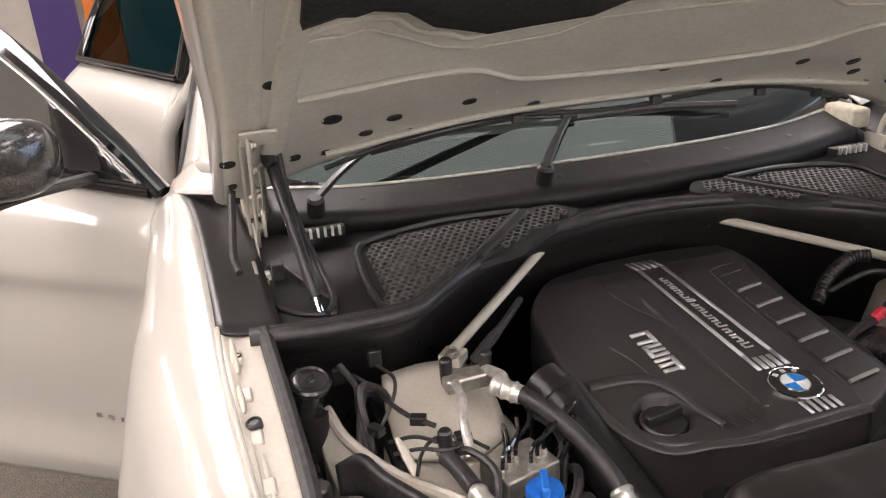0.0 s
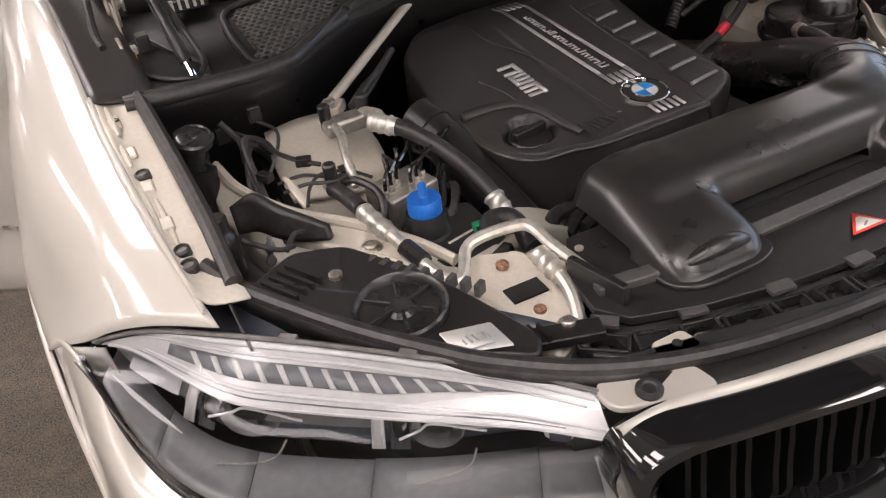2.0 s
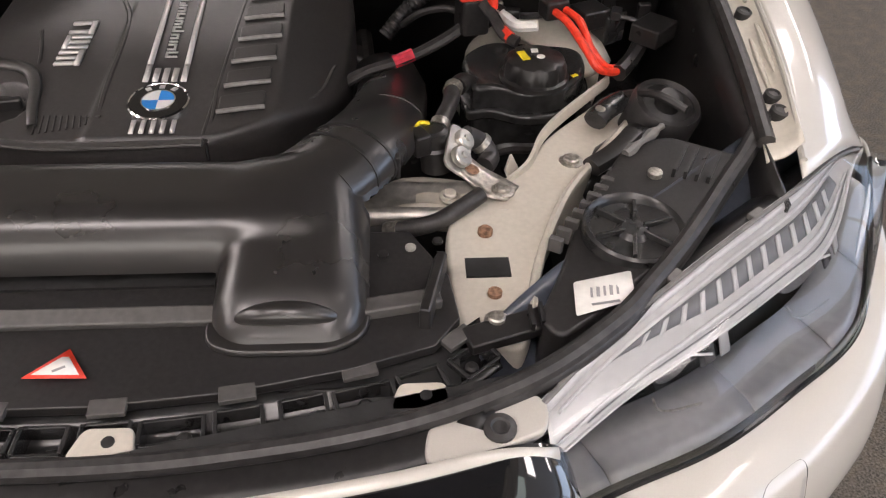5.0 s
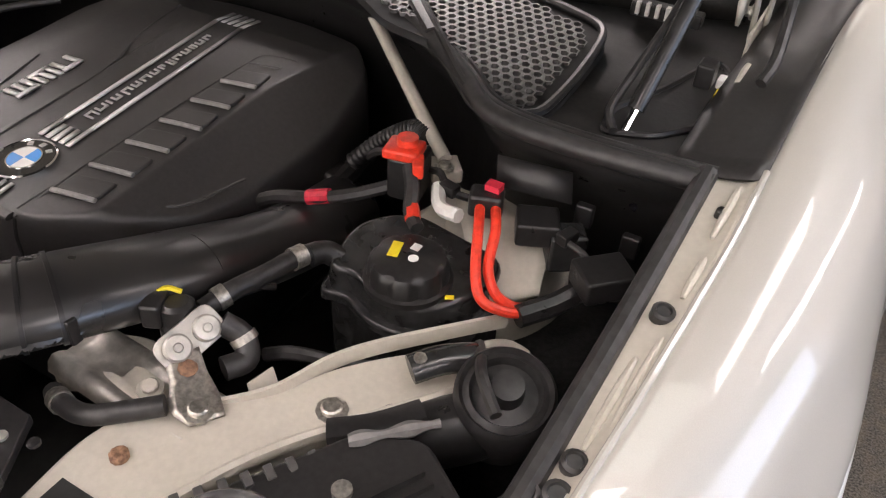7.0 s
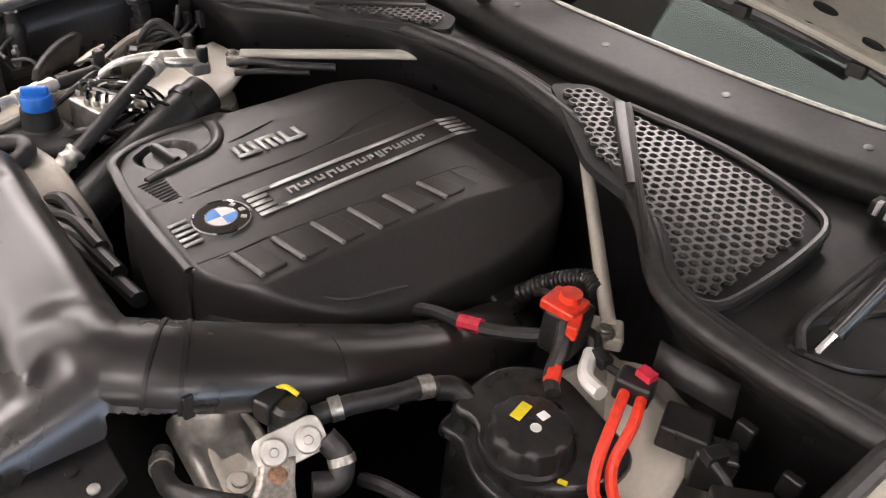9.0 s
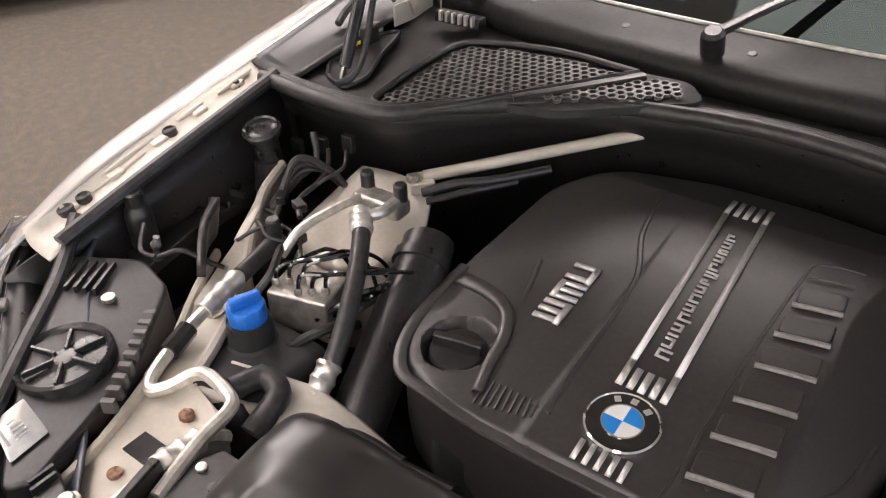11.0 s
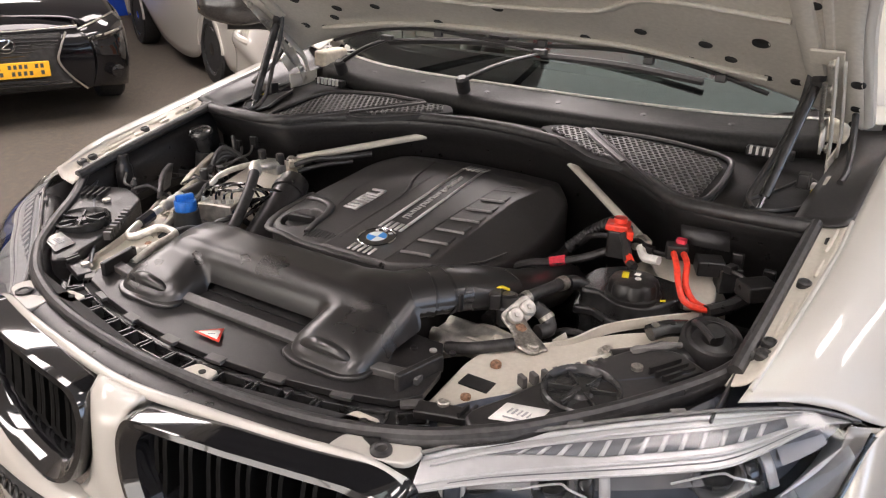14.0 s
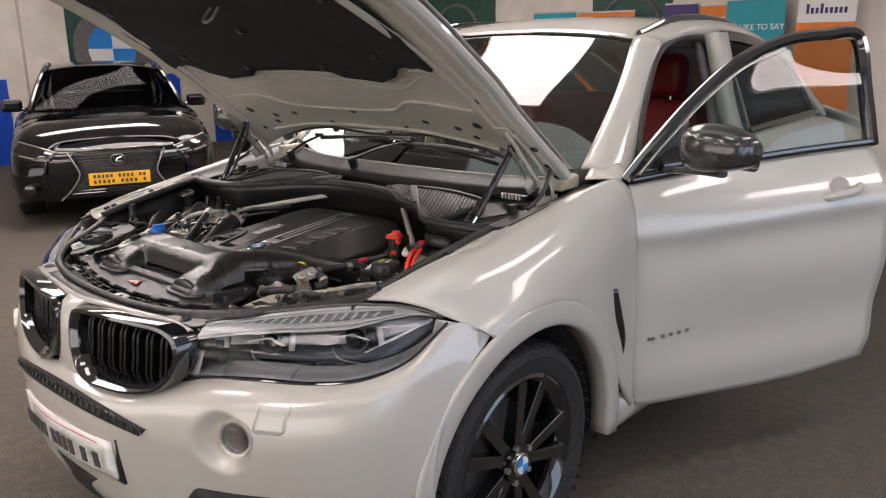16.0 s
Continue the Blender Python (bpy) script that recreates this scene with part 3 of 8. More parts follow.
# wheels
def wheel(parent, x, y, z, s, tyre_r=0.372, rim_r=0.27):
    w = part("wheel", disc((x * s, y, z), (s, 0, 0), [(0.0, -0.02), (0.06, -0.02), (0.06, 0.0), (0.0, 0.0)], 20), GLOSS, parent)
    part("tyre", disc((x * s, y, z), (s, 0, 0), [(rim_r, -0.2), (rim_r + 0.03, -0.235), (tyre_r - 0.02, -0.235), (tyre_r, -0.21), (tyre_r, -0.02), (tyre_r - 0.02, 0.008), (rim_r + 0.06, 0.018), (rim_r + 0.01, 0.004), (rim_r, -0.01), (rim_r, -0.2)], 64), TYRE, w, "black tyre", sharp=28)
    bm = bmesh.new()
    for k in range(60):
        a = 2 * math.pi * k / 60
        ca, sa = math.cos(a), math.sin(a)
        for dx, ln in ((-0.012, 0.05), (-0.085, 0.05), (-0.15, 0.05)):
            box((x + dx) * s, y + ca * (tyre_r - 0.002), z + sa * (tyre_r - 0.002), ln, 0.006, 0.009, Matrix.Rotation(a, 4, "X"), bm)
    tagged(part("tread_groove", bm, DARK, w, "dark tread grooves"), kind="stuff")
    bm = bmesh.new()
    for k in range(5):
        for off in (-0.19, 0.19):
            a = 2 * math.pi * k / 5 + off * 0.75
            b = 2 * math.pi * k / 5 + off * 1.25
            p0 = Vector((-0.012, 0.05 * math.cos(a), 0.05 * math.sin(a)))
            p1 = Vector((-0.004, (rim_r - 0.005) * math.cos(b), (rim_r - 0.005) * math.sin(b)))
            d = (p1 - p0).normalized()
            wv = d.cross(Vector((1, 0, 0))) * 0.017
            vs = []
            for base, wid, dep in ((p0, 1.0, 0.05), (p1, 1.3, 0.03)):
                for e, f in ((-1, 0), (1, 0), (1, -dep), (-1, -dep)):
                    vs.append(bm.verts.new(((x + base.x + f) * s, y + base.y + wv.y * e * wid, z + base.z + wv.z * e * wid)))
            for i0 in range(4):
                j0 = (i0 + 1) % 4
                bm.faces.new((vs[i0], vs[j0], vs[4 + j0], vs[4 + i0]))
            bm.faces.new(vs[4:])
    bmesh.ops.recalc_face_normals(bm, faces=bm.faces)
    part("spokes", bm, GLOSS, w, "gloss black double spokes", bevel=0.004)
    part("rim", disc((x * s, y, z), (s, 0, 0), [(rim_r - 0.002, -0.2), (rim_r - 0.03, -0.19), (rim_r - 0.035, -0.03), (rim_r - 0.018, -0.006), (rim_r - 0.004, 0.004), (rim_r + 0.006, 0.0), (rim_r - 0.002, -0.2)], 48), GLOSS, w, "gloss black rim")
    part("brake_disc", disc((x * s, y, z), (s, 0, 0), [(0.0, -0.1), (0.18, -0.1), (0.18, -0.08), (0.0, -0.08)], 32), RIDGE, w, "dull grey brake disc")
    c = part("hub_cap", disc((x * s, y, z), (s, 0, 0), [(0.036, -0.005), (0.036, 0.006), (0.03, 0.009), (0, 0.01)], 24), CHROME, w, "small blue and white hub cap")
    for k in range(5):
        a = 2 * math.pi * k / 5 + 0.6
        part("wheel_bolt", disc((x * s, y + 0.058 * math.cos(a), z + 0.058 * math.sin(a)), (s, 0, 0), [(0.009, -0.01), (0.009, 0.004), (0, 0.004)], 8), STEEL, w)
    for k in range(4):
        bm = bmesh.new()
        pts = [(0, 0)] + [(0.027 * math.cos(a), 0.027 * math.sin(a)) for a in [math.pi / 2 * (k + i / 6) for i in range(7)]]
        bm.faces.new([bm.verts.new(((x + 0.0115) * s, y + a, z + b)) for a, b in pts])
        part("cap_quarter", bm, ROUNDEL_BLUE if k % 2 else ROUNDEL_WHITE, w)
    return w


for s in (1, -1):
    wheel(suv, 0.94, 0.891, 0.372, s)
    wheel(suv, 0.95, 3.82, 0.372, s)

# kidney grilles
K_OUT = [(0.034, 0.86), (0.055, 0.9), (0.2, 0.911), (0.42, 0.909), (0.466, 0.888), (0.478, 0.84), (0.458, 0.785), (0.415, 0.744), (0.35, 0.724), (0.28, 0.713), (0.14, 0.708), (0.08, 0.73), (0.042, 0.79)]


def kid_y(x, z):
    x = abs(x)
    return 0.05 + 0.37 * max(0, x - 0.05) ** 1.9 + 0.14 * (z - 0.91)


def kid_point(x, z, s, inset=0.0):
    return (x * s, kid_y(x, z) + inset, z)


for s in (1, -1):
    out = rounded([(x, z, 0) for x, z in K_OUT], 0.04, 4)
    cx, cz = sum(p.x for p in out) / len(out), sum(p.y for p in out) / len(out)
    rows = []
    for f, d in ((0.99, 0.045), (1.0, 0.03), (1.01, -0.004), (0.99, -0.018), (0.94, -0.02), (0.86, -0.006), (0.84, 0.03), (0.84, 0.07)):
        ring = []
        for p in out:
            fx = 1 - (1 - f) * 1.0
            fz = 1 - (1 - f) * 1.45
            ring.append(kid_point(cx + (p.x - cx) * fx, cz + (p.y - cz) * fz, s, d))
        rows.append(ring)
    bm = sheet(rows, closed=True)
    bmesh.ops.recalc_face_normals(bm, faces=bm.faces)
    k = part("kidney_grille", bm, GLOSS, suv, "gloss black kidney grille with vertical twin slats", sharp=40)
    for i in range(7):
        x0 = 0.085 + i * 0.05
        for dx in (-0.0085, 0.0085):
            x = x0 + dx
            line = [kid_point(x, z, s, 0.02 + (0.02 if z < 0.75 or z > 0.87 else 0.0)) for z in (0.893, 0.86, 0.80, 0.755, 0.73)]
            bm = bmesh.new()
            sp = spline(line, 9)
            sheet([[(p[0] - 0.004, p[1] + 0.004, p[2]), (p[0], p[1], p[2]), (p[0] + 0.004, p[1] + 0.004, p[2]), (p[0] + 0.003, p[1] + 0.05, p[2]), (p[0] - 0.003, p[1] + 0.05, p[2])] for p in sp], bm, closed=True)
            part("grille_slat", bm, SLAT, k)
    part("grille_back", slab([(0.03 * s, 0.13), (0.46 * s, 0.22), (0.46 * s, 0.24), (0.03 * s, 0.15)], 0.9, 0.19), DARK, k)
# body-coloured surround: centre post and bridge above the kidneys
rows = []
for z, hw, dy in ((0.909, 0.05, 0.045), (0.907, 0.052, 0.026), (0.895, 0.045, 0.006), (0.86, 0.033, -0.008), (0.80, 0.032, -0.016), (0.75, 0.05, -0.018), (0.715, 0.085, -0.012), (0.69, 0.12, -0.012)):
    rows.append([(f * hw, 0.032 + dy + abs(f) ** 2 * 0.012, z) for f in (-1, -0.8, -0.4, 0, 0.4, 0.8, 1)])
part("grille_post", sheet(rows), PAINT, suv, "pearl white post between the grilles", solid=0.02, offset=1)
line = [(-0.455, 0.142, 0.893), (-0.4, 0.132, 0.909), (-0.3, 0.109, 0.913), (-0.15, 0.086, 0.914), (0, 0.074, 0.91), (0.15, 0.086, 0.914), (0.3, 0.109, 0.913), (0.4, 0.132, 0.909), (0.455, 0.142, 0.893)]
rows = [[(p.x, p.y - 0.002, p.z - 0.008), (p.x, p.y + 0.002, p.z + 0.001), (p.x, p.y + 0.008, p.z + 0.002), (p.x, p.y + 0.013, p.z - 0.006)] for p in spline(line, 41)]
part("bumper_bridge", sheet(rows), PAINT, suv, "pearl white strip above the grilles", solid=0.004, offset=0)
for s in (1, -1):
    o = rounded([(0.35 * s, 0.125, 0), (0.45 * s, 0.165, 0), (0.452 * s, 0.20, 0), (0.42 * s, 0.213, 0), (0.34 * s, 0.175, 0), (0.335 * s, 0.14, 0)], 0.015)
    w = part("corner_plate", slab([(p.x, p.y) for p in o], lambda x, y: 0.905, 0.01), PAINT, suv, "white bracket plate with a rubber plug", bevel=0.003)
    part("plug", disc((0.404 * s, 0.166, 0.905), (0, -0.05, 1), [(0.015, 0), (0.015, 0.004), (0.009, 0.006), (0.007, 0.004), (0, 0.004)], 20), RUBBER, w, "dark rubber plug")

# lower grille strip, plate, fog lamps
mesh_strip = part("lower_grille", skin([[(x, on_bumper(x, 0.69 - 0.3 * x * x)[0] - 0.004, 0.69 - 0.3 * x * x) for x in (-0.39, -0.3, -0.2, -0.1, 0, 0.1, 0.2, 0.3, 0.39)], [(x, on_bumper(x, 0.652 - 0.2 * x * x)[0] - 0.004, 0.652 - 0.2 * x * x) for x in (-0.37, -0.3, -0.2, -0.1, 0, 0.1, 0.2, 0.3, 0.37)]], 4, 31), DARK, suv, "black honeycomb lower grille", solid=0.008, offset=0)
for k in range(27):
    x = -0.364 + k * 0.028
    zc = 0.671 - 0.25 * x * x
    pts = [(x + dx, on_bumper(x + dx, zc + dz)[0] - 0.009, zc + dz) for dx, dz in ((-0.014, -0.008), (-0.007, 0.008), (0.007, 0.008), (0.014, -0.008))]
    part("grille_rib", tube(pts, 0.0032, 6, 10), SEMI, mesh_strip)
plate = part("front_plate", skin([[(-0.265, -0.006, 0.578), (0, -0.03, 0.578), (0.265, -0.006, 0.578)], [(-0.265, 0.004, 0.468), (0, -0.02, 0.468), (0.265, 0.004, 0.468)]], 5, 15), PAPER, suv, "white dealer plate with dark bars", solid=0.006, offset=1)
part("plate_surround", skin([[(-0.282, 0.004, 0.59), (0, -0.02, 0.59), (0.282, 0.004, 0.59)], [(-0.282, 0.014, 0.456), (0, -0.01, 0.456), (0.282, 0.014, 0.456)]], 5, 15), PLASTIC, suv, "black plate holder", solid=0.01, offset=1)
for k, (u, wd) in enumerate(((0.05, 0.03), (0.11, 0.03), (0.17, 0.03), (0.23, 0.03), (0.29, 0.028), (0.39, 0.03), (0.45, 0.03), (0.51, 0.03), (0.57, 0.03), (0.68, 0.03), (0.78, 0.034))):
    x = -0.24 + u * 0.58
    part("plate_bar", box(x, -0.0385 + abs(x) ** 2 * 0.33, 0.522, 0.024, 0.003, 0.045, Matrix.Rotation(radians(5), 4, "X") @ Matrix.Rotation(0.66 * x, 4, "Z")), INK, plate)
part("plate_bar", skin([[(-0.16, -0.0285, 0.573), (0, -0.0375, 0.573), (0.22, -0.0195, 0.573)], [(-0.16, -0.028, 0.569), (0, -0.037, 0.569), (0.22, -0.019, 0.569)]], 3, 9), REDTAPE, plate, "thin red line")
for s in (1, -1):
    y, nrm = on_bumper(0.64 * s, 0.668)
    nrm = Vector((0.42 * s, -1.0, 0.08)).normalized()
    c = Vector((0.638 * s, y - 0.002, 0.668)) + nrm * 0.022
    f = part("fog_lamp", disc(c, nrm, [(0.047, -0.03), (0.047, 0.006), (0.0445, 0.0105), (0.038, 0.009), (0.034, -0.02)], 40), ALU, suv, "round fog lamp with a chrome ring")
    part("fog_bowl", disc(c, nrm, [(0.036, 0.0), (0.032, -0.014), (0.022, -0.026), (0.0, -0.03)], 28), CHROME, f, "silver fog lamp bowl")
    part("fog_reflector", disc(c - nrm * 0.012, nrm, [(0.014, -0.012), (0.014, 0.0), (0.009, 0.006), (0, 0.007)], 20), GLOSS, f, "dark fog lamp lens")
    part("fog_bridge", tube([c - nrm * 0.008 + Vector((0.03 * s, 0.01, 0.006)), c - nrm * 0.004, c - nrm * 0.008 + Vector((-0.03 * s, -0.012, 0.004))], 0.004, 8, 8), REFLECTOR, f, "bright bridge across the bowl")
    part("lens", disc(c, nrm, [(0.036, 0.005), (0.024, 0.009), (0, 0.011)], 24), LENS, f)
    # headlamp washer flap, flush in the bumper
    net = [[(x * s, on_bumper(x, z)[0] - 0.0022, z) for x in [0.69 + 0.0082 * k for k in range(9)]] for z in [0.692 + 0.0081 * k for k in range(9)]]
    part("washer_flap", sheet(net if s > 0 else [list(reversed(r)) for r in net]), PAINT, suv, "white headlamp washer flap", solid=0.001, offset=0)
    o = rounded([(0.686, 0.69, 0), (0.758, 0.69, 0), (0.757, 0.759, 0), (0.692, 0.758, 0)], 0.016)
    part("flap_gap", tube([(p.x * s, on_bumper(p.x, p.y)[0] - 0.0022, p.y) for p in o + [o[0]]], 0.0009, 5, 90), DARK, suv, "thin flap seam")
    # lower air intake, following the bumper
    rows = []
    for k in range(25):
        f = k / 24
        x = 0.46 + 0.35 * f
        edge = min(1.0, min(f, 1 - f) / 0.14) ** 0.6
        za, zb = 0.42 + (0.078 + 0.02 * f) * edge, 0.42 - (0.09 - 0.03 * f) * edge
        rows.append([(x * s, on_bumper(x, zb + (za - zb) * g)[0] - 0.004, zb + (za - zb) * g) for g in (0, 0.25, 0.5, 0.75, 1)])
    part("lower_intake", sheet(rows if s < 0 else [list(reversed(r)) for r in rows]), DARK, suv, "black lower air intake", solid=0.004, offset=0)
bm = skin([[(-0.36, 0.05, 0.42), (0, -0.006, 0.42), (0.36, 0.05, 0.42)], [(-0.36, 0.075, 0.33), (0, 0.025, 0.33), (0.36, 0.075, 0.33)]], 5, 21)
part("centre_intake", bm, DARK, suv, "black centre air intake", solid=0.01, offset=1)

# headlamps
L_TOP = [(0.449, 0.191, 0.904), (0.522, 0.258, 0.919), (0.62, 0.331, 0.935), (0.69, 0.381, 0.946), (0.768, 0.438, 0.953), (0.86, 0.52, 0.944), (0.923, 0.574, 0.917)]
L_BOT = [(0.434, 0.133, 0.766), (0.53, 0.172, 0.779), (0.648, 0.214, 0.79), (0.757, 0.284, 0.787), (0.858, 0.356, 0.803), (0.91, 0.455, 0.832), (0.938, 0.572, 0.905)]
L_MID = [((a[0] + b[0]) / 2 + 0.014, (a[1] + b[1]) / 2 - 0.026, (a[2] + b[2]) / 2 + 0.012) for a, b in zip(L_TOP, L_BOT)]


L_NET = [spline(r, 241) for r in (L_TOP, L_MID, L_BOT)]


def lamp_at(u, v, depth, s, up=0.0):
    """A point behind the lens: u along it, v from top to bottom, depth inwards."""
    k = min(239.0, max(0.0, u * 240))
    i = int(k)
    a, m, b = (r[i].lerp(r[i + 1], k - i) for r in L_NET)
    p = a * ((1 - v) * (1 - 2 * v)) + m * (4 * v * (1 - v)) + b * (v * (2 * v - 1))
    return Vector(((p.x - 0.45 * depth) * s, p.y + 0.85 * depth, p.z + up - 0.6 * depth * max(0.0, 1 - 2 * v)))


def lamp_band(u0, u1, lines, s, n=40):
    """A strip inside the lamp; each line gives v and depth for a place along it."""
    rows = []
    for k in range(n + 1):
        u = u0 + (u1 - u0) * k / n
        row = [lamp_at(u, v(u) if callable(v) else v, d, s) for v, d in lines]
        rows.append(row if s > 0 else list(reversed(row)))
    return sheet(rows)


def bezel_foot(u):
    """How far down the bezel reaches, as a share of the lens height."""
    return 0.335 - 0.25 * ease(0.6, 0.97, u) if u > 0.6 else 0.335


for s in (1, -1):
    lamp = part("headlamp", skin([[(x - 0.05, y + 0.1, z - 0.01) for x, y, z in L_TOP], [(x - 0.06, y + 0.12, z) for x, y, z in L_MID], [(x - 0.05, y + 0.1, z + 0.01) for x, y, z in L_BOT]], 10, 40, s), NAVY, suv, "clear headlamp with bright bezels and dark projectors", solid=0.004, offset=0)
    part("lens", lamp_band(0.0, 1.0, [(v / 16, 0.0) for v in range(17)], s, 80), LENS, lamp, "clear lens", solid=0.0)
    part("lens_rim", tube([*side(L_BOT, s)], 0.0035, 6, 60), GLOSS, lamp)
    part("lens_edge", tube([lamp_at(u / 40, 0.0, 0.004, s, 0.001) for u in range(41)], 0.0032, 6, 80), WORNGREY, lamp, "pale moulded lens edge")
    part("lens_gap", sheet([[lamp_at(u / 40, 0.0, 0.005, s, -0.003), lamp_at(u / 40, 0.0, 0.03, s, -0.004), lamp_at(u / 40, 0.0, 0.06, s, -0.02)] for u in range(41)]), PLASTIC, lamp, "", solid=0.003, offset=0)
    for u in (0.1, 0.33, 0.56, 0.8):
        c = lamp_at(u, 0.0, 0.01, s, 0.002)
        part("lens_clip", box(c.x, c.y, c.z, 0.022, 0.012, 0.008, Matrix.Rotation(radians(38 * s), 4, "Z")), WORNGREY, lamp, "small clear clip", bevel=0.002)
    # one moulded bezel over the top of the lamp: strips, a ribbed slot, a lower band
    part("bezel", lamp_band(0.005, 0.965, [(lambda u: 0.005 * bezel_foot(u), 0.011), (lambda u: 0.3 * bezel_foot(u), 0.011), (lambda u: 0.62 * bezel_foot(u), 0.012), (lambda u: 0.86 * bezel_foot(u), 0.011), (bezel_foot, 0.009), (lambda u: bezel_foot(u) * 1.02, 0.03)], s, 60), CENTREBAR, lamp, "satin silver bezel", solid=0.0)
    part("upper_strip", lamp_band(0.01, 0.95, [(lambda u: 0.02 * bezel_foot(u), 0.007), (lambda u: (0.14 + 0.2 * max(0.0, 0.4 - u)) * bezel_foot(u), 0.008)], s), REFLECTOR, lamp, "bright upper strip", solid=0.0012, offset=0)
    part("second_strip", lamp_band(0.03, 0.86, [(lambda u: (0.22 + 0.25 * max(0.0, 0.45 - u)) * bezel_foot(u), 0.0085), (lambda u: (0.27 + 0.3 * max(0.0, 0.45 - u)) * bezel_foot(u), 0.009)], s), REFLECTOR, lamp, "thin bright strip over the ribs", solid=0.0012, offset=0)
    part("third_strip", lamp_band(0.01, 0.84, [(lambda u: (0.70 + 0.08 * (1 - u)) * bezel_foot(u), 0.0085), (lambda u: (0.78 + 0.06 * (1 - u)) * bezel_foot(u), 0.0085)], s), REFLECTOR, lamp, "bright strip under the ribs", solid=0.0012, offset=0)
    part("bezel_groove", lamp_band(0.08, 0.86, [(lambda u: (0.86 + 0.03 * (1 - u)) * bezel_foot(u), 0.0092), (lambda u: (0.885 + 0.03 * (1 - u)) * bezel_foot(u), 0.0092)], s), RIBGROUND, lamp, "thin dark joint", solid=0.001, offset=0)
    part("bezel_edge", tube([lamp_at(0.01 + 0.93 * k / 60, bezel_foot(0.01 + 0.93 * k / 60), 0.008, s) for k in range(61)], 0.0018, 6, 120), REFLECTOR, lamp, "bright lower edge of the bezel")
    part("rib_ground", lamp_band(0.15, 0.79, [(lambda u: 0.33 * bezel_foot(u), 0.0094), (lambda u: (0.36 + 0.27 * min(1, (u - 0.15) / 0.22)) * bezel_foot(u), 0.0094)], s), RIBGROUND, lamp, "blue grey ribbed slot", solid=0.001, offset=0)
    for k in range(13):
        u = 0.215 + k * 0.042
        b = bezel_foot(u)
        v0, v1 = 0.345 * b, (0.37 + 0.25 * min(1, (u - 0.15) / 0.22)) * b
        bm = sheet([[lamp_at(u + 0.014, v0, 0.0075, s), lamp_at(u + 0.026, v0, 0.0075, s)], [lamp_at(u - 0.006, v1, 0.0075, s), lamp_at(u + 0.006, v1, 0.0075, s)]])
        part("bezel_rib", bm, REFLECTOR, lamp, solid=0.0015, offset=0)
    # grey reflector wall behind the bezel, dark floor below it
    part("reflector_wall", lamp_band(0.02, 0.93, [(lambda u: bezel_foot(u) * 0.95, 0.034), (0.45, 0.06), (lambda u: 0.62 - 0.08 * max(0.0, u - 0.6), 0.066)], s), LAMPGREY, lamp, "smoked grey reflector wall", solid=0.0)
    # faceted shelf along the foot of the lens
    for u0, u1, low in ((0.02, 0.15, 0.0), (0.15, 0.41, 0.0), (0.41, 0.6, 0.012), (0.6, 0.78, 0.006), (0.78, 0.94, 0.0)):
        part("shelf_facet", lamp_band(u0, u1 - 0.0015, [(0.93 + low, 0.085), (0.94 + low, 0.05), (0.95 + low, 0.024), (0.985, 0.01)], s, 8), SHELF, lamp, "grey facet of the lower shelf", solid=0.002, offset=0)
    part("shelf_end", lamp_band(0.005, 0.05, [(0.62, 0.03), (0.82, 0.026), (0.98, 0.012)], s, 4), REFLECTOR, lamp, "white inner end of the shelf", solid=0.002, offset=0)
    for u, v, r in ((0.30, 0.60, 0.031), (0.62, 0.58, 0.036)):
        c = lamp_at(u, v, 0.075, s)
        ax = Vector((0.5 * s, -0.86, 0.05))
        part("projector_ring", disc(c, ax, [(r, -0.04), (r, 0.012), (r * 0.94, 0.015), (r * 0.88, 0.008), (r * 0.86, -0.03)], 32), LAMPGREY, lamp, "smoked projector ring")
        part("projector_lens", disc(c, ax, [(r * 0.86, -0.02), (r * 0.8, 0.0), (r * 0.5, 0.014), (0, 0.019)], 28), GLOSS, lamp, "dark projector lens")
        # faceted light ring: bright brow above, broken corner below
        w = 2.6 * r
        part("light_ring", tube([lamp_at(u + du * w, v + dv, 0.045, s) for du, dv in ((-1.0, -0.06), (0.1, -0.1), (0.32, -0.06), (0.75, 0.0))], 0.0017, 6, 40), REFLECTOR, lamp, "bright brow of the light ring")
        part("light_ring", tube([lamp_at(u + du * w, v + dv, 0.045, s) for du, dv in ((-0.75, 0.06), (-0.6, 0.17), (-0.3, 0.23), (0.45, 0.31))], 0.0014, 6, 40), STEEL, lamp, "pale faceted light ring")
        part("ring_post", lamp_band(u + 1.05 * w, u + 1.05 * w + 0.022, [(0.36, 0.042), (0.5, 0.046), (0.68, 0.05)], s, 3), CENTREBAR, lamp, "upright satin post", solid=0.002, offset=0)
        part("ring_post", lamp_band(u + 1.05 * w - 0.04, u + 1.05 * w - 0.008, [(0.36, 0.05), (0.5, 0.052), (0.7, 0.054)], s, 3), GLOSS, lamp, "upright black post", solid=0.002, offset=0)
    part("marker", box(*lamp_at(0.1, 0.55, 0.058, s), 0.036, 0.02, 0.03, Matrix.Rotation(radians(38 * s), 4, "Z")), REFLECTOR, lamp, "small bright marker lamp", bevel=0.008)
    part("marker_face", box(*lamp_at(0.1, 0.55, 0.047, s), 0.024, 0.008, 0.02, Matrix.Rotation(radians(38 * s), 4, "Z")), NAVY, lamp, bevel=0.003)
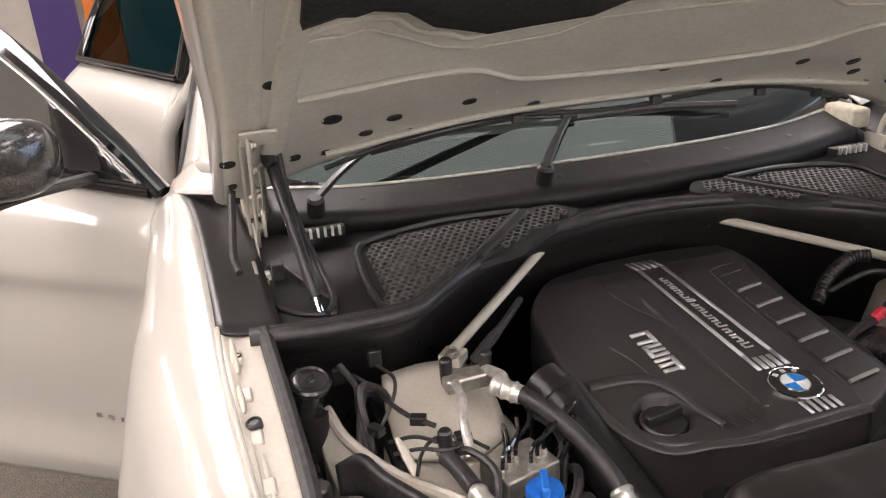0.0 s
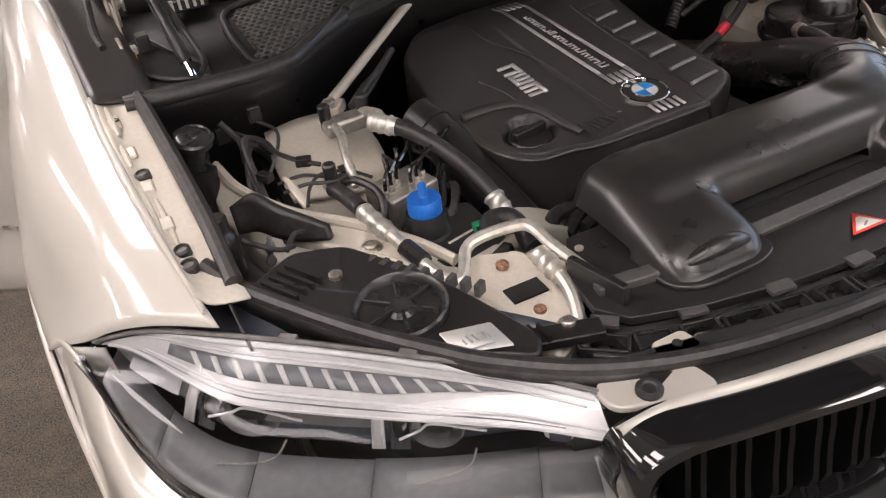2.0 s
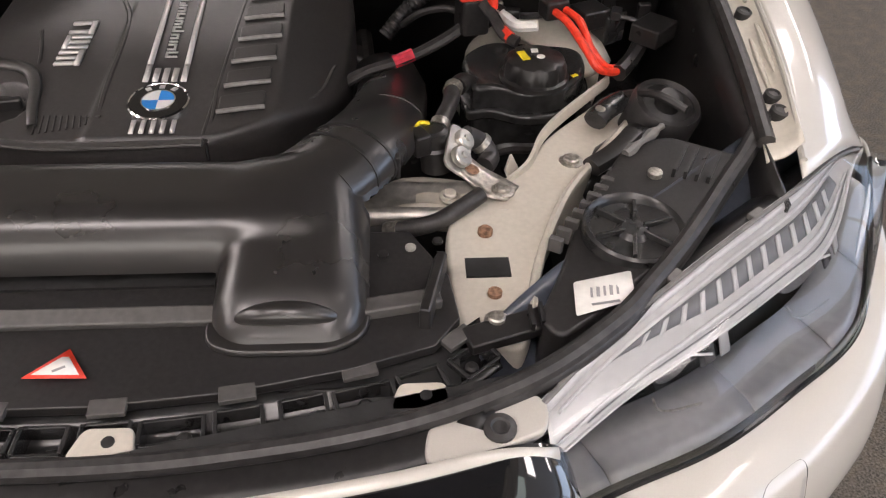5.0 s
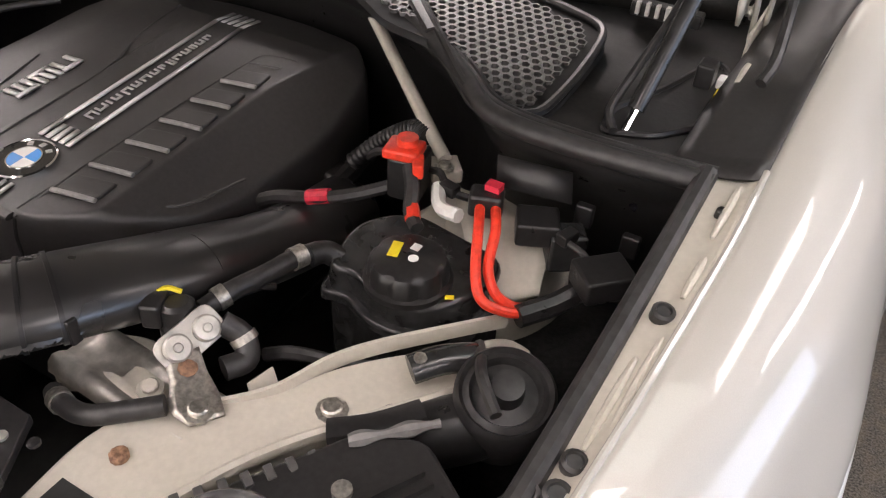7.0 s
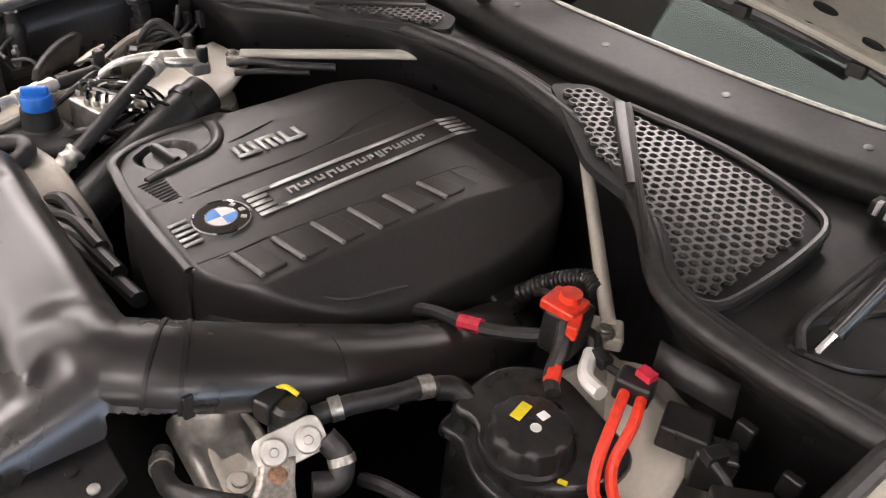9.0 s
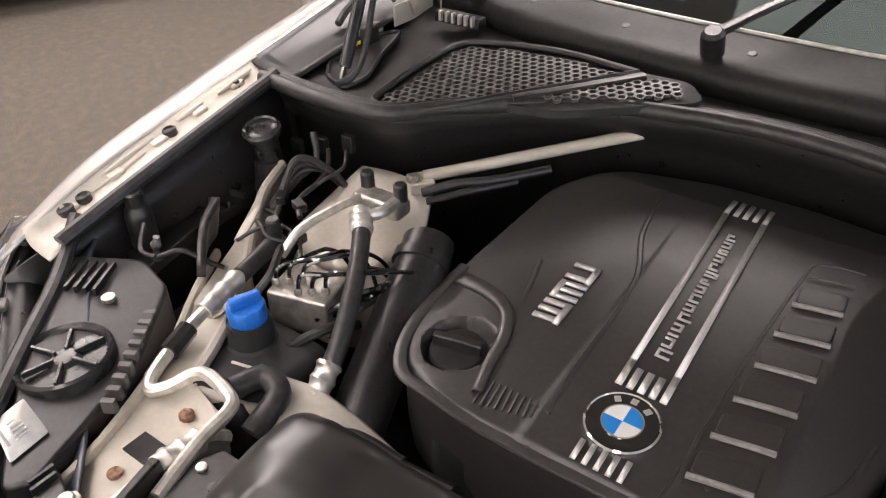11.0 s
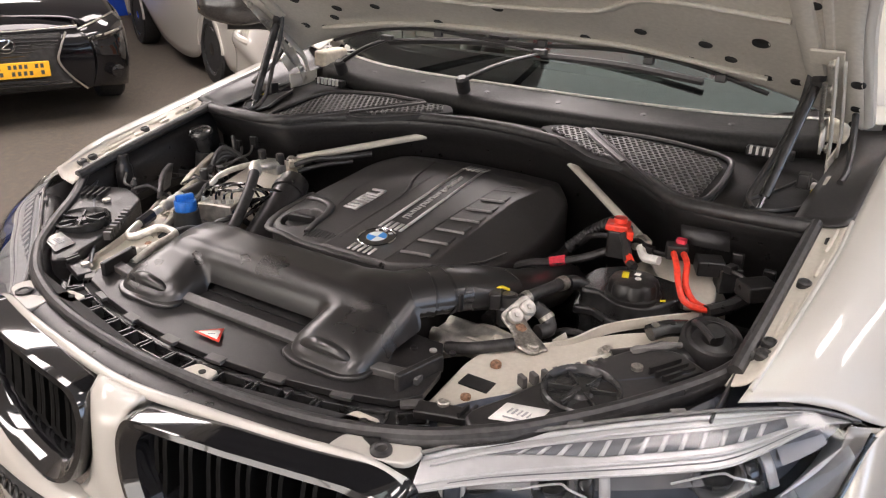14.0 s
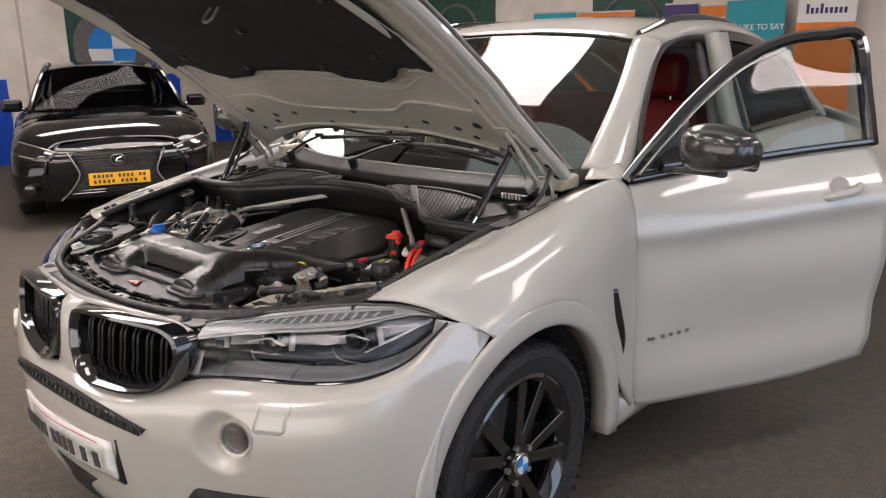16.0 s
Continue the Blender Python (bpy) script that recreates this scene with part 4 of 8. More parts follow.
    part("corner_blade", tube([lamp_at(u, 0.63 - 0.9 * (u - 0.73), 0.02, s) for u in (0.73, 0.78, 0.84, 0.9)], lambda f: 0.0008 + 0.0028 * math.sin(math.pi * f), 6, 30), REFLECTOR, lamp, "bright corner blade")
    part("corner_bowl", lamp_band(0.76, 0.88, [(0.36, 0.05), (0.46, 0.058), (0.56, 0.054)], s, 8), SHELF, lamp, "grey corner reflector", solid=0.0)

# bonnet, raised
H_ROWS = [
    [(-0.79, 1.325, 1.15), (-0.6, 1.3, 1.215), (-0.3, 1.275, 1.262), (0, 1.262, 1.272)],
    [(-0.785, 1.215, 1.235), (-0.6, 1.2, 1.28), (-0.3, 1.19, 1.31), (0, 1.187, 1.318)],
    [(-0.777, 1.053, 1.362), (-0.6, 1.06, 1.374), (-0.3, 1.065, 1.384), (0, 1.066, 1.387)],
    [(-0.782, 0.9, 1.478), (-0.6, 0.9, 1.492), (-0.3, 0.9, 1.505), (0, 0.9, 1.51)],
    [(-0.785, 0.56, 1.69), (-0.6, 0.56, 1.715), (-0.3, 0.55, 1.735), (0, 0.55, 1.74)],
    [(-0.74, 0.33, 1.79), (-0.56, 0.28, 1.83), (-0.3, 0.24, 1.855), (0, 0.22, 1.865)],
    [(-0.66, 0.26, 1.80), (-0.5, 0.19, 1.85), (-0.28, 0.15, 1.875), (0, 0.14, 1.885)],
]
H_NET = [r + [(-x, y, z) for x, y, z in reversed(r[:-1])] for r in H_ROWS]


def hood_at(x, v):
    """A point of the bonnet's inner side, v from 0 at the hinges to 1 at the nose."""
    col = [spline(r, 49)[0:] for r in H_NET]
    line = []
    for r in col:
        best = min(range(len(r) - 1), key=lambda i: abs((r[i].x + r[i + 1].x) / 2 - x))
        a, b = r[best], r[best + 1]
        f = (x - a.x) / (b.x - a.x)
        line.append(a.lerp(b, f))
    return spline(line, 101)[round(v * 100)]


bonnet = part("bonnet", skin(H_NET, 60, 60), PAINT_IN, suv, "raised bonnet, pale inner frame", solid=0.006, offset=0)
outer = []
for r in H_NET:
    outer.append([(x * 1.015, y + 0.03, z + 0.035) for x, y, z in r])
part("outer_skin", skin(outer, 40, 40), PAINT, bonnet, "pearl white outer skin", solid=0.002)
rim_line = [Vector(r[0]) for r in H_NET] + [Vector(p) for p in H_NET[-1][1:-1]] + [Vector(r[-1]) for r in reversed(H_NET)]
part("hem", tube([p + Vector((0, 0.012, 0.014)) for p in rim_line], 0.02, 10, 90, flat=0.9), PAINT, bonnet, "rolled white hem")
# raised stiffening beads of the inner frame
for line, r in (
    ([(-0.70, 0.16), (-0.66, 0.5), (-0.6, 0.9)], 0.02), ([(0.70, 0.16), (0.66, 0.5), (0.6, 0.9)], 0.02),
    ([(-0.66, 0.30), (-0.40, 0.27), (-0.26, 0.20), (0.26, 0.20), (0.40, 0.27), (0.66, 0.30)], 0.012),
    ([(-0.60, 0.06), (-0.3, 0.05), (0, 0.045), (0.3, 0.05), (0.60, 0.06)], 0.014),
):
    pts = [hood_at(x, v) + Vector((0, -0.004, -0.004)) for x, v in line]
    part("bead", tube(pts, r, 10, 40, flat=0.5), PAINT_IN, bonnet)
# oval openings in the inner frame
for x, v, r in ((0.775, 0.17, 0.012), (0.775, 0.01, 0.012), (0.6, 0.205, 0.016), (0.35, 0.135, 0.012), (0.022, 0.155, 0.013), (0.53, 0.10, 0.012), (0.485, 0.145, 0.013), (0.2, 0.06, 0.011), (0.44, 0.05, 0.011), (0.66, 0.09, 0.012), (0.70, 0.36, 0.01), (0.6, 0.055, 0.011), (0.775, 0.085, 0.01)):
    for sx in (-1, 1):
        if x < 0.05 and sx < 0:
            continue
        p = hood_at(sx * x, v)
        n = (hood_at(sx * x, min(1, v + 0.03)) - p).normalized().cross(Vector((1, 0, 0)))
        n = n if n.z < 0 else -n
        part("opening", disc(p + n * 0.0035, n, [(r * 1.15, -0.002), (r * 1.1, 0.001), (r, 0.0006), (0, 0.0)], 18), DARK, bonnet, "dark round opening")
for i in range(26):
    x = random.uniform(-0.7, 0.7)
    v = random.uniform(0.02, 0.2)
    p = hood_at(x, v)
    part("spot_weld", disc(p + Vector((0, -0.0025, -0.0025)), (0, -0.6, -0.8), [(0.0035, 0), (0.002, 0.001), (0, 0.001)], 8), METAL_WHITE, bonnet)
# felt liner, cut higher at both sides


def liner_foot(x):
    x = abs(x)
    f = min(1.0, max(0.0, (x - 0.43) / 0.17))
    dip = 0.02 * min(1.0, max(0.0, (x - 0.2) / 0.05)) * min(1.0, max(0.0, (0.46 - x) / 0.05))
    return 0.402 - dip + 0.083 * f * f * (3 - 2 * f)


net = []
for i in range(25):
    row = []
    for k in range(61):
        x = -0.665 + 1.33 * k / 60
        low = liner_foot(x)
        vv = low + (0.93 - low) * i / 24
        p = hood_at(x * (1 - 0.22 * max(0, vv - 0.6)), vv)
        row.append(p + Vector((0, -0.008, -0.011 - 0.004 * math.sin(i * 0.9) * math.cos(k * 0.35))))
    net.append(row)
part("liner", sheet(net), FELT, bonnet, "black felt sound liner", solid=0.012, offset=1)
for off, r in ((0.035, 0.011), (0.06, 0.006)):
    part("bead", tube([hood_at(x, liner_foot(x) - off) + Vector((0, -0.003, -0.003)) for x in [-0.69 + 0.03 * k for k in range(47)]], r, 8, 140, flat=0.45), PAINT_IN, bonnet)
for s in (1, -1):
    part("bead", tube([hood_at(s * (0.735 - 0.04 * v), v) + Vector((0, -0.003, -0.003)) for v in [0.1 + 0.08 * k for k in range(11)]], 0.009, 8, 60, flat=0.5), PAINT_IN, bonnet)
for x, v in ((-0.5, 0.5), (0.5, 0.5), (-0.2, 0.42), (0.2, 0.42), (0.0, 0.55), (-0.55, 0.7), (0.55, 0.7)):
    part("liner_clip", disc(hood_at(x, v) + Vector((0, -0.02, -0.026)), (0, -0.55, -0.83), [(0.014, -0.006), (0.014, 0.0), (0.01, 0.004), (0, 0.004)], 16), PLASTIC, bonnet, "black liner clip")
p = hood_at(0.02, 0.62)
part("striker", tube([p + Vector((-0.02, -0.02, 0)), p + Vector((-0.02, -0.06, -0.05)), p + Vector((0.02, -0.06, -0.05)), p + Vector((0.02, -0.02, 0))], 0.005, 8, 20), STEEL, bonnet, "bright striker loop")
# wiring along the rear edge
part("washer_hose", tube([hood_at(x, 0.02) + Vector((0, 0.0, -0.014 - 0.01 * math.cos(9 * x))) for x in [-0.6 + 0.1 * k for k in range(13)]], 0.005, 8, 60), RUBBER, bonnet, "black washer hose")
for x in (-0.22, 0.08, 0.34, 0.5):
    p = hood_at(x, 0.02)
    part("hose_clip", box(p.x, p.y - 0.004, p.z - 0.016, 0.024, 0.014, 0.018), PLASTIC, bonnet, bevel=0.003)

for s in (1, -1):
    # stamped hinge of thin strips and links, and the gas strut
    hinge = part("hinge_base", box(0.745 * s, 1.3, 1.075, 0.004, 0.12, 0.04), METAL_WHITE, suv, "pale steel bonnet hinge of stamped links", bevel=0.001)
    for x, pts in ((0.738, [(1.3, 1.07), (1.27, 1.13), (1.17, 1.235), (1.08, 1.325)]), (0.75, [(1.33, 1.08), (1.31, 1.14), (1.21, 1.235), (1.11, 1.315)])):
        line = spline([(x * s, y, z) for y, z in pts], 20)
        rows = [[p + Vector((0, -0.006, -0.006)), p + Vector((0.003 * s, 0, 0)), p + Vector((0, 0.006, 0.006))] for p in line]
        part("hinge_arm", sheet(rows), METAL_WHITE, hinge, "stamped arm", solid=0.004, offset=0)
    o = [(1.24, 1.18), (1.19, 1.15), (1.22, 1.11), (1.27, 1.13)]
    bm = bmesh.new()
    bm.faces.new([bm.verts.new((0.728 * s, y, z)) for y, z in o])
    part("link_plate", bm, METAL_WHITE, hinge, "triangular link plate", solid=0.005, offset=0)
    part("hinge_bracket", box(0.722 * s, 1.09, 1.322, 0.06, 0.045, 0.006, Matrix.Rotation(radians(-38), 4, "X")), METAL_WHITE, hinge, "bracket under the bonnet", bevel=0.002)
    part("hinge_link", tube(side([(0.728, 1.25, 1.12), (0.722, 1.19, 1.19), (0.724, 1.12, 1.27)], s), 0.005, 8, 16), STEEL, hinge, "thin link rod")
    for y, z in ((1.09, 1.31), (1.2, 1.205), (1.28, 1.11), (1.15, 1.255)):
        bolt((0.734 * s, y, z), (-s, 0, 0), 0.007, hinge, STEEL)
    part("hinge_connector", box(0.72 * s, 1.14, 1.075, 0.022, 0.03, 0.03), PLASTIC, hinge, "black plug", bevel=0.003)
    part("hinge_plug", box(0.738 * s, 1.165, 1.05, 0.012, 0.02, 0.03), PAPER, hinge, "white plug", bevel=0.003)
    gas = part("gas_strut", tube(side([(0.668, 1.002, 1.04), (0.676, 1.035, 1.085)], s), 0.0055, 10, 2), CHROME, suv, "dark grey gas strut holding up the bonnet")
    part("cylinder", tube(side([(0.672, 1.02, 1.065), (0.703, 1.155, 1.253)], s), 0.0105, 14, 2), SEMI, gas, "dark grey cylinder")
    part("ball_joint", disc((0.706 * s, 1.166, 1.268), (0, 0.55, 0.83), [(0.008, -0.016), (0.0135, -0.01), (0.0135, 0.01), (0.008, 0.014)], 14), PLASTIC, gas)
    part("foot", disc((0.668 * s, 1.0, 1.035), (0, 0.4, 0.9), [(0.014, -0.02), (0.014, -0.004), (0.008, 0.006), (0, 0.006)], 12), PLASTIC, gas)
    part("cable", tube(side([(0.69, 1.17, 1.285), (0.686, 1.15, 1.22), (0.672, 1.1, 1.15), (0.652, 1.05, 1.09), (0.645, 1.01, 1.06), (0.66, 0.985, 1.05)], s), 0.0055, 8, 40), RUBBER, gas, "black cable beside the strut")
    part("hood_cable", tube(side([(0.775, 1.27, 1.19), (0.785, 1.22, 1.13), (0.79, 1.16, 1.1), (0.785, 1.13, 1.085)], s), 0.007, 8, 24), RUBBER, gas, "black cable by the hinge")

# ---------------------------------------------------------------- cowl, windscreen, roof
COWL = [(-0.785, 0.94, 1.05), (-0.65, 0.928, 1.05), (-0.53, 0.94, 1.05), (-0.46, 1.0, 1.052), (-0.37, 1.068, 1.056), (-0.22, 1.13, 1.066), (0, 1.16, 1.07)]
COWL = COWL + [(-x, y, z) for x, y, z in reversed(COWL[:-1])]
cowl = part("bulkhead", sheet([[p + Vector((0, 0.004, -0.004)), p + Vector((0, 0.03, -0.05)), p + Vector((0, 0.06, -0.09)), p + Vector((0, 0.075, -0.42))] for p in spline(COWL, 61)]), PLASTIC, suv, "black plastic bulkhead panel", solid=0.006, offset=0)
for s in (1, -1):
    for k in range(3):
        part("clip", box((0.6 + 0.06 * k) * s, 0.937, 0.98 - 0.02 * k, 0.022, 0.012, 0.03), PLASTIC, cowl, bevel=0.003)
part("cowl_seal", tube(COWL, 0.0125, 12, 110), RUBBER, suv, "fat black rubber cowl seal")
part("cowl_seal_bead", tube([(x, y + 0.021, z + 0.002) for x, y, z in COWL], 0.0075, 8, 110), RUBBER, suv, "thin second bead of the seal")
part("cowl_seal_lip", sheet([[p + Vector((0, 0.006, 0.006)), p + Vector((0, 0.016, 0.008)), p + Vector((0, 0.024, 0.0)), p + Vector((0, 0.026, -0.02))] for p in spline(COWL, 61)]), RUBBER, suv, "black rubber lip", solid=0.003, offset=0)
# cowl tray between seal and windscreen trim
TR = []
for p in spline(COWL, 61):
    t = abs(p.x) / 0.785
    TR.append([p + Vector((0, 0.04, -0.012)), Vector((p.x, max(p.y + 0.06, 1.12 + 0.05 * t), 1.05 - 0.012 * t)), Vector((p.x, 1.21 + 0.05 * t, 1.058 - 0.012 * t)), Vector((p.x, 1.26 + 0.11 * t * t, 1.062))])
part("cowl_tray", sheet(TR), TRIMBLACK, suv, "dusty black plastic cowl tray", solid=0.004, offset=0)


def vent_grid(outline, top, cell, mat, parent, name, label):
    """A plate with a honeycomb of real holes inside the outline."""
    bm = bmesh.new()
    xs = [p[0] for p in outline]
    ys = [p[1] for p in outline]

    def inside(x, y):
        c = False
        for (x1, y1), (x2, y2) in zip(outline, outline[1:] + outline[:1]):
            if (y1 > y) != (y2 > y) and x < (x2 - x1) * (y - y1) / (y2 - y1) + x1:
                c = not c
        return c

    r = cell / math.sqrt(3)
    row = 0
    y = min(ys)
    while y < max(ys):
        x = min(xs) + (cell / 2 if row % 2 else 0)
        while x < max(xs):
            if all(inside(x + 0.8 * r * math.cos(a), y + 0.8 * r * math.sin(a)) for a in (0, 1.57, 3.14, 4.71)):
                o = [Vector((x + r * math.sin(k * math.pi / 3), y + r * math.cos(k * math.pi / 3), 0)) for k in range(6)]
                i = [Vector((x + 0.71 * r * math.sin(k * math.pi / 3), y + 0.71 * r * math.cos(k * math.pi / 3), 0)) for k in range(6)]
                for q in o + i:
                    q.z = top(q.x, q.y)
                ov, iv = [bm.verts.new(q) for q in o], [bm.verts.new(q) for q in i]
                lv = [bm.verts.new(q - Vector((0, 0, 0.006))) for q in i]
                for k in range(6):
                    j = (k + 1) % 6
                    bm.faces.new((ov[k], iv[k], iv[j], ov[j]))
                    bm.faces.new((iv[k], lv[k], lv[j], iv[j]))
            x += cell
        y += cell * 0.866
        row += 1
    bmesh.ops.remove_doubles(bm, verts=bm.verts, dist=1e-5)
    return part(name, bm, mat, parent, label, sharp=30)


VENT = [(0.24, 1.2), (0.40, 1.225), (0.535, 1.205), (0.562, 1.165), (0.566, 0.985), (0.545, 0.955), (0.50, 0.965), (0.39, 1.06)]
VENT2 = [(0.14, 1.17), (0.17, 1.205), (0.215, 1.203), (0.35, 1.08), (0.31, 1.075)]


def vent_top(x, y):
    return 1.045 + 0.02 * (0.56 - abs(x)) / 0.4 + (y - 1.0) * 0.09 + 0.008


for s in (1, -1):
    v = part("intake_vent", slab([(p.x, p.y) for p in rounded([(x * s, y, 0) for x, y in [(0.12, 1.17), (0.16, 1.22), (0.25, 1.225), (0.40, 1.245), (0.55, 1.222), (0.58, 1.175), (0.584, 0.985), (0.55, 0.953), (0.49, 0.958), (0.39, 1.05), (0.3, 1.06)]], 0.02)], lambda x, y: vent_top(x, y) - 0.006, 0.012), DARK, suv, "black cabin intake vent with a honeycomb grille")
    vent_grid([(x * s, y) for x, y in VENT], vent_top, 0.0152, VENTGREY, v, "honeycomb", "dusty grey honeycomb grille")
    vent_grid([(x * s, y) for x, y in VENT2], vent_top, 0.0152, VENTGREY, v, "honeycomb", "dusty grey honeycomb grille")
    part("vent_rim", tube([(x * s, y, vent_top(x, y)) for x, y in [(0.24, 1.21), (0.40, 1.235), (0.545, 1.213), (0.573, 1.168), (0.575, 0.985), (0.548, 0.958), (0.493, 0.965), (0.395, 1.055), (0.24, 1.21)]], 0.006, 8, 60), GREYPLASTIC, v)
    part("vent_bridge", tube([(x * s, y, vent_top(x, y) - 0.001) for x, y in [(0.228, 1.205), (0.3, 1.135), (0.375, 1.065)]], 0.011, 8, 12, flat=0.5), GREYPLASTIC, v)
    # dome over the strut and the drain well
    part("well", disc((0.655 * s, 1.02, 1.03), (0, 0, 1), [(0.05, -0.01), (0.05, 0.004), (0.04, 0.006), (0.036, -0.03), (0, -0.04)], 24), PLASTIC, suv, "black drain well")
    # shaded pit by the hinge, painted as a near-black plate on the uncut tray
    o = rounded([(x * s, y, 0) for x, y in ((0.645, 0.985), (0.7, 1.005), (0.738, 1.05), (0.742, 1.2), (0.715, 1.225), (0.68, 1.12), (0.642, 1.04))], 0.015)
    part("pit_shade_plate", slab([(p.x, p.y) for p in o], lambda x, y: 1.0445 + 0.05 * (y - 1.0), 0.01), DARK, suv, "near-black plate standing for a shaded pit below the hinge")
    part("pit_rim", tube([(p.x, p.y, 1.046 + 0.05 * (p.y - 1.0)) for p in o + [o[0]]], 0.004, 6, 80), PLASTIC, suv, "raised pit rim")
    part("relay_strip", box(0.625 * s, 1.285, 1.08, 0.1, 0.025, 0.02), PLASTIC, suv, "", bevel=0.003)
    for k in range(6):
        part("strip_fin", box((0.587 + 0.014 * k) * s, 1.27, 1.085, 0.005, 0.01, 0.018), SILVER, suv)
    part("side_bracket", skin([[(0.752, 1.12, 1.04), (0.752, 1.12, 1.055)], [(0.754, 1.18, 1.045), (0.754, 1.18, 1.075)], [(0.756, 1.22, 1.05), (0.756, 1.22, 1.07)]], 10, 4, s), METAL_WHITE, suv, "pale hinge support", solid=0.006)
    part("yellow_tag", box(0.742 * s, 1.13, 1.045, 0.008, 0.018, 0.03), YELLOW, suv, "yellow plug")
    part("foam_block", box(0.735 * s, 1.42, 1.125, 0.05, 0.11, 0.05), CREAM, suv, "cream foam block", bevel=0.01)

# windscreen trim with screws
TRIM = [(-0.72, 1.42, 1.115), (-0.52, 1.36, 1.108), (-0.3, 1.32, 1.11), (0, 1.3, 1.113)]
TRIM = TRIM + [(-x, y, z) for x, y, z in reversed(TRIM[:-1])]
wt = part("windscreen_trim", sheet([[p + Vector((0, -0.06, -0.05)), p + Vector((0, -0.055, -0.012)), p + Vector((0, -0.03, -0.004)), p, p + Vector((0, 0.045, 0.012)), p + Vector((0, 0.06, 0.012))] for p in spline(TRIM, 41)]), TRIMBLACK, suv, "black windscreen trim with screws", solid=0.004, offset=0)
for x in (-0.517, -0.325, -0.1, 0.1, 0.325, 0.517):
    p = min(spline(TRIM, 121), key=lambda q: abs(q.x - x))
    part("screw", disc((p.x, p.y + 0.004, p.z + 0.002), (0, -0.3, 1), [(0.007, -0.002), (0.007, 0.002), (0.003, 0.003), (0, 0.002)], 12), PLASTIC, wt)
part("screen_edge", tube([p + Vector((0, 0.056, 0.016)) for p in spline(TRIM, 41)], 0.004, 6, 60), PIPE, wt, "thin pale edge strip")
W_LOW = [(-0.755, 1.5, 1.165), (-0.52, 1.415, 1.128), (0, 1.358, 1.13)]
W_MID = [(-0.70, 1.8, 1.39), (-0.45, 1.75, 1.395), (0, 1.72, 1.4)]
W_TOP = [(-0.6, 2.1, 1.585), (-0.4, 2.12, 1.61), (0, 2.13, 1.625)]
ws = [r + [(-x, y, z) for x, y, z in reversed(r[:-1])] for r in (W_LOW, W_MID, W_TOP)]
screen = part("windscreen", skin(ws, 16, 33), WINDSCREEN, suv, "raked windscreen reflecting the ceiling lights")
screen.visible_shadow = False
part("frit_band", skin([[(x, y + 0.003, z - 0.004) for x, y, z in ws[0]], [(x * 0.985, y + 0.085, z + 0.058) for x, y, z in ws[0]]], 3, 33), GLOSS, suv, "black band along the foot of the windscreen", solid=0.002)
part("header_trim", tube([(x, y + 0.004, z + 0.004) for x, y, z in ws[2]], 0.009, 8, 30), GLOSS, suv)


def wiper(x, y, z, ex, ey, ez, tx, ty, tz, bx, by, bz):
    w = part("wiper", tube([(x, y, z + 0.012), (x + (ex - x) * 0.5, y + (ey - y) * 0.5, z + (ez - z) * 0.5 + 0.02), (ex, ey, ez + 0.012)], lambda f: 0.012 - 0.004 * f, 8, 14, flat=0.6), PLASTIC, suv, "black windscreen wiper")
    part("pivot", disc((x, y, z), (0, -0.4, 1), [(0.018, -0.02), (0.018, 0.016), (0.012, 0.022), (0, 0.022)], 16), PLASTIC, w)
    part("arm", tube([(ex, ey, ez + 0.012), (tx, ty, tz + 0.012)], 0.006, 6, 2, flat=0.6), PLASTIC, w)
    part("blade", tube([(ex, ey + 0.01, ez + 0.004), ((ex + bx) / 2, (ey + by) / 2 + 0.008, (ez + bz) / 2 + 0.01), (bx, by, bz)], 0.0075, 6, 12, flat=1.3), RUBBER, w, "rubber blade")
    part("elbow", box(ex, ey, ez + 0.016, 0.04, 0.02, 0.016), PLASTIC, w, bevel=0.004)


wiper(-0.155, 1.27, 1.135, -0.02, 1.44, 1.195, -0.3, 1.47, 1.215, 0.42, 1.44, 1.185)
wiper(-0.62, 1.33, 1.12, -0.488, 1.385, 1.195, -0.1, 1.46, 1.215, -0.02, 1.47, 1.22)

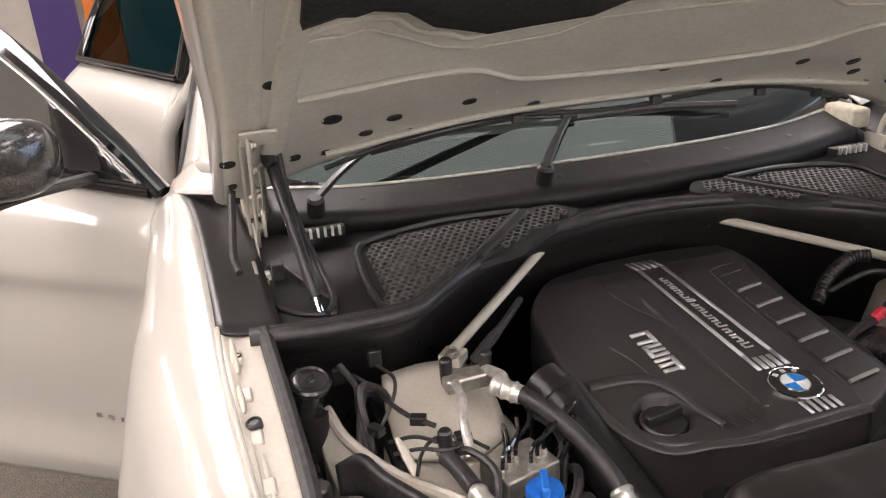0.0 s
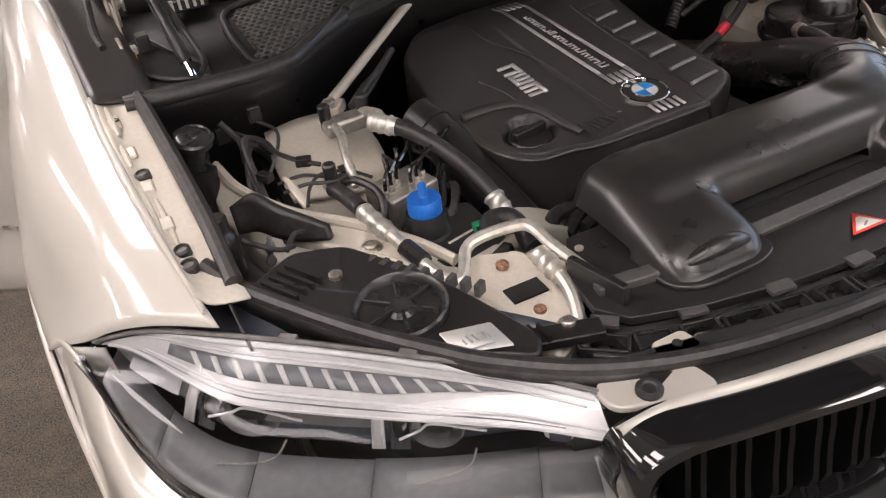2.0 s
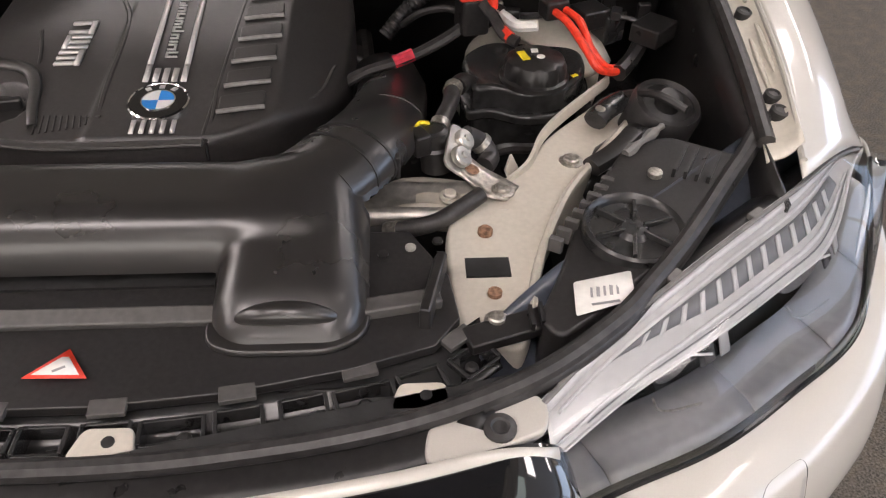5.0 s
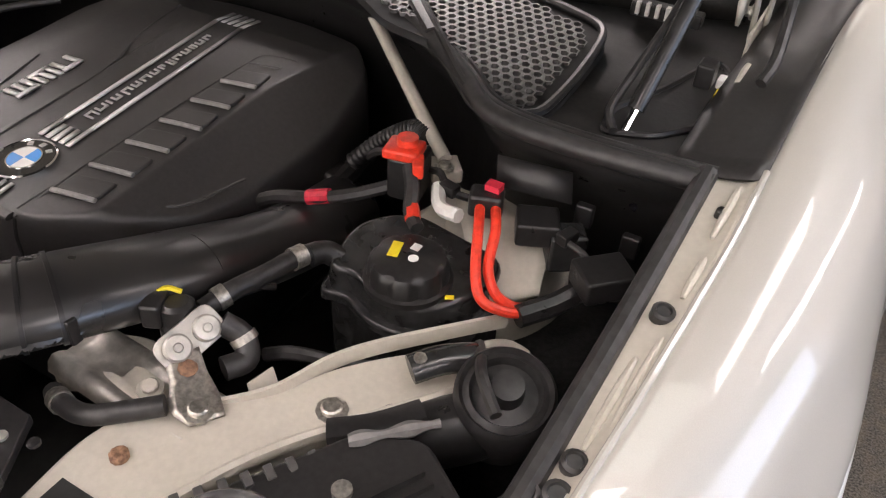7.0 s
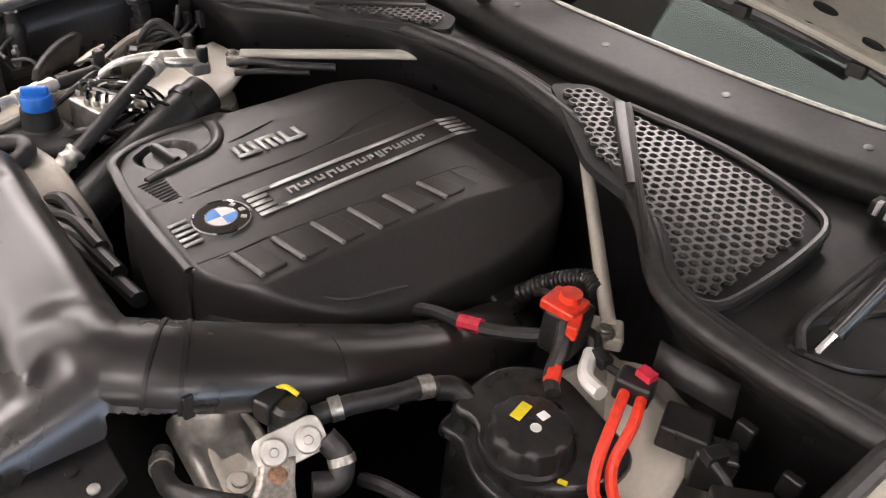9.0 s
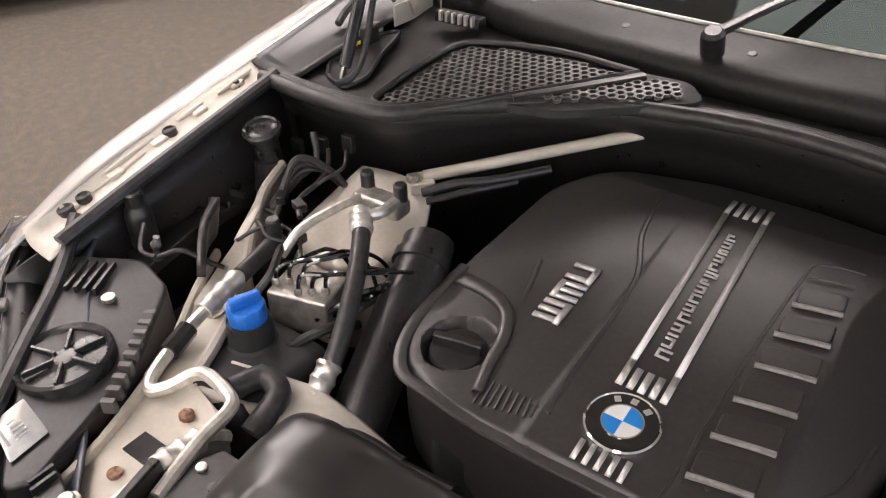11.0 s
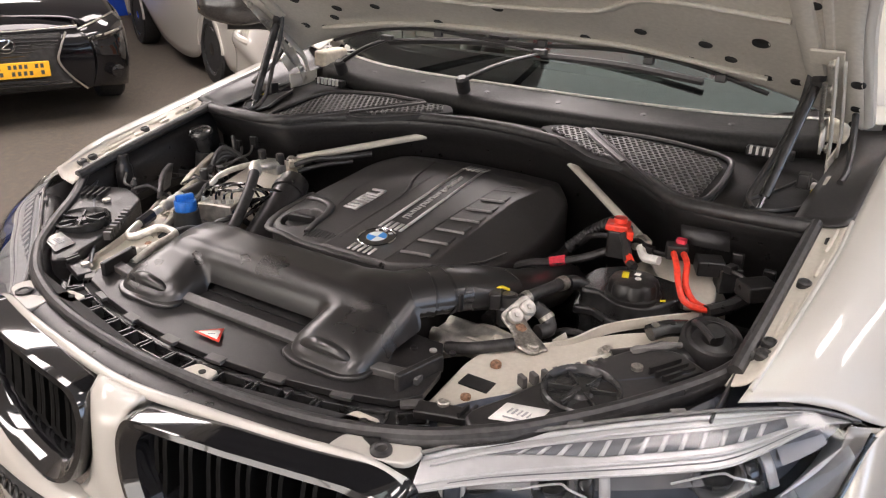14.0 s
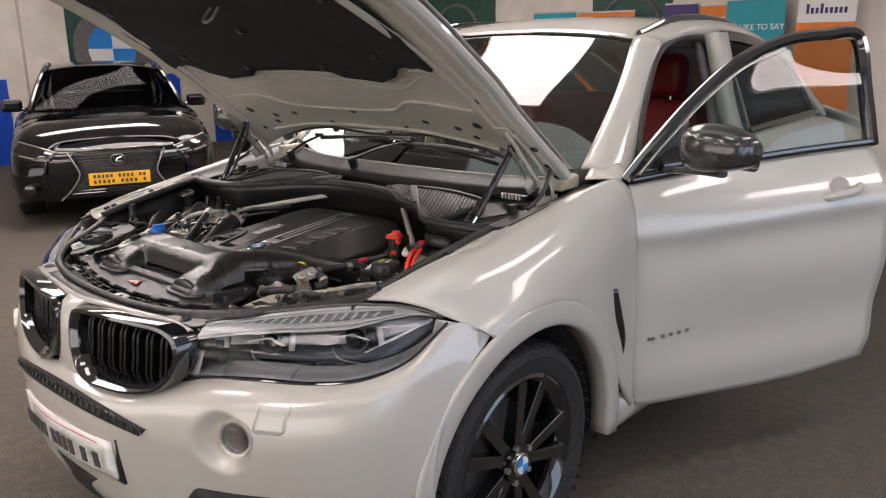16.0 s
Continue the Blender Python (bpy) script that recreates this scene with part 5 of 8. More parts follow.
# pillars, roof and the sides behind the front doors
for s in (1, -1):
    part("front_pillar", skin([[(0.752, 1.495, 1.165), (0.80, 1.5, 1.172), (0.86, 1.56, 1.155), (0.885, 1.6, 1.12)], [(0.70, 1.8, 1.395), (0.735, 1.8, 1.405), (0.775, 1.86, 1.4), (0.785, 1.88, 1.38)], [(0.605, 2.1, 1.595), (0.645, 2.1, 1.605), (0.69, 2.16, 1.59), (0.695, 2.18, 1.57)]], 20, 10, s), PAINT, suv, "pearl white windscreen pillar", solid=0.02, offset=-1)
    part("fender_corner", skin([[(0.80, 1.44, 1.14), (0.872, 1.47, 1.145), (0.9, 1.5, 1.14)], [(0.79, 1.5, 1.17), (0.85, 1.54, 1.165), (0.89, 1.575, 1.148)], [(0.79, 1.56, 1.19), (0.85, 1.58, 1.18), (0.888, 1.6, 1.14)]], 8, 8, s), PAINT, suv, "", solid=0.004)
    part("roof_side", skin([[(0.62, 2.1, 1.605), (0.66, 2.12, 1.61), (0.698, 2.16, 1.59), (0.69, 2.17, 1.56)], [(0.6, 2.5, 1.67), (0.645, 2.5, 1.67), (0.70, 2.52, 1.64), (0.69, 2.52, 1.60)], [(0.58, 3.1, 1.665), (0.63, 3.1, 1.66), (0.695, 3.1, 1.62), (0.685, 3.1, 1.57)], [(0.56, 3.7, 1.55), (0.61, 3.7, 1.54), (0.68, 3.7, 1.49), (0.68, 3.7, 1.43)], [(0.56, 4.4, 1.28), (0.62, 4.4, 1.26), (0.70, 4.4, 1.2), (0.75, 4.4, 1.1)]], 30, 10, s), PAINT, suv, "pearl white roof side", solid=0.03)
    part("roof_strip", tube(side([(0.615, 2.13, 1.618), (0.597, 2.5, 1.684), (0.577, 3.1, 1.678), (0.557, 3.7, 1.56)], s), 0.012, 8, 40), GLOSS, suv, "gloss black roof strip")
    part("door_seal", tube(side([(0.885, 1.62, 1.1), (0.79, 1.87, 1.375), (0.698, 2.18, 1.56), (0.69, 2.5, 1.6), (0.70, 2.6, 1.55), (0.78, 2.66, 1.2)], s), 0.013, 8, 50), RUBBER, suv, "black door seal")
    part("centre_pillar", skin([[(0.70, 2.56, 1.61), (0.70, 2.70, 1.61)], [(0.80, 2.60, 1.2), (0.80, 2.76, 1.2)], [(0.93, 2.60, 1.0), (0.93, 2.78, 1.0)], [(0.95, 2.58, 0.4), (0.95, 2.78, 0.4)]], 16, 4, s), PAINT, suv, "white centre pillar", solid=0.05)
    part("pillar_trim", skin([[(0.66, 2.54, 1.6), (0.66, 2.7, 1.6)], [(0.76, 2.56, 1.2), (0.76, 2.76, 1.2)], [(0.86, 2.56, 0.9), (0.86, 2.76, 0.9)]], 10, 4, s), TRIMGREY, suv, "grey inner pillar trim", solid=0.02)
    part("rear_quarter", skin([[(0.80, 3.58, 1.2), (0.955, 3.58, 1.1), (0.995, 3.58, 0.9), (0.99, 3.58, 0.6)], [(0.80, 3.7, 1.2), (0.96, 3.7, 1.1), (1.0, 3.7, 0.9), (1.0, 3.7, 0.8)], [(0.77, 4.3, 1.14), (0.95, 4.3, 1.06), (0.99, 4.3, 0.9), (0.985, 4.3, 0.6)], [(0.68, 4.8, 1.06), (0.86, 4.8, 1.0), (0.9, 4.8, 0.85), (0.9, 4.8, 0.5)]], 40, 16, s), PAINT, suv, "pearl white rear quarter", solid=0.02)
    part("rear_window", skin([[(0.688, 3.5, 1.47), (0.815, 3.5, 1.2)], [(0.685, 3.6, 1.45), (0.81, 3.6, 1.2)], [(0.72, 4.0, 1.28), (0.79, 4.0, 1.19)]], 16, 6, s), DARKGLASS, suv, "dark tinted rear side window", solid=0.0)
    part("window_trim", tube(side([(0.82, 3.5, 1.2), (0.815, 3.7, 1.2), (0.79, 4.05, 1.19)], s), 0.008, 6, 30), GLOSS, suv, "gloss black window trim")
roof = [[(-0.6, 2.1, 1.6), (-0.3, 2.13, 1.628), (0, 2.14, 1.635), (0.3, 2.13, 1.628), (0.6, 2.1, 1.6)], [(-0.59, 2.5, 1.672), (-0.3, 2.5, 1.695), (0, 2.5, 1.7), (0.3, 2.5, 1.695), (0.59, 2.5, 1.672)], [(-0.57, 3.1, 1.665), (-0.3, 3.1, 1.685), (0, 3.1, 1.69), (0.3, 3.1, 1.685), (0.57, 3.1, 1.665)], [(-0.55, 3.7, 1.55), (-0.3, 3.7, 1.565), (0, 3.7, 1.57), (0.3, 3.7, 1.565), (0.55, 3.7, 1.55)]]
part("roof", skin(roof, 30, 24), PAINT, suv, "pearl white roof", solid=0.02)
part("rear_screen", skin([[(-0.55, 3.7, 1.55), (0, 3.7, 1.57), (0.55, 3.7, 1.55)], [(-0.56, 4.15, 1.38), (0, 4.15, 1.395), (0.56, 4.15, 1.38)], [(-0.6, 4.55, 1.2), (0, 4.55, 1.21), (0.6, 4.55, 1.2)]], 10, 14), DARKGLASS, suv, "dark rear screen", solid=0.0)
part("tailgate", skin([[(-0.68, 4.55, 1.19), (0, 4.58, 1.2), (0.68, 4.55, 1.19)], [(-0.85, 4.8, 1.05), (0, 4.86, 1.06), (0.85, 4.8, 1.05)], [(-0.9, 4.83, 0.6), (0, 4.9, 0.6), (0.9, 4.83, 0.6)], [(-0.9, 4.78, 0.35), (0, 4.85, 0.35), (0.9, 4.78, 0.35)]], 16, 20), PAINT, suv, "pearl white tailgate", solid=0.02)
part("underbody", box(0, 2.7, 0.33, 1.7, 4.0, 0.1), DARK, suv)
part("cabin_floor", box(0, 2.8, 0.45, 1.6, 2.6, 0.1), TRIMGREY, suv)
part("dashboard", skin([[(-0.72, 1.5, 1.1), (0, 1.42, 1.11), (0.72, 1.5, 1.1)], [(-0.72, 1.75, 1.13), (0, 1.72, 1.14), (0.72, 1.75, 1.13)], [(-0.74, 1.95, 1.05), (0, 1.92, 1.06), (0.74, 1.95, 1.05)], [(-0.74, 1.93, 0.6), (0, 1.9, 0.6), (0.74, 1.93, 0.6)]], 14, 20), TRIMGREY, suv, "dark grey dashboard", solid=0.02)


def seat(x, y, parent):
    st = part("seat", box(x, y - 0.25, 0.62, 0.5, 0.5, 0.2), LEATHER, parent, "red leather front seat", bevel=0.05, segments=4)
    part("backrest", skin([[(x - 0.25, y, 0.68), (x - 0.2, y - 0.07, 0.68), (x, y - 0.04, 0.68), (x + 0.2, y - 0.07, 0.68), (x + 0.25, y, 0.68)], [(x - 0.27, y + 0.06, 0.95), (x - 0.22, y - 0.04, 0.95), (x, y + 0.02, 0.95), (x + 0.22, y - 0.04, 0.95), (x + 0.27, y + 0.06, 0.95)], [(x - 0.24, y + 0.12, 1.2), (x - 0.18, y + 0.04, 1.2), (x, y + 0.07, 1.2), (x + 0.18, y + 0.04, 1.2), (x + 0.24, y + 0.12, 1.2)], [(x - 0.15, y + 0.2, 1.3), (x - 0.1, y + 0.12, 1.315), (x, y + 0.13, 1.32), (x + 0.1, y + 0.12, 1.315), (x + 0.15, y + 0.2, 1.3)]], 20, 20), LEATHER, st, "red leather backrest", solid=0.12, offset=-1)
    part("headrest", box(x, y + 0.19, 1.43, 0.27, 0.13, 0.2), LEATHER, st, "red leather headrest", bevel=0.055, segments=5)
    for d in (-0.06, 0.06):
        part("post", tube([(x + d, y + 0.18, 1.27), (x + d, y + 0.19, 1.36)], 0.007, 8, 2), CHROME, st)


seat(0.39, 2.62, suv)
seat(-0.39, 2.62, suv)
part("rear_bench", box(0, 3.35, 0.95, 1.3, 0.25, 0.7, Matrix.Rotation(radians(-14), 4, "X")), LEATHER, suv, "red leather rear bench", bevel=0.06, segments=4)


# ---------------------------------------------------------------- front doors
def front_door(s, angle, hem):
    turn = Matrix.Translation((0.954 * s, 1.507, 0)) @ Matrix.Rotation(radians(-angle * s), 4, "Z")

    def put(rows):
        return [[tuple(turn @ Vector((n * s, u, z))) for n, u, z in r] for r in rows]

    def flip(rows):
        return rows if s > 0 else [list(reversed(r)) for r in rows]

    d = part("front_door", skin(flip(put([
        [(-0.075, 0.01, 1.12), (-0.012, -0.012, 1.06), (0.014, -0.012, 0.955), (0.006, -0.012, 0.9), (0.01, -0.012, 0.76), (0.006, -0.012, 0.55), (0.01, 0.0, 0.44 + hem / 2), (-0.002, 0.03, 0.335 + hem)],
        [(-0.066, 0.05, 1.125), (0.0, 0.04, 1.06), (0.03, 0.04, 0.955), (0.02, 0.04, 0.9), (0.026, 0.04, 0.76), (0.02, 0.04, 0.55), (0.026, 0.05, 0.43 + hem / 2), (0.01, 0.07, 0.33 + hem)],
        [(-0.075, 0.35, 1.15), (-0.01, 0.35, 1.075), (0.033, 0.35, 0.965), (0.02, 0.35, 0.905), (0.026, 0.35, 0.76), (0.012, 0.35, 0.56), (0.024, 0.35, 0.42 + hem / 2), (0.01, 0.36, 0.325 + hem)],
        [(-0.085, 0.75, 1.175), (-0.018, 0.75, 1.09), (0.03, 0.75, 0.985), (0.017, 0.75, 0.92), (0.026, 0.75, 0.76), (0.008, 0.75, 0.57), (0.02, 0.75, 0.42 + hem / 2), (0.008, 0.75, 0.325 + hem)],
        [(-0.09, 1.12, 1.19), (-0.024, 1.14, 1.1), (0.026, 1.15, 1.0), (0.013, 1.15, 0.935), (0.024, 1.15, 0.76), (0.01, 1.13, 0.58), (0.018, 1.12, 0.44 + hem / 2), (0.006, 1.1, 0.355 + hem)]])), 30, 40), PAINT, suv, "open front door in pearl white", solid=0.05, offset=-1)
    part("inner_panel", skin(flip(put([[(-0.1, 0.04, 1.1), (-0.13, 0.04, 0.8), (-0.1, 0.08, 0.42)], [(-0.12, 1.03, 1.15), (-0.14, 1.05, 0.8), (-0.1, 1.02, 0.42)]])), 10, 10), TRIMGREY, d, "dark inner door panel", solid=0.03, offset=1)
    frame = [(-0.07, 0.0, 1.125), (-0.10, 0.13, 1.235), (-0.145, 0.34, 1.39), (-0.19, 0.56, 1.515), (-0.225, 0.78, 1.58), (-0.24, 1.0, 1.6), (-0.24, 1.16, 1.595), (-0.17, 1.16, 1.38), (-0.1, 1.14, 1.185)]
    pts = [tuple(turn @ Vector((n * s, u, z))) for n, u, z in frame]
    part("window_frame", tube(pts, lambda f: 0.024 + 0.014 * f, 8, 60, flat=0.75), GLOSS, d, "gloss black window frame")
    part("frame_edge", tube([tuple(turn @ Vector((n * s, u, z))) for n, u, z in [(-0.055, 0.05, 1.15), (-0.085, 0.17, 1.245), (-0.13, 0.37, 1.385), (-0.175, 0.58, 1.495), (-0.21, 0.8, 1.55)]], 0.004, 6, 30), PIPE, d, "thin bright edge")
    part("belt_trim", tube([tuple(turn @ Vector((n * s, u, z))) for n, u, z in [(-0.055, 0.02, 1.13), (-0.065, 0.35, 1.16), (-0.075, 0.75, 1.185), (-0.08, 1.12, 1.2)]], 0.011, 8, 20, flat=1.4), GLOSS, d, "gloss black belt trim")
    glass = part("door_glass", skin(put([[(-0.07, 0.02, 1.13), (-0.08, 0.3, 1.15), (-0.09, 0.7, 1.18), (-0.1, 1.13, 1.19)], [(-0.105, 0.15, 1.24), (-0.125, 0.4, 1.3), (-0.135, 0.7, 1.35), (-0.15, 1.14, 1.38)], [(-0.16, 0.42, 1.43), (-0.19, 0.6, 1.52), (-0.21, 0.8, 1.565), (-0.235, 1.13, 1.585)]]), 14, 14), SIDEGLASS, d, "clear door glass")
    glass.visible_shadow = False
    part("mirror_sail", skin(flip(put([[(-0.055, 0.03, 1.14), (-0.06, 0.3, 1.16)], [(-0.08, 0.13, 1.23), (-0.085, 0.27, 1.25)], [(-0.11, 0.25, 1.315), (-0.11, 0.28, 1.32)]])), 8, 4), GLOSS, d, "gloss black mirror base", solid=0.02)
    # mirror
    c = turn @ Vector((0.165 * s, 0.17, 1.235))
    rows = []
    for k in range(13):
        f = k / 12
        u = math.sin(math.pi * (0.04 + 0.92 * f)) ** 0.32
        xx = -0.115 + 0.235 * f
        h, dep = 0.082 * u * (1.06 - 0.18 * f), 0.062 * u
        yo = 0.045 * f * f
        ring = []
        for i in range(20):
            a = 2 * math.pi * i / 20
            ca, sa = math.cos(a), math.sin(a)
            ring.append(tuple(turn @ Vector(((0.165 + xx) * s, 0.165 + yo + dep * 1.25 * math.copysign(abs(ca) ** 0.7, ca), 1.252 + h * (0.9 if sa < 0 else 1.0) * math.copysign(abs(sa) ** (0.4 if sa < 0 else 0.75), sa)))))
        rows.append(ring)
    bm = sheet(rows, closed=True)
    for rr in (0, -1):
        bm.verts.ensure_lookup_table()
        vs = [bm.verts[i + (0 if rr == 0 else 12 * 20)] for i in range(20)]
        bm.faces.new(vs)
    bmesh.ops.recalc_face_normals(bm, faces=bm.faces)
    part("mirror_shell", bm, CARBON, d, "glossy carbon-pattern mirror cap", sharp=60)
    part("mirror_foot", tube([tuple(turn @ Vector((n * s, u, z))) for n, u, z in [(-0.05, 0.16, 1.16), (0.02, 0.16, 1.168), (0.1, 0.17, 1.175), (0.2, 0.18, 1.178)]], 0.022, 8, 12, flat=0.6), PLASTIC, d, "black mirror foot")
    o = rounded([(-0.09, -0.06, 0), (0.1, -0.055, 0), (0.1, 0.05, 0), (-0.09, 0.06, 0)], 0.03)
    bm = bmesh.new()
    bm.faces.new([bm.verts.new(turn @ Vector(((0.165 + p.x) * s, 0.262, 1.24 + p.y))) for p in o])
    part("mirror_glass", bm, CHROME, d, "mirror glass")
    # handle
    part("handle", tube([tuple(turn @ Vector((n * s, u, z))) for n, u, z in [(0.0, 0.80, 1.015), (0.035, 0.85, 1.03), (0.04, 0.93, 1.04), (0.0, 1.0, 1.05)]], 0.014, 8, 20, flat=1.2), PAINT, d, "pearl white pull handle")
    part("handle_cup", disc(turn @ Vector((0.012 * s, 0.89, 1.045)), turn.to_3x3() @ Vector((s, 0, 0.2)), [(0.05, -0.01), (0.045, 0.002), (0.02, -0.006), (0, -0.008)], 24), PAINT, d)
    for k in range(5):
        part("badge_bar", box(0, 0, 0, 0.004, 0.03 if k == 0 else 0.016, 0.012, turn @ Matrix.Translation((0.026 * s, 0.075 + 0.034 * k + (0.014 if k else 0), 0.585 + 0.003 * k))), CHROME, d, "small chrome badge")
    return d


front_door(1, 28, 0.0)
front_door(-1, 57, 0.06)


def rear_door(s, angle):
    turn = Matrix.Translation((0.955 * s, 2.7, 0)) @ Matrix.Rotation(radians(-angle * s), 4, "Z")

    def put(rows):
        out = [[tuple(turn @ Vector((n * s, u, z))) for n, u, z in r] for r in rows]
        return out if s > 0 else [list(reversed(r)) for r in out]

    d = part("rear_door", skin(put([
        [(-0.10, 0.02, 1.185), (-0.02, 0.0, 1.09), (0.015, 0.0, 0.96), (0.028, 0.0, 0.78), (0.01, 0.0, 0.56), (0.015, 0.02, 0.42)],
        [(-0.105, 0.45, 1.2), (-0.02, 0.45, 1.1), (0.018, 0.45, 0.97), (0.032, 0.45, 0.78), (0.012, 0.45, 0.56), (0.015, 0.45, 0.42)],
        [(-0.12, 0.86, 1.21), (-0.02, 0.88, 1.12), (0.03, 0.88, 1.0), (0.045, 0.8, 0.82), (0.03, 0.68, 0.62), (0.02, 0.6, 0.45)]]), 24, 30), PAINT, suv, "open rear door in pearl white", solid=0.05, offset=-1)
    part("inner_panel", skin(put([[(-0.12, 0.03, 1.15), (-0.12, 0.03, 0.5)], [(-0.13, 0.84, 1.17), (-0.1, 0.62, 0.5)]]), 6, 6), TRIMGREY, d, "dark inner door panel", solid=0.03, offset=1)
    part("window_frame", tube([tuple(turn @ Vector((n * s, u, z))) for n, u, z in [(-0.1, 0.02, 1.19), (-0.17, 0.0, 1.4), (-0.24, -0.02, 1.585), (-0.25, 0.3, 1.585), (-0.26, 0.6, 1.53), (-0.25, 0.84, 1.44), (-0.13, 0.88, 1.22)]], 0.03, 8, 60, flat=0.75), GLOSS, d, "gloss black window frame")
    part("belt_trim", tube([tuple(turn @ Vector((n * s, u, z))) for n, u, z in [(-0.085, 0.02, 1.195), (-0.09, 0.45, 1.21), (-0.105, 0.86, 1.22)]], 0.011, 8, 20, flat=1.4), GLOSS, d, "gloss black belt trim")
    part("door_glass", skin(put([[(-0.1, 0.02, 1.2), (-0.105, 0.45, 1.21), (-0.12, 0.86, 1.22)], [(-0.17, 0.01, 1.4), (-0.18, 0.45, 1.4), (-0.2, 0.86, 1.36)], [(-0.235, -0.01, 1.57), (-0.245, 0.4, 1.57), (-0.24, 0.8, 1.45)]]), 8, 10), DARKGLASS, d, "dark tinted door glass")
    part("handle", tube([tuple(turn @ Vector((n * s, u, z))) for n, u, z in [(0.0, 0.6, 1.035), (0.035, 0.65, 1.045), (0.04, 0.73, 1.055), (0.0, 0.8, 1.06)]], 0.014, 8, 20, flat=1.2), PAINT, d, "pearl white pull handle")


rear_door(-1, 30)
rear_door(1, 3)

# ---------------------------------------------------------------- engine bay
# floor box added to block the view down; its near-black stands for shade
part("bay_floor", box(0, 0.76, 0.52, 1.3, 0.66, 0.04), DARK, suv, "near-black box closing the shaded bottom of the engine bay")
for s in (1, -1):
    part("inner_wing", skin([[(0.755, 0.42, 0.95), (0.74, 0.42, 0.8), (0.7, 0.42, 0.55)], [(0.765, 0.7, 1.0), (0.745, 0.7, 0.85), (0.7, 0.7, 0.55)], [(0.777, 0.96, 1.045), (0.75, 0.96, 0.9), (0.7, 0.96, 0.55)]], 10, 8, s), PLASTIC, suv, "black plastic inner wing", solid=0.004, offset=0)
# filler boxes below the cover, the shade of the depths in their colour
part("engine_block", box(0.0, 0.86, 0.72, 0.42, 0.5, 0.3), DARK, suv, "engine box, near-black for the shade under its cover", bevel=0.03)
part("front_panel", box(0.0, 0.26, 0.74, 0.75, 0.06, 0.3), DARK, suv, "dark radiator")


# engine cover
WELL = (-0.219, 0.70, 0.043)


def cover_base(x, y):
    z = 0.93 + (y - 0.688) * 0.094
    # the flank beside the pads breaks away along a crisp line
    edge = 0.158 + 0.03 * ease(0.95, 1.12, y) - 0.05 * ease(0.68, 0.60, y)
    z -= 0.66 * max(0.0, x - edge)
    # a shallow step left of the stripes, and a lower field behind it
    z -= 0.0045 * ease(-0.082, -0.09, x) * ease(1.1, 0.9, y)
    z -= 0.35 * max(0.0, -x - 0.2) ** 1.4
    # the nose falls towards the front lip, the tail towards the bulkhead
    z -= 0.9 * max(0.0, 0.618 - y)
    z -= 0.25 * max(0.0, y - 1.1)
    return z


def cover_top(x, y):
    r = math.hypot(x - WELL[0], y - WELL[1])
    return cover_base(x, y) - 0.022 * ease(WELL[2] + 0.004, WELL[2] - 0.004, r)


C_OUT = [(-0.20, 0.616), (-0.08, 0.602), (0.075, 0.606), (0.165, 0.655), (0.225, 0.74), (0.246, 0.85), (0.252, 1.0), (0.24, 1.12), (0.18, 1.175), (0.06, 1.195), (-0.08, 1.19), (-0.21, 1.14), (-0.29, 1.05), (-0.308, 0.85), (-0.296, 0.70), (-0.262, 0.645)]
o = rounded([(x, y, 0) for x, y in C_OUT], 0.035, 6)
ring_o = []
for p, q in zip(o, o[1:] + o[:1]):
    n = max(1, round((q - p).length / 0.006))
    ring_o += [p.lerp(q, i / n) for i in range(n)]
cx, cy = 0.0, 0.88
rows = []
for f, dz in [(k / 90, 0) for k in range(88)] + [(0.978, -0.0005), (0.986, -0.002), (0.993, -0.005), (0.998, -0.010), (1.0, -0.016), (1.0, -0.10), (0.985, -0.15)]:
    ring = []
    for p in ring_o:
        x, y = cx + (p.x - cx) * max(f, 0.005), cy + (p.y - cy) * max(f, 0.005)
        ring.append((x, y, cover_top(x, y) + dz))
    rows.append(ring)
bm = sheet(rows, closed=True)
bm.verts.ensure_lookup_table()
bm.faces.new([bm.verts[i] for i in range(len(ring_o))])
bmesh.ops.recalc_face_normals(bm, faces=bm.faces)
cover = part("engine_cover", bm, COVER, suv, "grained black plastic engine cover with silver lettering", sharp=50)


def on_cover(x, y, h=0.0):
    return Vector((x, y, cover_top(x, y) + h))


def decal(name, pts, mat, parent, h=0.0015, thick=0.0015, label=""):
    bm = bmesh.new()
    vs = [bm.verts.new(on_cover(x, y, h)) for x, y in pts]
    bm.faces.new(vs)
    bmesh.ops.recalc_face_normals(bm, faces=bm.faces)
    if bm.faces[:][0].normal.z < 0:
        bmesh.ops.reverse_faces(bm, faces=bm.faces)
    return part(name, bm, mat, parent, label, solid=thick, offset=1)


# direction of the silver stripes: from the roundel towards the rear
RX, RY = 0.0, 0.688
DX = -0.03


def stripe(u0, u1, w0, w1, mat=SILVER, name="stripe"):
    return decal(name, [(RX + w0 + DX * u0, RY + u0), (RX + w1 + DX * u0, RY + u0), (RX + w1 + DX * u1, RY + u1), (RX + w0 + DX * u1, RY + u1)], mat, cover)


for a, b in ((-0.03, -0.022), (0.022, 0.03)):
    stripe(0.06, 0.40, a, b)
for k in range(5):
    w = -0.03 + 0.013 * k
    stripe(0.046, 0.088 if k in (0, 4) else 0.078, w, w + 0.008)
    stripe(0.40, 0.445, w, w + 0.007)
    stripe(-0.067, -0.04, w + 0.002, w + 0.008)
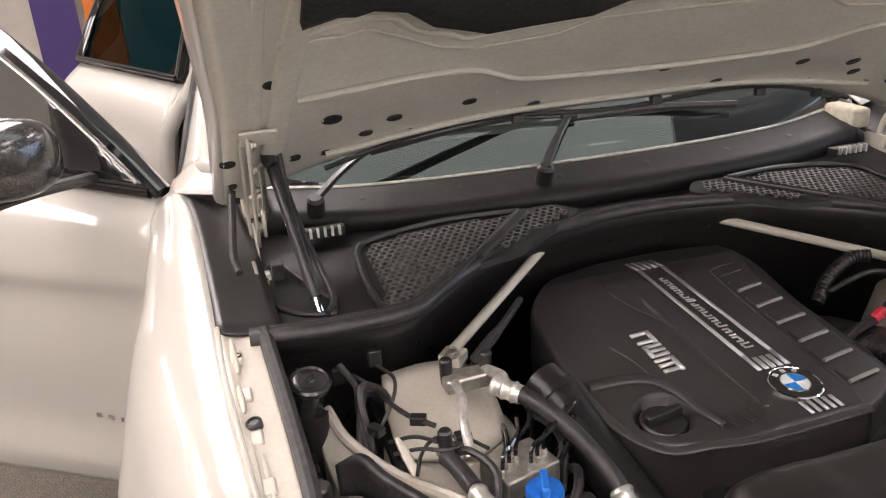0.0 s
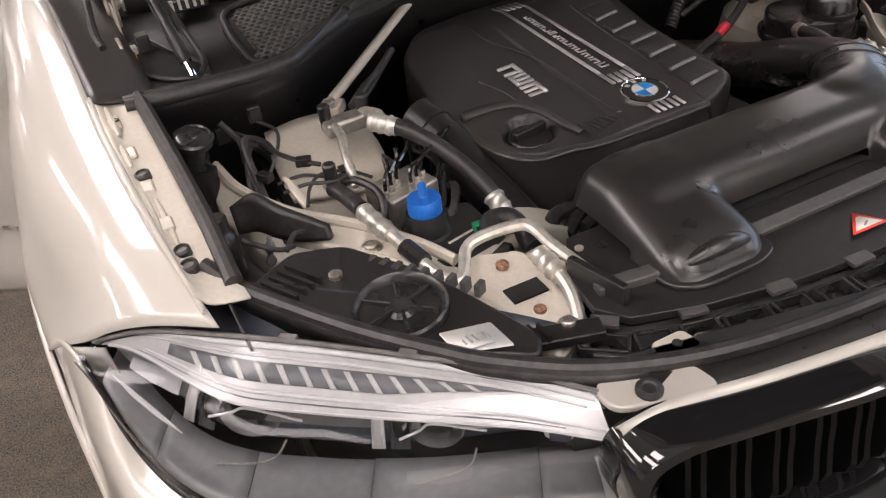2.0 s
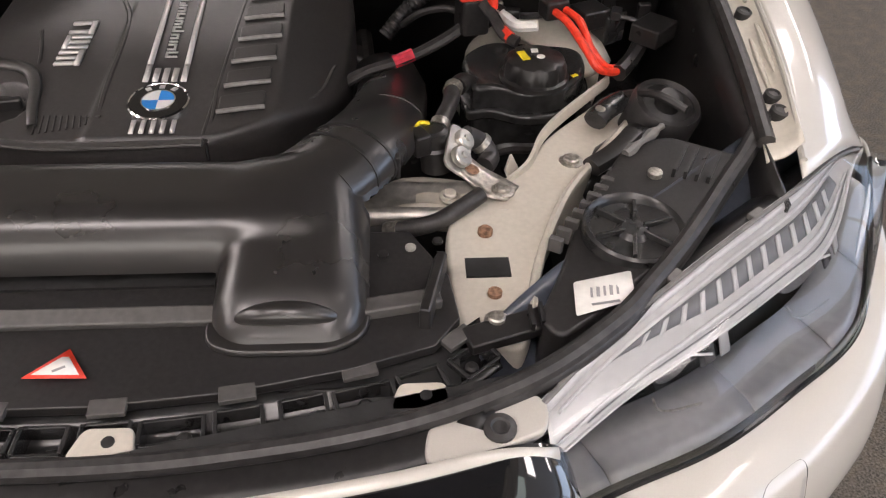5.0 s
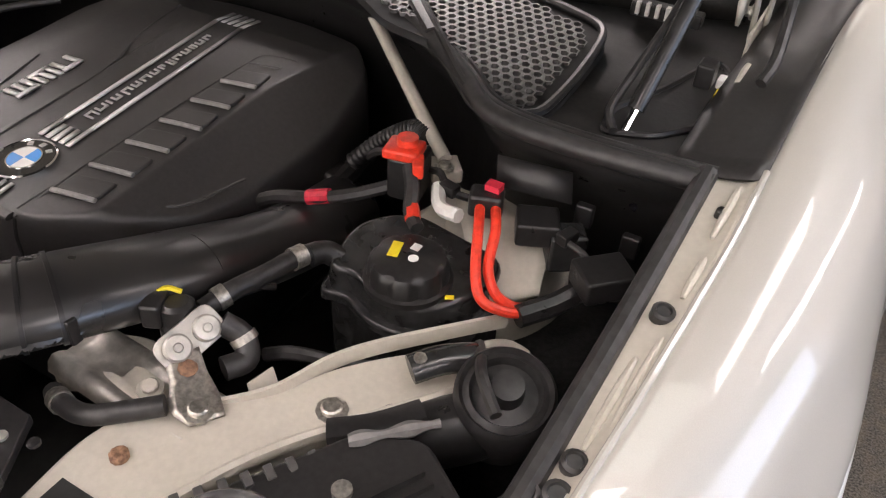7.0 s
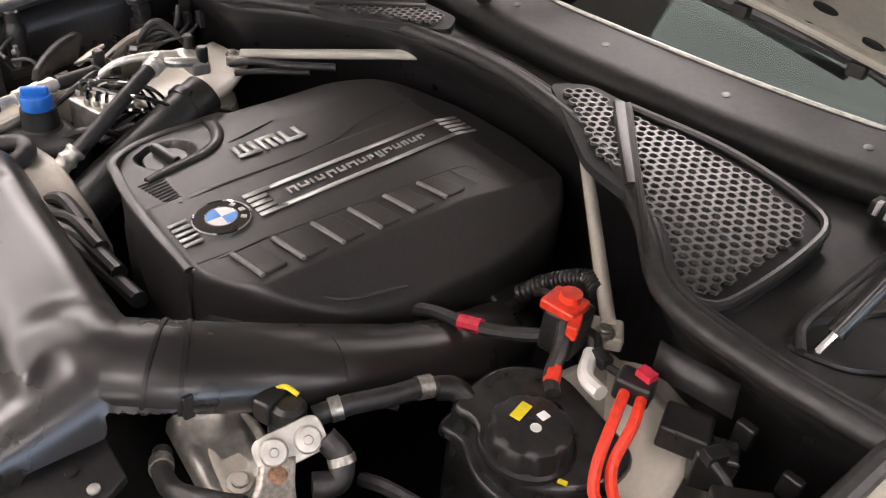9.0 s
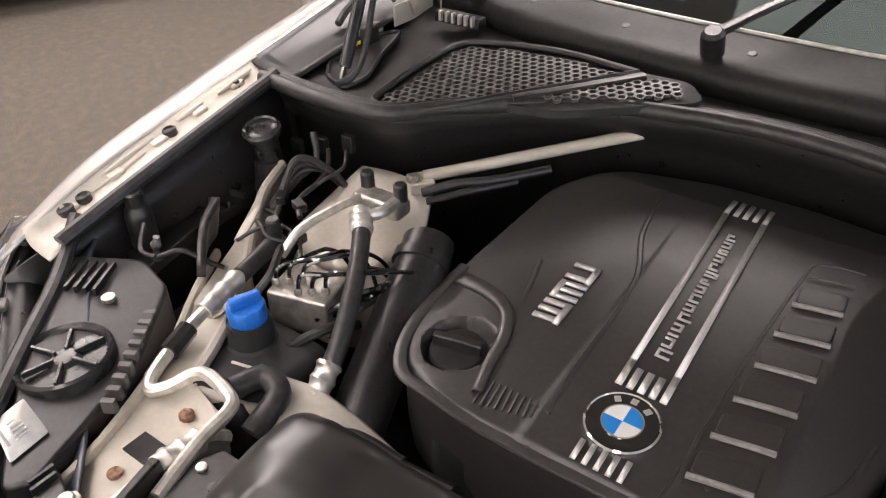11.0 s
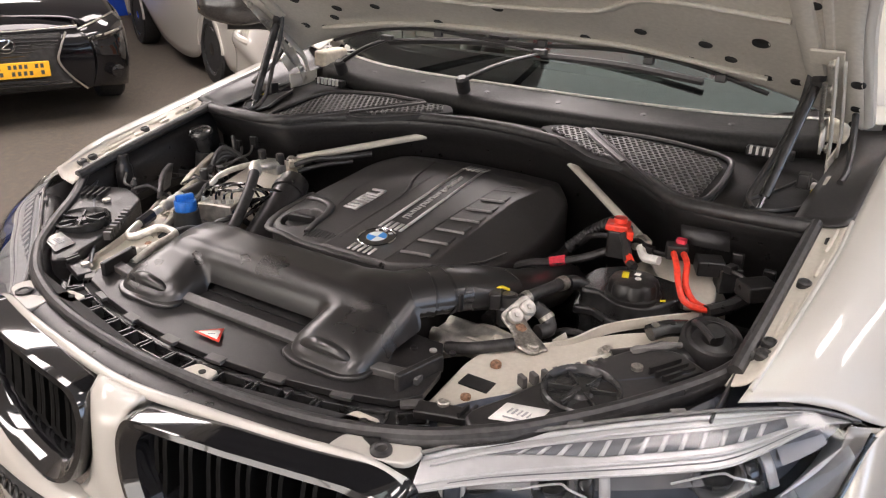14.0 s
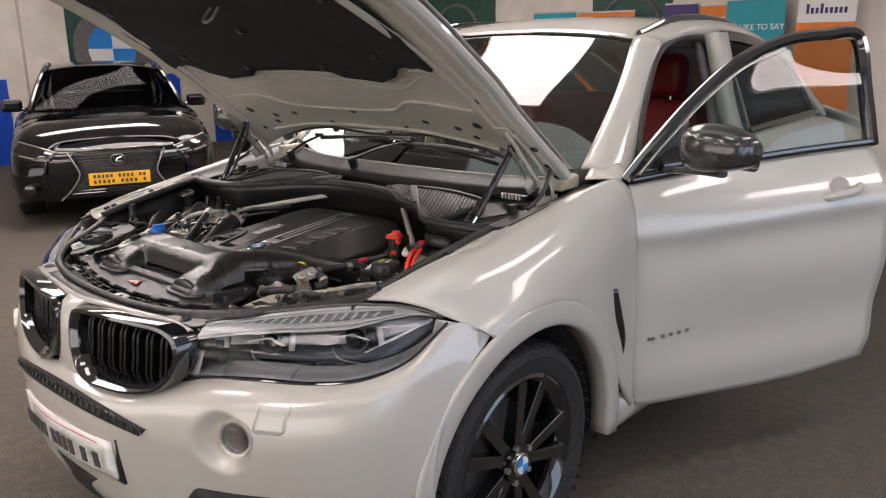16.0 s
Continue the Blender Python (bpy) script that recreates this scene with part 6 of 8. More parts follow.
# small silver letter shapes between the stripes
widths = [9, 10, 3, 8, 9, 8, 10, 8, 6, 6, 9, 8, 6, 8, 8]
u = 0.105
for k, wd in enumerate(widths):
    ln = wd * 0.0016
    tall = 0.017 if k in (0, 4, 9) else 0.0125
    base = -0.0085
    if wd > 4:
        stripe(u, u + 0.0032, base, base + tall, name="letter_bar")
        stripe(u + ln - 0.0032, u + ln, base, base + tall * (0.7 if k % 3 else 1), name="letter_bar")
        stripe(u, u + ln, base + (tall - 0.0035 if k % 2 else 0), base + (tall if k % 2 else 0.0035), name="letter_bar")
    else:
        stripe(u, u + 0.0032, base, base + tall, name="letter_bar")
    u += ln + 0.0045 + (0.0 if k not in (3, 8) else 0.002)
# raised logo blocks
for y0, y1, n in ((0.864, 0.896, 2), (0.824, 0.858, 3), (0.782, 0.818, 3)):
    for i in range(n):
        f0 = y0 + (y1 - y0 - 0.0075) * i / (n - 1)
        decal("logo_bar", [(-0.166, f0), (-0.130, f0 + 0.003), (-0.130, f0 + 0.0105), (-0.166, f0 + 0.0075)], SILVER, cover, 0.001, 0.003)
    a = -0.166 if n == 3 and y0 > 0.8 else -0.138
    decal("logo_bar", [(a, y0), (a + 0.008, y0), (a + 0.008, y1), (a, y1)], SILVER, cover, 0.0012, 0.003)
# roundel
c = on_cover(RX, RY, 0.001)
nrm = Vector((0, -0.094, 1))
part("roundel", disc(c, nrm, [(0.041, -0.004), (0.041, 0.003), (0.039, 0.0045), (0.0375, 0.003), (0, 0.003)], 40), CHROME, cover, "round emblem with blue and white quarters")
part("ring", disc(c, nrm, [(0.0375, 0.0025), (0.0375, 0.0036), (0.0225, 0.0036), (0.0225, 0.0025)], 40), GLOSS, cover, "black emblem ring")
part("ring_edge", disc(c, nrm, [(0.0228, 0.003), (0.0228, 0.0046), (0.0212, 0.0046), (0.0212, 0.003)], 40), CHROME, cover)
for k in range(4):
    bm = bmesh.new()
    q = nrm.to_track_quat("Z", "Y").to_matrix()
    pts = [(0, 0)] + [(0.0212 * math.cos(a), 0.0212 * math.sin(a)) for a in [math.pi / 2 * (k + i / 8) for i in range(9)]]
    bm.faces.new([bm.verts.new(c + q @ Vector((a, b, 0.0042))) for a, b in pts])
    part("emblem_quarter", bm, ROUNDEL_BLUE if k % 2 == 0 else ROUNDEL_WHITE, cover)
for k in range(3):
    a = radians(125 - 35 * k)
    q = nrm.to_track_quat("Z", "Y").to_matrix()
    part("emblem_mark", box(*(c + q @ Vector((0.03 * math.cos(a), 0.03 * math.sin(a), 0.0042))), 0.007, 0.008, 0.001, Matrix.Rotation(a - math.pi / 2, 4, "Z")), SILVER, cover)
# raised panel seams
for line, r in (
    ([(-0.07, 0.612), (-0.078, 0.72), (-0.085, 0.9), (-0.12, 1.0), (-0.13, 1.1)], 0.004),
    ([(0.072, 0.612), (0.075, 0.66), (0.072, 0.72)], 0.003),
    ([(-0.19, 0.70), (-0.19, 0.80), (-0.21, 0.88)], 0.003),
    ([(-0.07, 0.66), (-0.19, 0.69)], 0.003),
    ([(0.10, 0.66), (0.2, 0.74), (0.225, 0.84)], 0.003),
):
    part("seam", tube([on_cover(x, y, 0.0) for x, y in line], r, 6, 30, flat=0.6), COVER, cover)
# raised pads, each behind a bar whose pale colour is a painted highlight
for k in range(7):
    y = 0.663 + k * 0.058
    x = 0.08 + 0.0025 * k
    ln = 0.062 - 0.004 * max(0, k - 3)
    if k < 6:
        o = rounded([(x + 0.001, y + 0.003, 0), (x + ln, y + 0.014, 0), (x + ln - 0.002, y + 0.05, 0), (x - 0.001, y + 0.036, 0)], 0.007, 3)
        part("rib", slab([(p.x, p.y) for p in o], lambda a, b: cover_base(a, b) + 0.0045 - 0.05 * max(0.0, b - y - 0.02), 0.009), COVER, cover, "raised rounded pad", bevel=0.003, segments=3)
    a, b = on_cover(x - 0.001, y, 0.003), on_cover(x + ln, y + 0.011, 0.003)
    part("rib_edge", tube([a, a.lerp(b, 0.5) + Vector((0, 0, 0.0006)), b], 0.0038 if k < 6 else 0.0016, 8, 5, flat=0.8), PAD if k < 6 else COVER, cover, "cover bar, pale where a highlight is painted in")
part("pad_frame", tube([on_cover(x, y, 0.0) for x, y in [(0.068, 0.62), (0.07, 0.66), (0.09, 1.03), (0.11, 1.05), (0.15, 1.055)]], 0.0022, 6, 60, flat=0.6), COVER, cover, "fine moulded line beside the pads")
# oil filler cap down in its well, and the smooth lip round it
fc = Vector((WELL[0], WELL[1], cover_base(*WELL[:2]) - 0.022))
part("filler_cap", disc(fc, (0, -0.09, 1), [(0.036, -0.002), (0.036, 0.009), (0.033, 0.012), (0, 0.013)], 28), PLASTIC, cover, "black oil filler cap")
part("cap_grip", box(fc.x, fc.y, fc.z + 0.019, 0.066, 0.013, 0.018, Matrix.Rotation(0.2, 4, "Z")), PLASTIC, cover, bevel=0.004)
band = [(-0.288, 0.805), (-0.236, 0.793), (-0.196, 0.772), (-0.176, 0.735), (-0.167, 0.69), (-0.155, 0.645)]
line = spline([(x, y, 0) for x, y in band], 40)
rows = []
for i, p in enumerate(line):
    d = (line[min(39, i + 1)] - line[max(0, i - 1)]).normalized()
    n = Vector((-d.y, d.x, 0)) * 0.009 * (1 - 0.5 * i / 39)
    rows.append([Vector((q.x, q.y, cover_base(q.x, q.y) + h)) for q, h in ((p - n * 1.25, 0.0), (p - n, 0.0045), (p + n, 0.0045), (p + n * 1.25, 0.0))])
part("filler_band", sheet(rows), COVERLIP, cover, "smooth grey band round the filler", solid=0.002, offset=0)
part("cover_lip", tube([Vector((x, y, cover_base(x, y) + 0.001)) for x, y in [(-0.30, 0.83), (-0.299, 0.76), (-0.29, 0.70), (-0.272, 0.655), (-0.245, 0.626), (-0.2, 0.617), (-0.14, 0.612), (-0.06, 0.609), (0.068, 0.611)]], 0.0085, 10, 110, flat=0.5), COVERLIP, cover, "smooth raised lip along the front edge")
part("cover_seam", tube([on_cover(0.072, 0.612, -0.002), on_cover(0.073, 0.606, -0.02), on_cover(0.073, 0.606, -0.1)], 0.0022, 6, 8), DARK, cover, "dark panel joint")
# dark mouldings and hoses under the flank
for y0 in (0.8, 0.9, 1.0):
    part("flank_bracket", box(0.245, y0, 0.80, 0.03, 0.05, 0.09, Matrix.Rotation(0.3, 4, "Y")), PLASTIC, suv, "dark bracket on the engine", bevel=0.008)
part("flank_hose", tube([(0.25, 0.72, 0.80), (0.262, 0.82, 0.82), (0.268, 0.95, 0.825), (0.26, 1.08, 0.83)], 0.016, 10, 30), RUBBER, suv, "black hose along the engine")

# ---------------------------------------------------------------- intake duct (one moulded piece)
GX = [-0.31 + 0.003 * i for i in range(237)]
GY = [0.244 + 0.003 * i for i in range(182)]
px, py = np.meshgrid(np.array(GX), np.array(GY), indexing="ij")


def dome(x0, y0, hx, hy, corner, edge, base, height):
    """A rounded rectangular bulge: steep sides that roll over into a flat top."""
    qx, qy = np.abs(px - x0) - hx + corner, np.abs(py - y0) - hy + corner
    inside = -(np.hypot(np.maximum(qx, 0), np.maximum(qy, 0)) + np.minimum(np.maximum(qx, qy), 0) - corner)
    f = np.clip(inside / edge, 0, 1)
    roll = (1 - (1 - f) ** 2.4) ** (1 / 2.4)
    return np.where(inside > 0, base + height * roll, base + 4.0 * inside)


LEG_TOP = 0.02 + 0.06 * np.clip((py - 0.255) / 0.17, 0, 1) ** 0.75
field = [dome(s * 0.207, 0.385, 0.079, 0.122, 0.045, 0.06, 0.905, LEG_TOP) for s in (-1, 1)]
field.append(dome(0.0, 0.43, 0.25, 0.073, 0.03, 0.05, 0.92, 0.066 - 0.03 * px * px))
neck = np.full(px.shape, 0.5)
for a, b in zip(*(lambda p: (p, p[1:]))(spline([(0.17, 0.44, 0.932), (0.225, 0.465, 0.936), (0.27, 0.53, 0.934), (0.297, 0.63, 0.905), (0.304, 0.76, 0.858)], 40))):
    f = np.clip(((px - a.x) * (b.x - a.x) + (py - a.y) * (b.y - a.y)) / ((b.x - a.x) ** 2 + (b.y - a.y) ** 2), 0, 1)
    off = np.hypot(px - a.x - f * (b.x - a.x), py - a.y - f * (b.y - a.y)) / 0.059
    mid = a.z + f * (b.z - a.z)
    neck = np.maximum(neck, np.where(off < 1, mid + 0.057 * np.sqrt(np.maximum(0, 1 - off**2)), mid - 0.25 * (off - 1)))
field.append(neck)
blend = 0.006
top_z = blend * np.log(sum(np.exp((f - 0.9) / blend) for f in field)) + 0.9
low = np.where((py < 0.35) & (np.abs(np.abs(px) - 0.207) < 0.1), 0.903, np.where((px > 0.19) & (py > 0.43), 0.952, 0.925))
bm = bmesh.new()
vs = {}
for i in range(len(GX) - 1):
    for j in range(len(GY) - 1):
        quad = ((i, j), (i + 1, j), (i + 1, j + 1), (i, j + 1))
        if max(top_z[q] - low[q] for q in quad) < 0 or GY[j] > 0.53:
            continue
        for q in quad:
            if q not in vs:
                vs[q] = bm.verts.new((GX[q[0]], GY[q[1]], max(top_z[q], low[q] - 0.004)))
        bm.faces.new([vs[q] for q in quad])
duct = part("intake_duct", bm, DUCT, suv, "satin black moulded twin-scoop intake duct", sharp=180)
m = duct.modifiers.new("soften", "SMOOTH")
m.factor, m.iterations = 0.5, 5
part("duct_neck", tube([(0.225, 0.465, 0.957), (0.27, 0.53, 0.955), (0.297, 0.63, 0.925), (0.304, 0.76, 0.87)], lambda f: 0.0578 - 0.002 * f, 32, 40, flat=0.64), DUCT, duct, "round neck of the duct", sharp=80)
for s in (1, -1):
    o = rounded([(0.125 * s, 0.30, 0), (0.128 * s, 0.268, 0), (0.16 * s, 0.256, 0), (0.25 * s, 0.256, 0), (0.284 * s, 0.275, 0), (0.292 * s, 0.33, 0), (0.2 * s, 0.36, 0)], 0.025)
    part("duct_flange", slab([(p.x, p.y) for p in o], lambda x, y: 0.913 + 0.05 * (y - 0.23), 0.008), DUCT, duct, "rounded rim under the scoop mouth", bevel=0.003, segments=3)
    rows = []
    for k in range(25):
        f = -1 + k / 12
        w = max(0.0, 1 - f * f) ** 0.5
        rows.append([Vector((0.207 * s + 0.052 * f, 0.282 + 0.012 * math.cos(a) * w + 0.004 * f * f, 0.941 + 0.012 * math.sin(a) * w - 0.012 * f * f)) for a in [2 * math.pi * i / 12 for i in range(12)]])
    part("scoop_bead", sheet(rows, closed=True), DUCT, duct, "oval swelling on the scoop mouth", sharp=80)
part("duct_hose", tube([(0.3, 0.66, 0.908), (0.306, 0.76, 0.868), (0.31, 0.87, 0.837), (0.30, 0.96, 0.815)], 0.056, 24, 24, flat=0.75), DUCT, suv, "black rubber intake hose")
for c0, c1 in (((0.248, 0.495, 0.9575), (0.2505, 0.4985, 0.957)), ((0.264, 0.519, 0.956), (0.2665, 0.5235, 0.9555))):
    part("duct_seam", tube([c0, c1], 0.0592, 32, 2, flat=0.66), PLASTIC, suv, "thin moulded joint round the duct")
part("seam_tab", box(0.318, 0.50, 0.955, 0.006, 0.012, 0.03), PLASTIC, suv, "small upright tab", bevel=0.002)
part("hose_ring", tube([(0.308, 0.87, 0.832), (0.308, 0.885, 0.828)], 0.06, 24, 2, flat=0.78), PLASTIC, suv)

# radiator shroud with its notched front edge, sticker, clips
R_OUT = [(-0.378, 0.30), (-0.37, 0.36), (-0.33, 0.43), (0.33, 0.43), (0.37, 0.36), (0.378, 0.30), (0.351, 0.265), (0.267, 0.239), (0.155, 0.217), (0.04, 0.206), (-0.04, 0.206), (-0.155, 0.217), (-0.267, 0.239), (-0.351, 0.265)]
part_shroud = part("radiator_shroud", slab(R_OUT, lambda x, y: 0.905 + 0.05 * (y - 0.23), 0.012), GREYPLASTIC, suv, "matt dark grey plastic radiator shroud", bevel=0.002)
for s in (1, -1):
    part("shroud_step", box(0.31 * s, 0.315, 0.914, 0.10, 0.022, 0.014, Matrix.Rotation(radians(10 * s), 4, "Z")), RIDGE, part_shroud, bevel=0.003)
    part("shroud_fin", box(0.352 * s, 0.33, 0.92, 0.012, 0.09, 0.03, Matrix.Rotation(radians(-14 * s), 4, "Z")), PLASTIC, part_shroud, bevel=0.003)
    for k in range(3):
        part("shroud_rivet", disc((0.36 * s - 0.03 * s * k, 0.41 - 0.01 * k, 0.915), (0, 0, 1), [(0.006, 0), (0.006, 0.003), (0, 0.004)], 10), PIPE if k == 1 else PLASTIC, part_shroud)
part("shroud_step", box(0.0, 0.306, 0.915, 0.27, 0.02, 0.014, Matrix.Rotation(radians(22), 4, "X")), RIDGE, part_shroud, "lighter grey ridge", bevel=0.003)
part("slot", box(0.0, 0.375, 0.9125, 0.25, 0.05, 0.004), DARK, part_shroud)
tri = [(-0.033, 0.2365), (0.0265, 0.2345), (0.002, 0.2695)]
bm = bmesh.new()
bm.faces.new([bm.verts.new((x, y, 0.909 + 0.05 * (y - 0.23) + 0.0035 - 0.003)) for x, y in tri])
sticker = part("warning_sticker", bm, RED, suv, "red and white triangular warning sticker", solid=0.001, offset=1)
cxt, cyt = sum(p[0] for p in tri) / 3, sum(p[1] for p in tri) / 3
bm = bmesh.new()
bm.faces.new([bm.verts.new((cxt + (x - cxt) * 0.74, cyt + (y - cyt) * 0.74, 0.9115)) for x, y in tri])
part("sticker_face", bm, PAPER, sticker, solid=0.0005, offset=1)
part("sticker_mark", box(-0.0015, 0.245, 0.9122, 0.012, 0.0028, 0.0004, Matrix.Rotation(0.5, 4, "Z")), GREYINK, sticker)

EDGE = [(-0.40, 0.298), (-0.351, 0.262), (-0.267, 0.236), (-0.155, 0.214), (-0.04, 0.203), (0.04, 0.203), (0.155, 0.214), (0.267, 0.236), (0.351, 0.262), (0.40, 0.298)]
carrier = part("lock_carrier", sheet([[Vector((p.x, p.y + 0.02, 0.888)), Vector((p.x, p.y - 0.004, 0.885)), Vector((p.x, p.y - 0.01, 0.872)), Vector((p.x * 1.02, p.y - 0.036, 0.872)), Vector((p.x * 1.03, p.y - 0.042, 0.892)), Vector((p.x * 1.04, p.y - 0.052, 0.895))] for p in spline([(x, y, 0) for x, y in EDGE], 61)]), SEMI, suv, "black front carrier with ribbed pockets", solid=0.004, offset=0)
line = spline([(x, y, 0) for x, y in EDGE], 200)
for k in range(15):
    p = line[8 + round(k * 13)]
    q = line[9 + round(k * 13)]
    ang = math.atan2(q.y - p.y, q.x - p.x)
    nx, ny = -math.sin(ang), math.cos(ang)
    if k % 2 == 0:
        part("shroud_clip", box(p.x, p.y + 0.002, 0.902, 0.034, 0.018, 0.006, Matrix.Rotation(ang, 4, "Z")), RIDGE, part_shroud, "grey clip tongue", bevel=0.001)
    # a shallow framed pocket, its rim standing proud
    w, h = (0.042, 0.030) if k % 3 else (0.056, 0.026)
    bm = bmesh.new()
    for e in (-1, 1):
        box(p.x - nx * 0.024 + e * w / 2 * math.cos(ang), p.y - ny * 0.024 + e * w / 2 * math.sin(ang), 0.886, 0.0045, h, 0.022, Matrix.Rotation(ang, 4, "Z"), bm)
        box(p.x - nx * (0.024 + e * h / 2), p.y - ny * (0.024 + e * h / 2), 0.886, w, 0.004, 0.018, Matrix.Rotation(ang, 4, "Z"), bm)
    part("pocket_frame", bm, SEMI, carrier, "raised black pocket frame", bevel=0.0012)
    if k % 3 != 1:
        part("pocket_screw", disc((p.x - nx * 0.022 + 0.008 * (k % 2), p.y - ny * 0.022, 0.876), (0, 0, 1), [(0.007, 0), (0.007, 0.004), (0.004, 0.006), (0, 0.006)], 10), RUBBER, carrier)
for x, y in ((-0.335, 0.208), (0.055, 0.168), (0.335, 0.208)):
    part("latch_plate", slab([(p.x, p.y) for p in rounded([(x - 0.03, y - 0.014, 0), (x + 0.03, y - 0.014, 0), (x + 0.024, y + 0.018, 0), (x - 0.02, y + 0.018, 0)], 0.008)], 0.9, 0.008), METAL_WHITE, carrier, "white metal latch plate", bevel=0.002)
    part("latch_hole", disc((x + 0.005, y + 0.002, 0.9), (0, 0, 1), [(0.006, 0), (0.006, 0.0015), (0, 0.0015)], 10), DARK, carrier)
SEAL = [(0.769, 0.56, 0.979), (0.741, 0.522, 0.958), (0.698, 0.47, 0.943), (0.636, 0.39, 0.933), (0.575, 0.32, 0.928), (0.53, 0.275, 0.924), (0.437, 0.214, 0.915), (0.31, 0.172, 0.9055), (0.146, 0.148, 0.902), (0, 0.142, 0.902)]
SEAL = [(-x, y, z) for x, y, z in SEAL] + list(reversed(SEAL[:-1]))
part("front_seal", tube(SEAL, 0.0108, 10, 110), RUBBER, suv, "black rubber bonnet seal")
for s in (1, -1):
    run = [p for p in spline(SEAL, 121) if p.x * s > 0.38]
    part("seal_skirt", sheet([[p + Vector((0.003 * s, -0.006, 0.004)), p + Vector((0.006 * s, -0.011, -0.005)), p + Vector((0.005 * s, -0.009, -0.016)), p + Vector((0.002 * s, -0.005, -0.03))] for p in run]), RUBBER, suv, "black rubber skirt of the seal", solid=0.002, offset=0)
part("seal_flange", sheet([[p + Vector((0, 0.012, -0.008)), p + Vector((0, -0.012, -0.006)), p + Vector((0, -0.03, -0.008)), p + Vector((0, -0.05, -0.016))] for p in spline(SEAL, 81) if abs(p.x) < 0.42]), PLASTIC, suv, "black seal flange", solid=0.004, offset=0)

# ---------------------------------------------------------------- either side of the bay
for s in (1, -1):
    # back of the headlamp with its round cover
    lb = part("lamp_housing", slab([(p.x, p.y) for p in rounded([(x * s, y, 0) for x, y in ((0.745, 0.52), (0.69, 0.45), (0.62, 0.375), (0.53, 0.30), (0.475, 0.262), (0.455, 0.29), *(((0.49, 0.36), (0.53, 0.46), (0.6, 0.56)) if s > 0 else ((0.479, 0.365), (0.517, 0.465), (0.59, 0.565))), (0.66, 0.58))], 0.015)], lambda x, y: 0.916 + 0.1 * max(0, abs(x) - 0.5) + 0.03 * (y - 0.3), 0.12), GREYPLASTIC, suv, "dusty black plastic headlamp housing", bevel=0.006)
    part("lamp_cover", disc((0.578 * s, 0.406, 0.928), (0.03 * s, -0.05, 1), [(0.058, -0.01), (0.058, 0.008), (0.055, 0.011), (0.051, 0.008), (0.048, 0.0), (0.02, 0.001), (0.014, 0.006), (0, 0.007)], 40), SEMI, lb, "round black lamp cover with radial ribs")
    for k in range(6):
        a = k * math.pi / 3 + 0.3
        part("cover_rib", box(0.578 * s + 0.03 * math.cos(a), 0.406 + 0.03 * math.sin(a), 0.933, 0.036, 0.0045, 0.008, Matrix.Rotation(a, 4, "Z")), SEMI, lb, bevel=0.001)
    for k in range(6):
        part("housing_rib", box((0.66 + 0.012 * k) * s, 0.52 - 0.006 * k, 0.942, 0.004, 0.06, 0.012, Matrix.Rotation(radians(-30 * s), 4, "Z")), PLASTIC, lb)
    part("housing_clip", disc((0.625 * s, 0.5, 0.935), (0, 0, 1), [(0.009, 0), (0.009, 0.006), (0, 0.007)], 12), STEEL, lb)
    o = rounded([(0.498 * s, 0.334, 0), (0.56 * s, 0.343, 0), (0.556 * s, 0.303, 0), (0.493 * s, 0.287, 0)], 0.003, 2)
    bm = bmesh.new()
    vs = [bm.verts.new((p.x, p.y, 0.9205 + 0.1 * max(0, abs(p.x) - 0.5) + 0.03 * (p.y - 0.3))) for p in o]
    bm.faces.new(vs if s < 0 else list(reversed(vs)))
    lab = part("part_label", bm, PAPER, suv, "white paper part label with grey bars", solid=0.0006, offset=0)
    for k in range(5):
        part("label_bar", box((0.513 + 0.007 * k) * s, 0.3145 + 0.001 * k, 0.9255, 0.0025 + 0.001 * (k % 2), 0.014, 0.0004, Matrix.Rotation(radians(-9 * s), 4, "Z")), GREYINK, lab)
    part("label_bar", box(0.525 * s, 0.3, 0.9252, 0.03, 0.003, 0.0004, Matrix.Rotation(radians(9 * s), 4, "Z")), GREYINK, lab)
    # front bracket with bolt
    fb = part("carrier_bracket", box(0.435 * s, 0.292, 0.9, 0.11, 0.03, 0.014, Matrix.Rotation(radians(18 * s), 4, "Z")), PLASTIC, suv, "black ribbed bracket with a steel bolt", bevel=0.003)
    for k in range(6):
        part("bracket_rib", box((0.45 + 0.011 * k) * s, 0.296 + 0.004 * k, 0.91, 0.004, 0.028, 0.01), PLASTIC, fb)
    bolt((0.415 * s, 0.298, 0.905), (0, 0, 1), 0.009, fb, STEEL)
    # white upper rail and front box
    foot = [(0.375, 0.30), (0.37, 0.44), (0.385, 0.5), (0.43, 0.53)]
    tail = [(0.585, 0.60), (0.525, 0.515), (0.485, 0.43), (0.462, 0.36), (0.455, 0.30), (0.44, 0.275)]
    if s < 0:
        foot = [(0.375, 0.30), (0.37, 0.44), (0.38, 0.472), (0.458, 0.487)]
    rail_o = foot + ([(0.485, 0.575), (0.512, 0.635), (0.54, 0.675), (0.60, 0.745), (0.638, 0.795), (0.68, 0.79), (0.65, 0.70)] + tail if s > 0 else [(0.485, 0.55), (0.54, 0.64), (0.618, 0.73), (0.672, 0.807), (0.69, 0.875), (0.715, 0.875), (0.705, 0.79), (0.67, 0.71), (0.648, 0.661), (0.598, 0.572), (0.545, 0.514), (0.508, 0.455), (0.477, 0.383), (0.455, 0.30), (0.44, 0.275)])

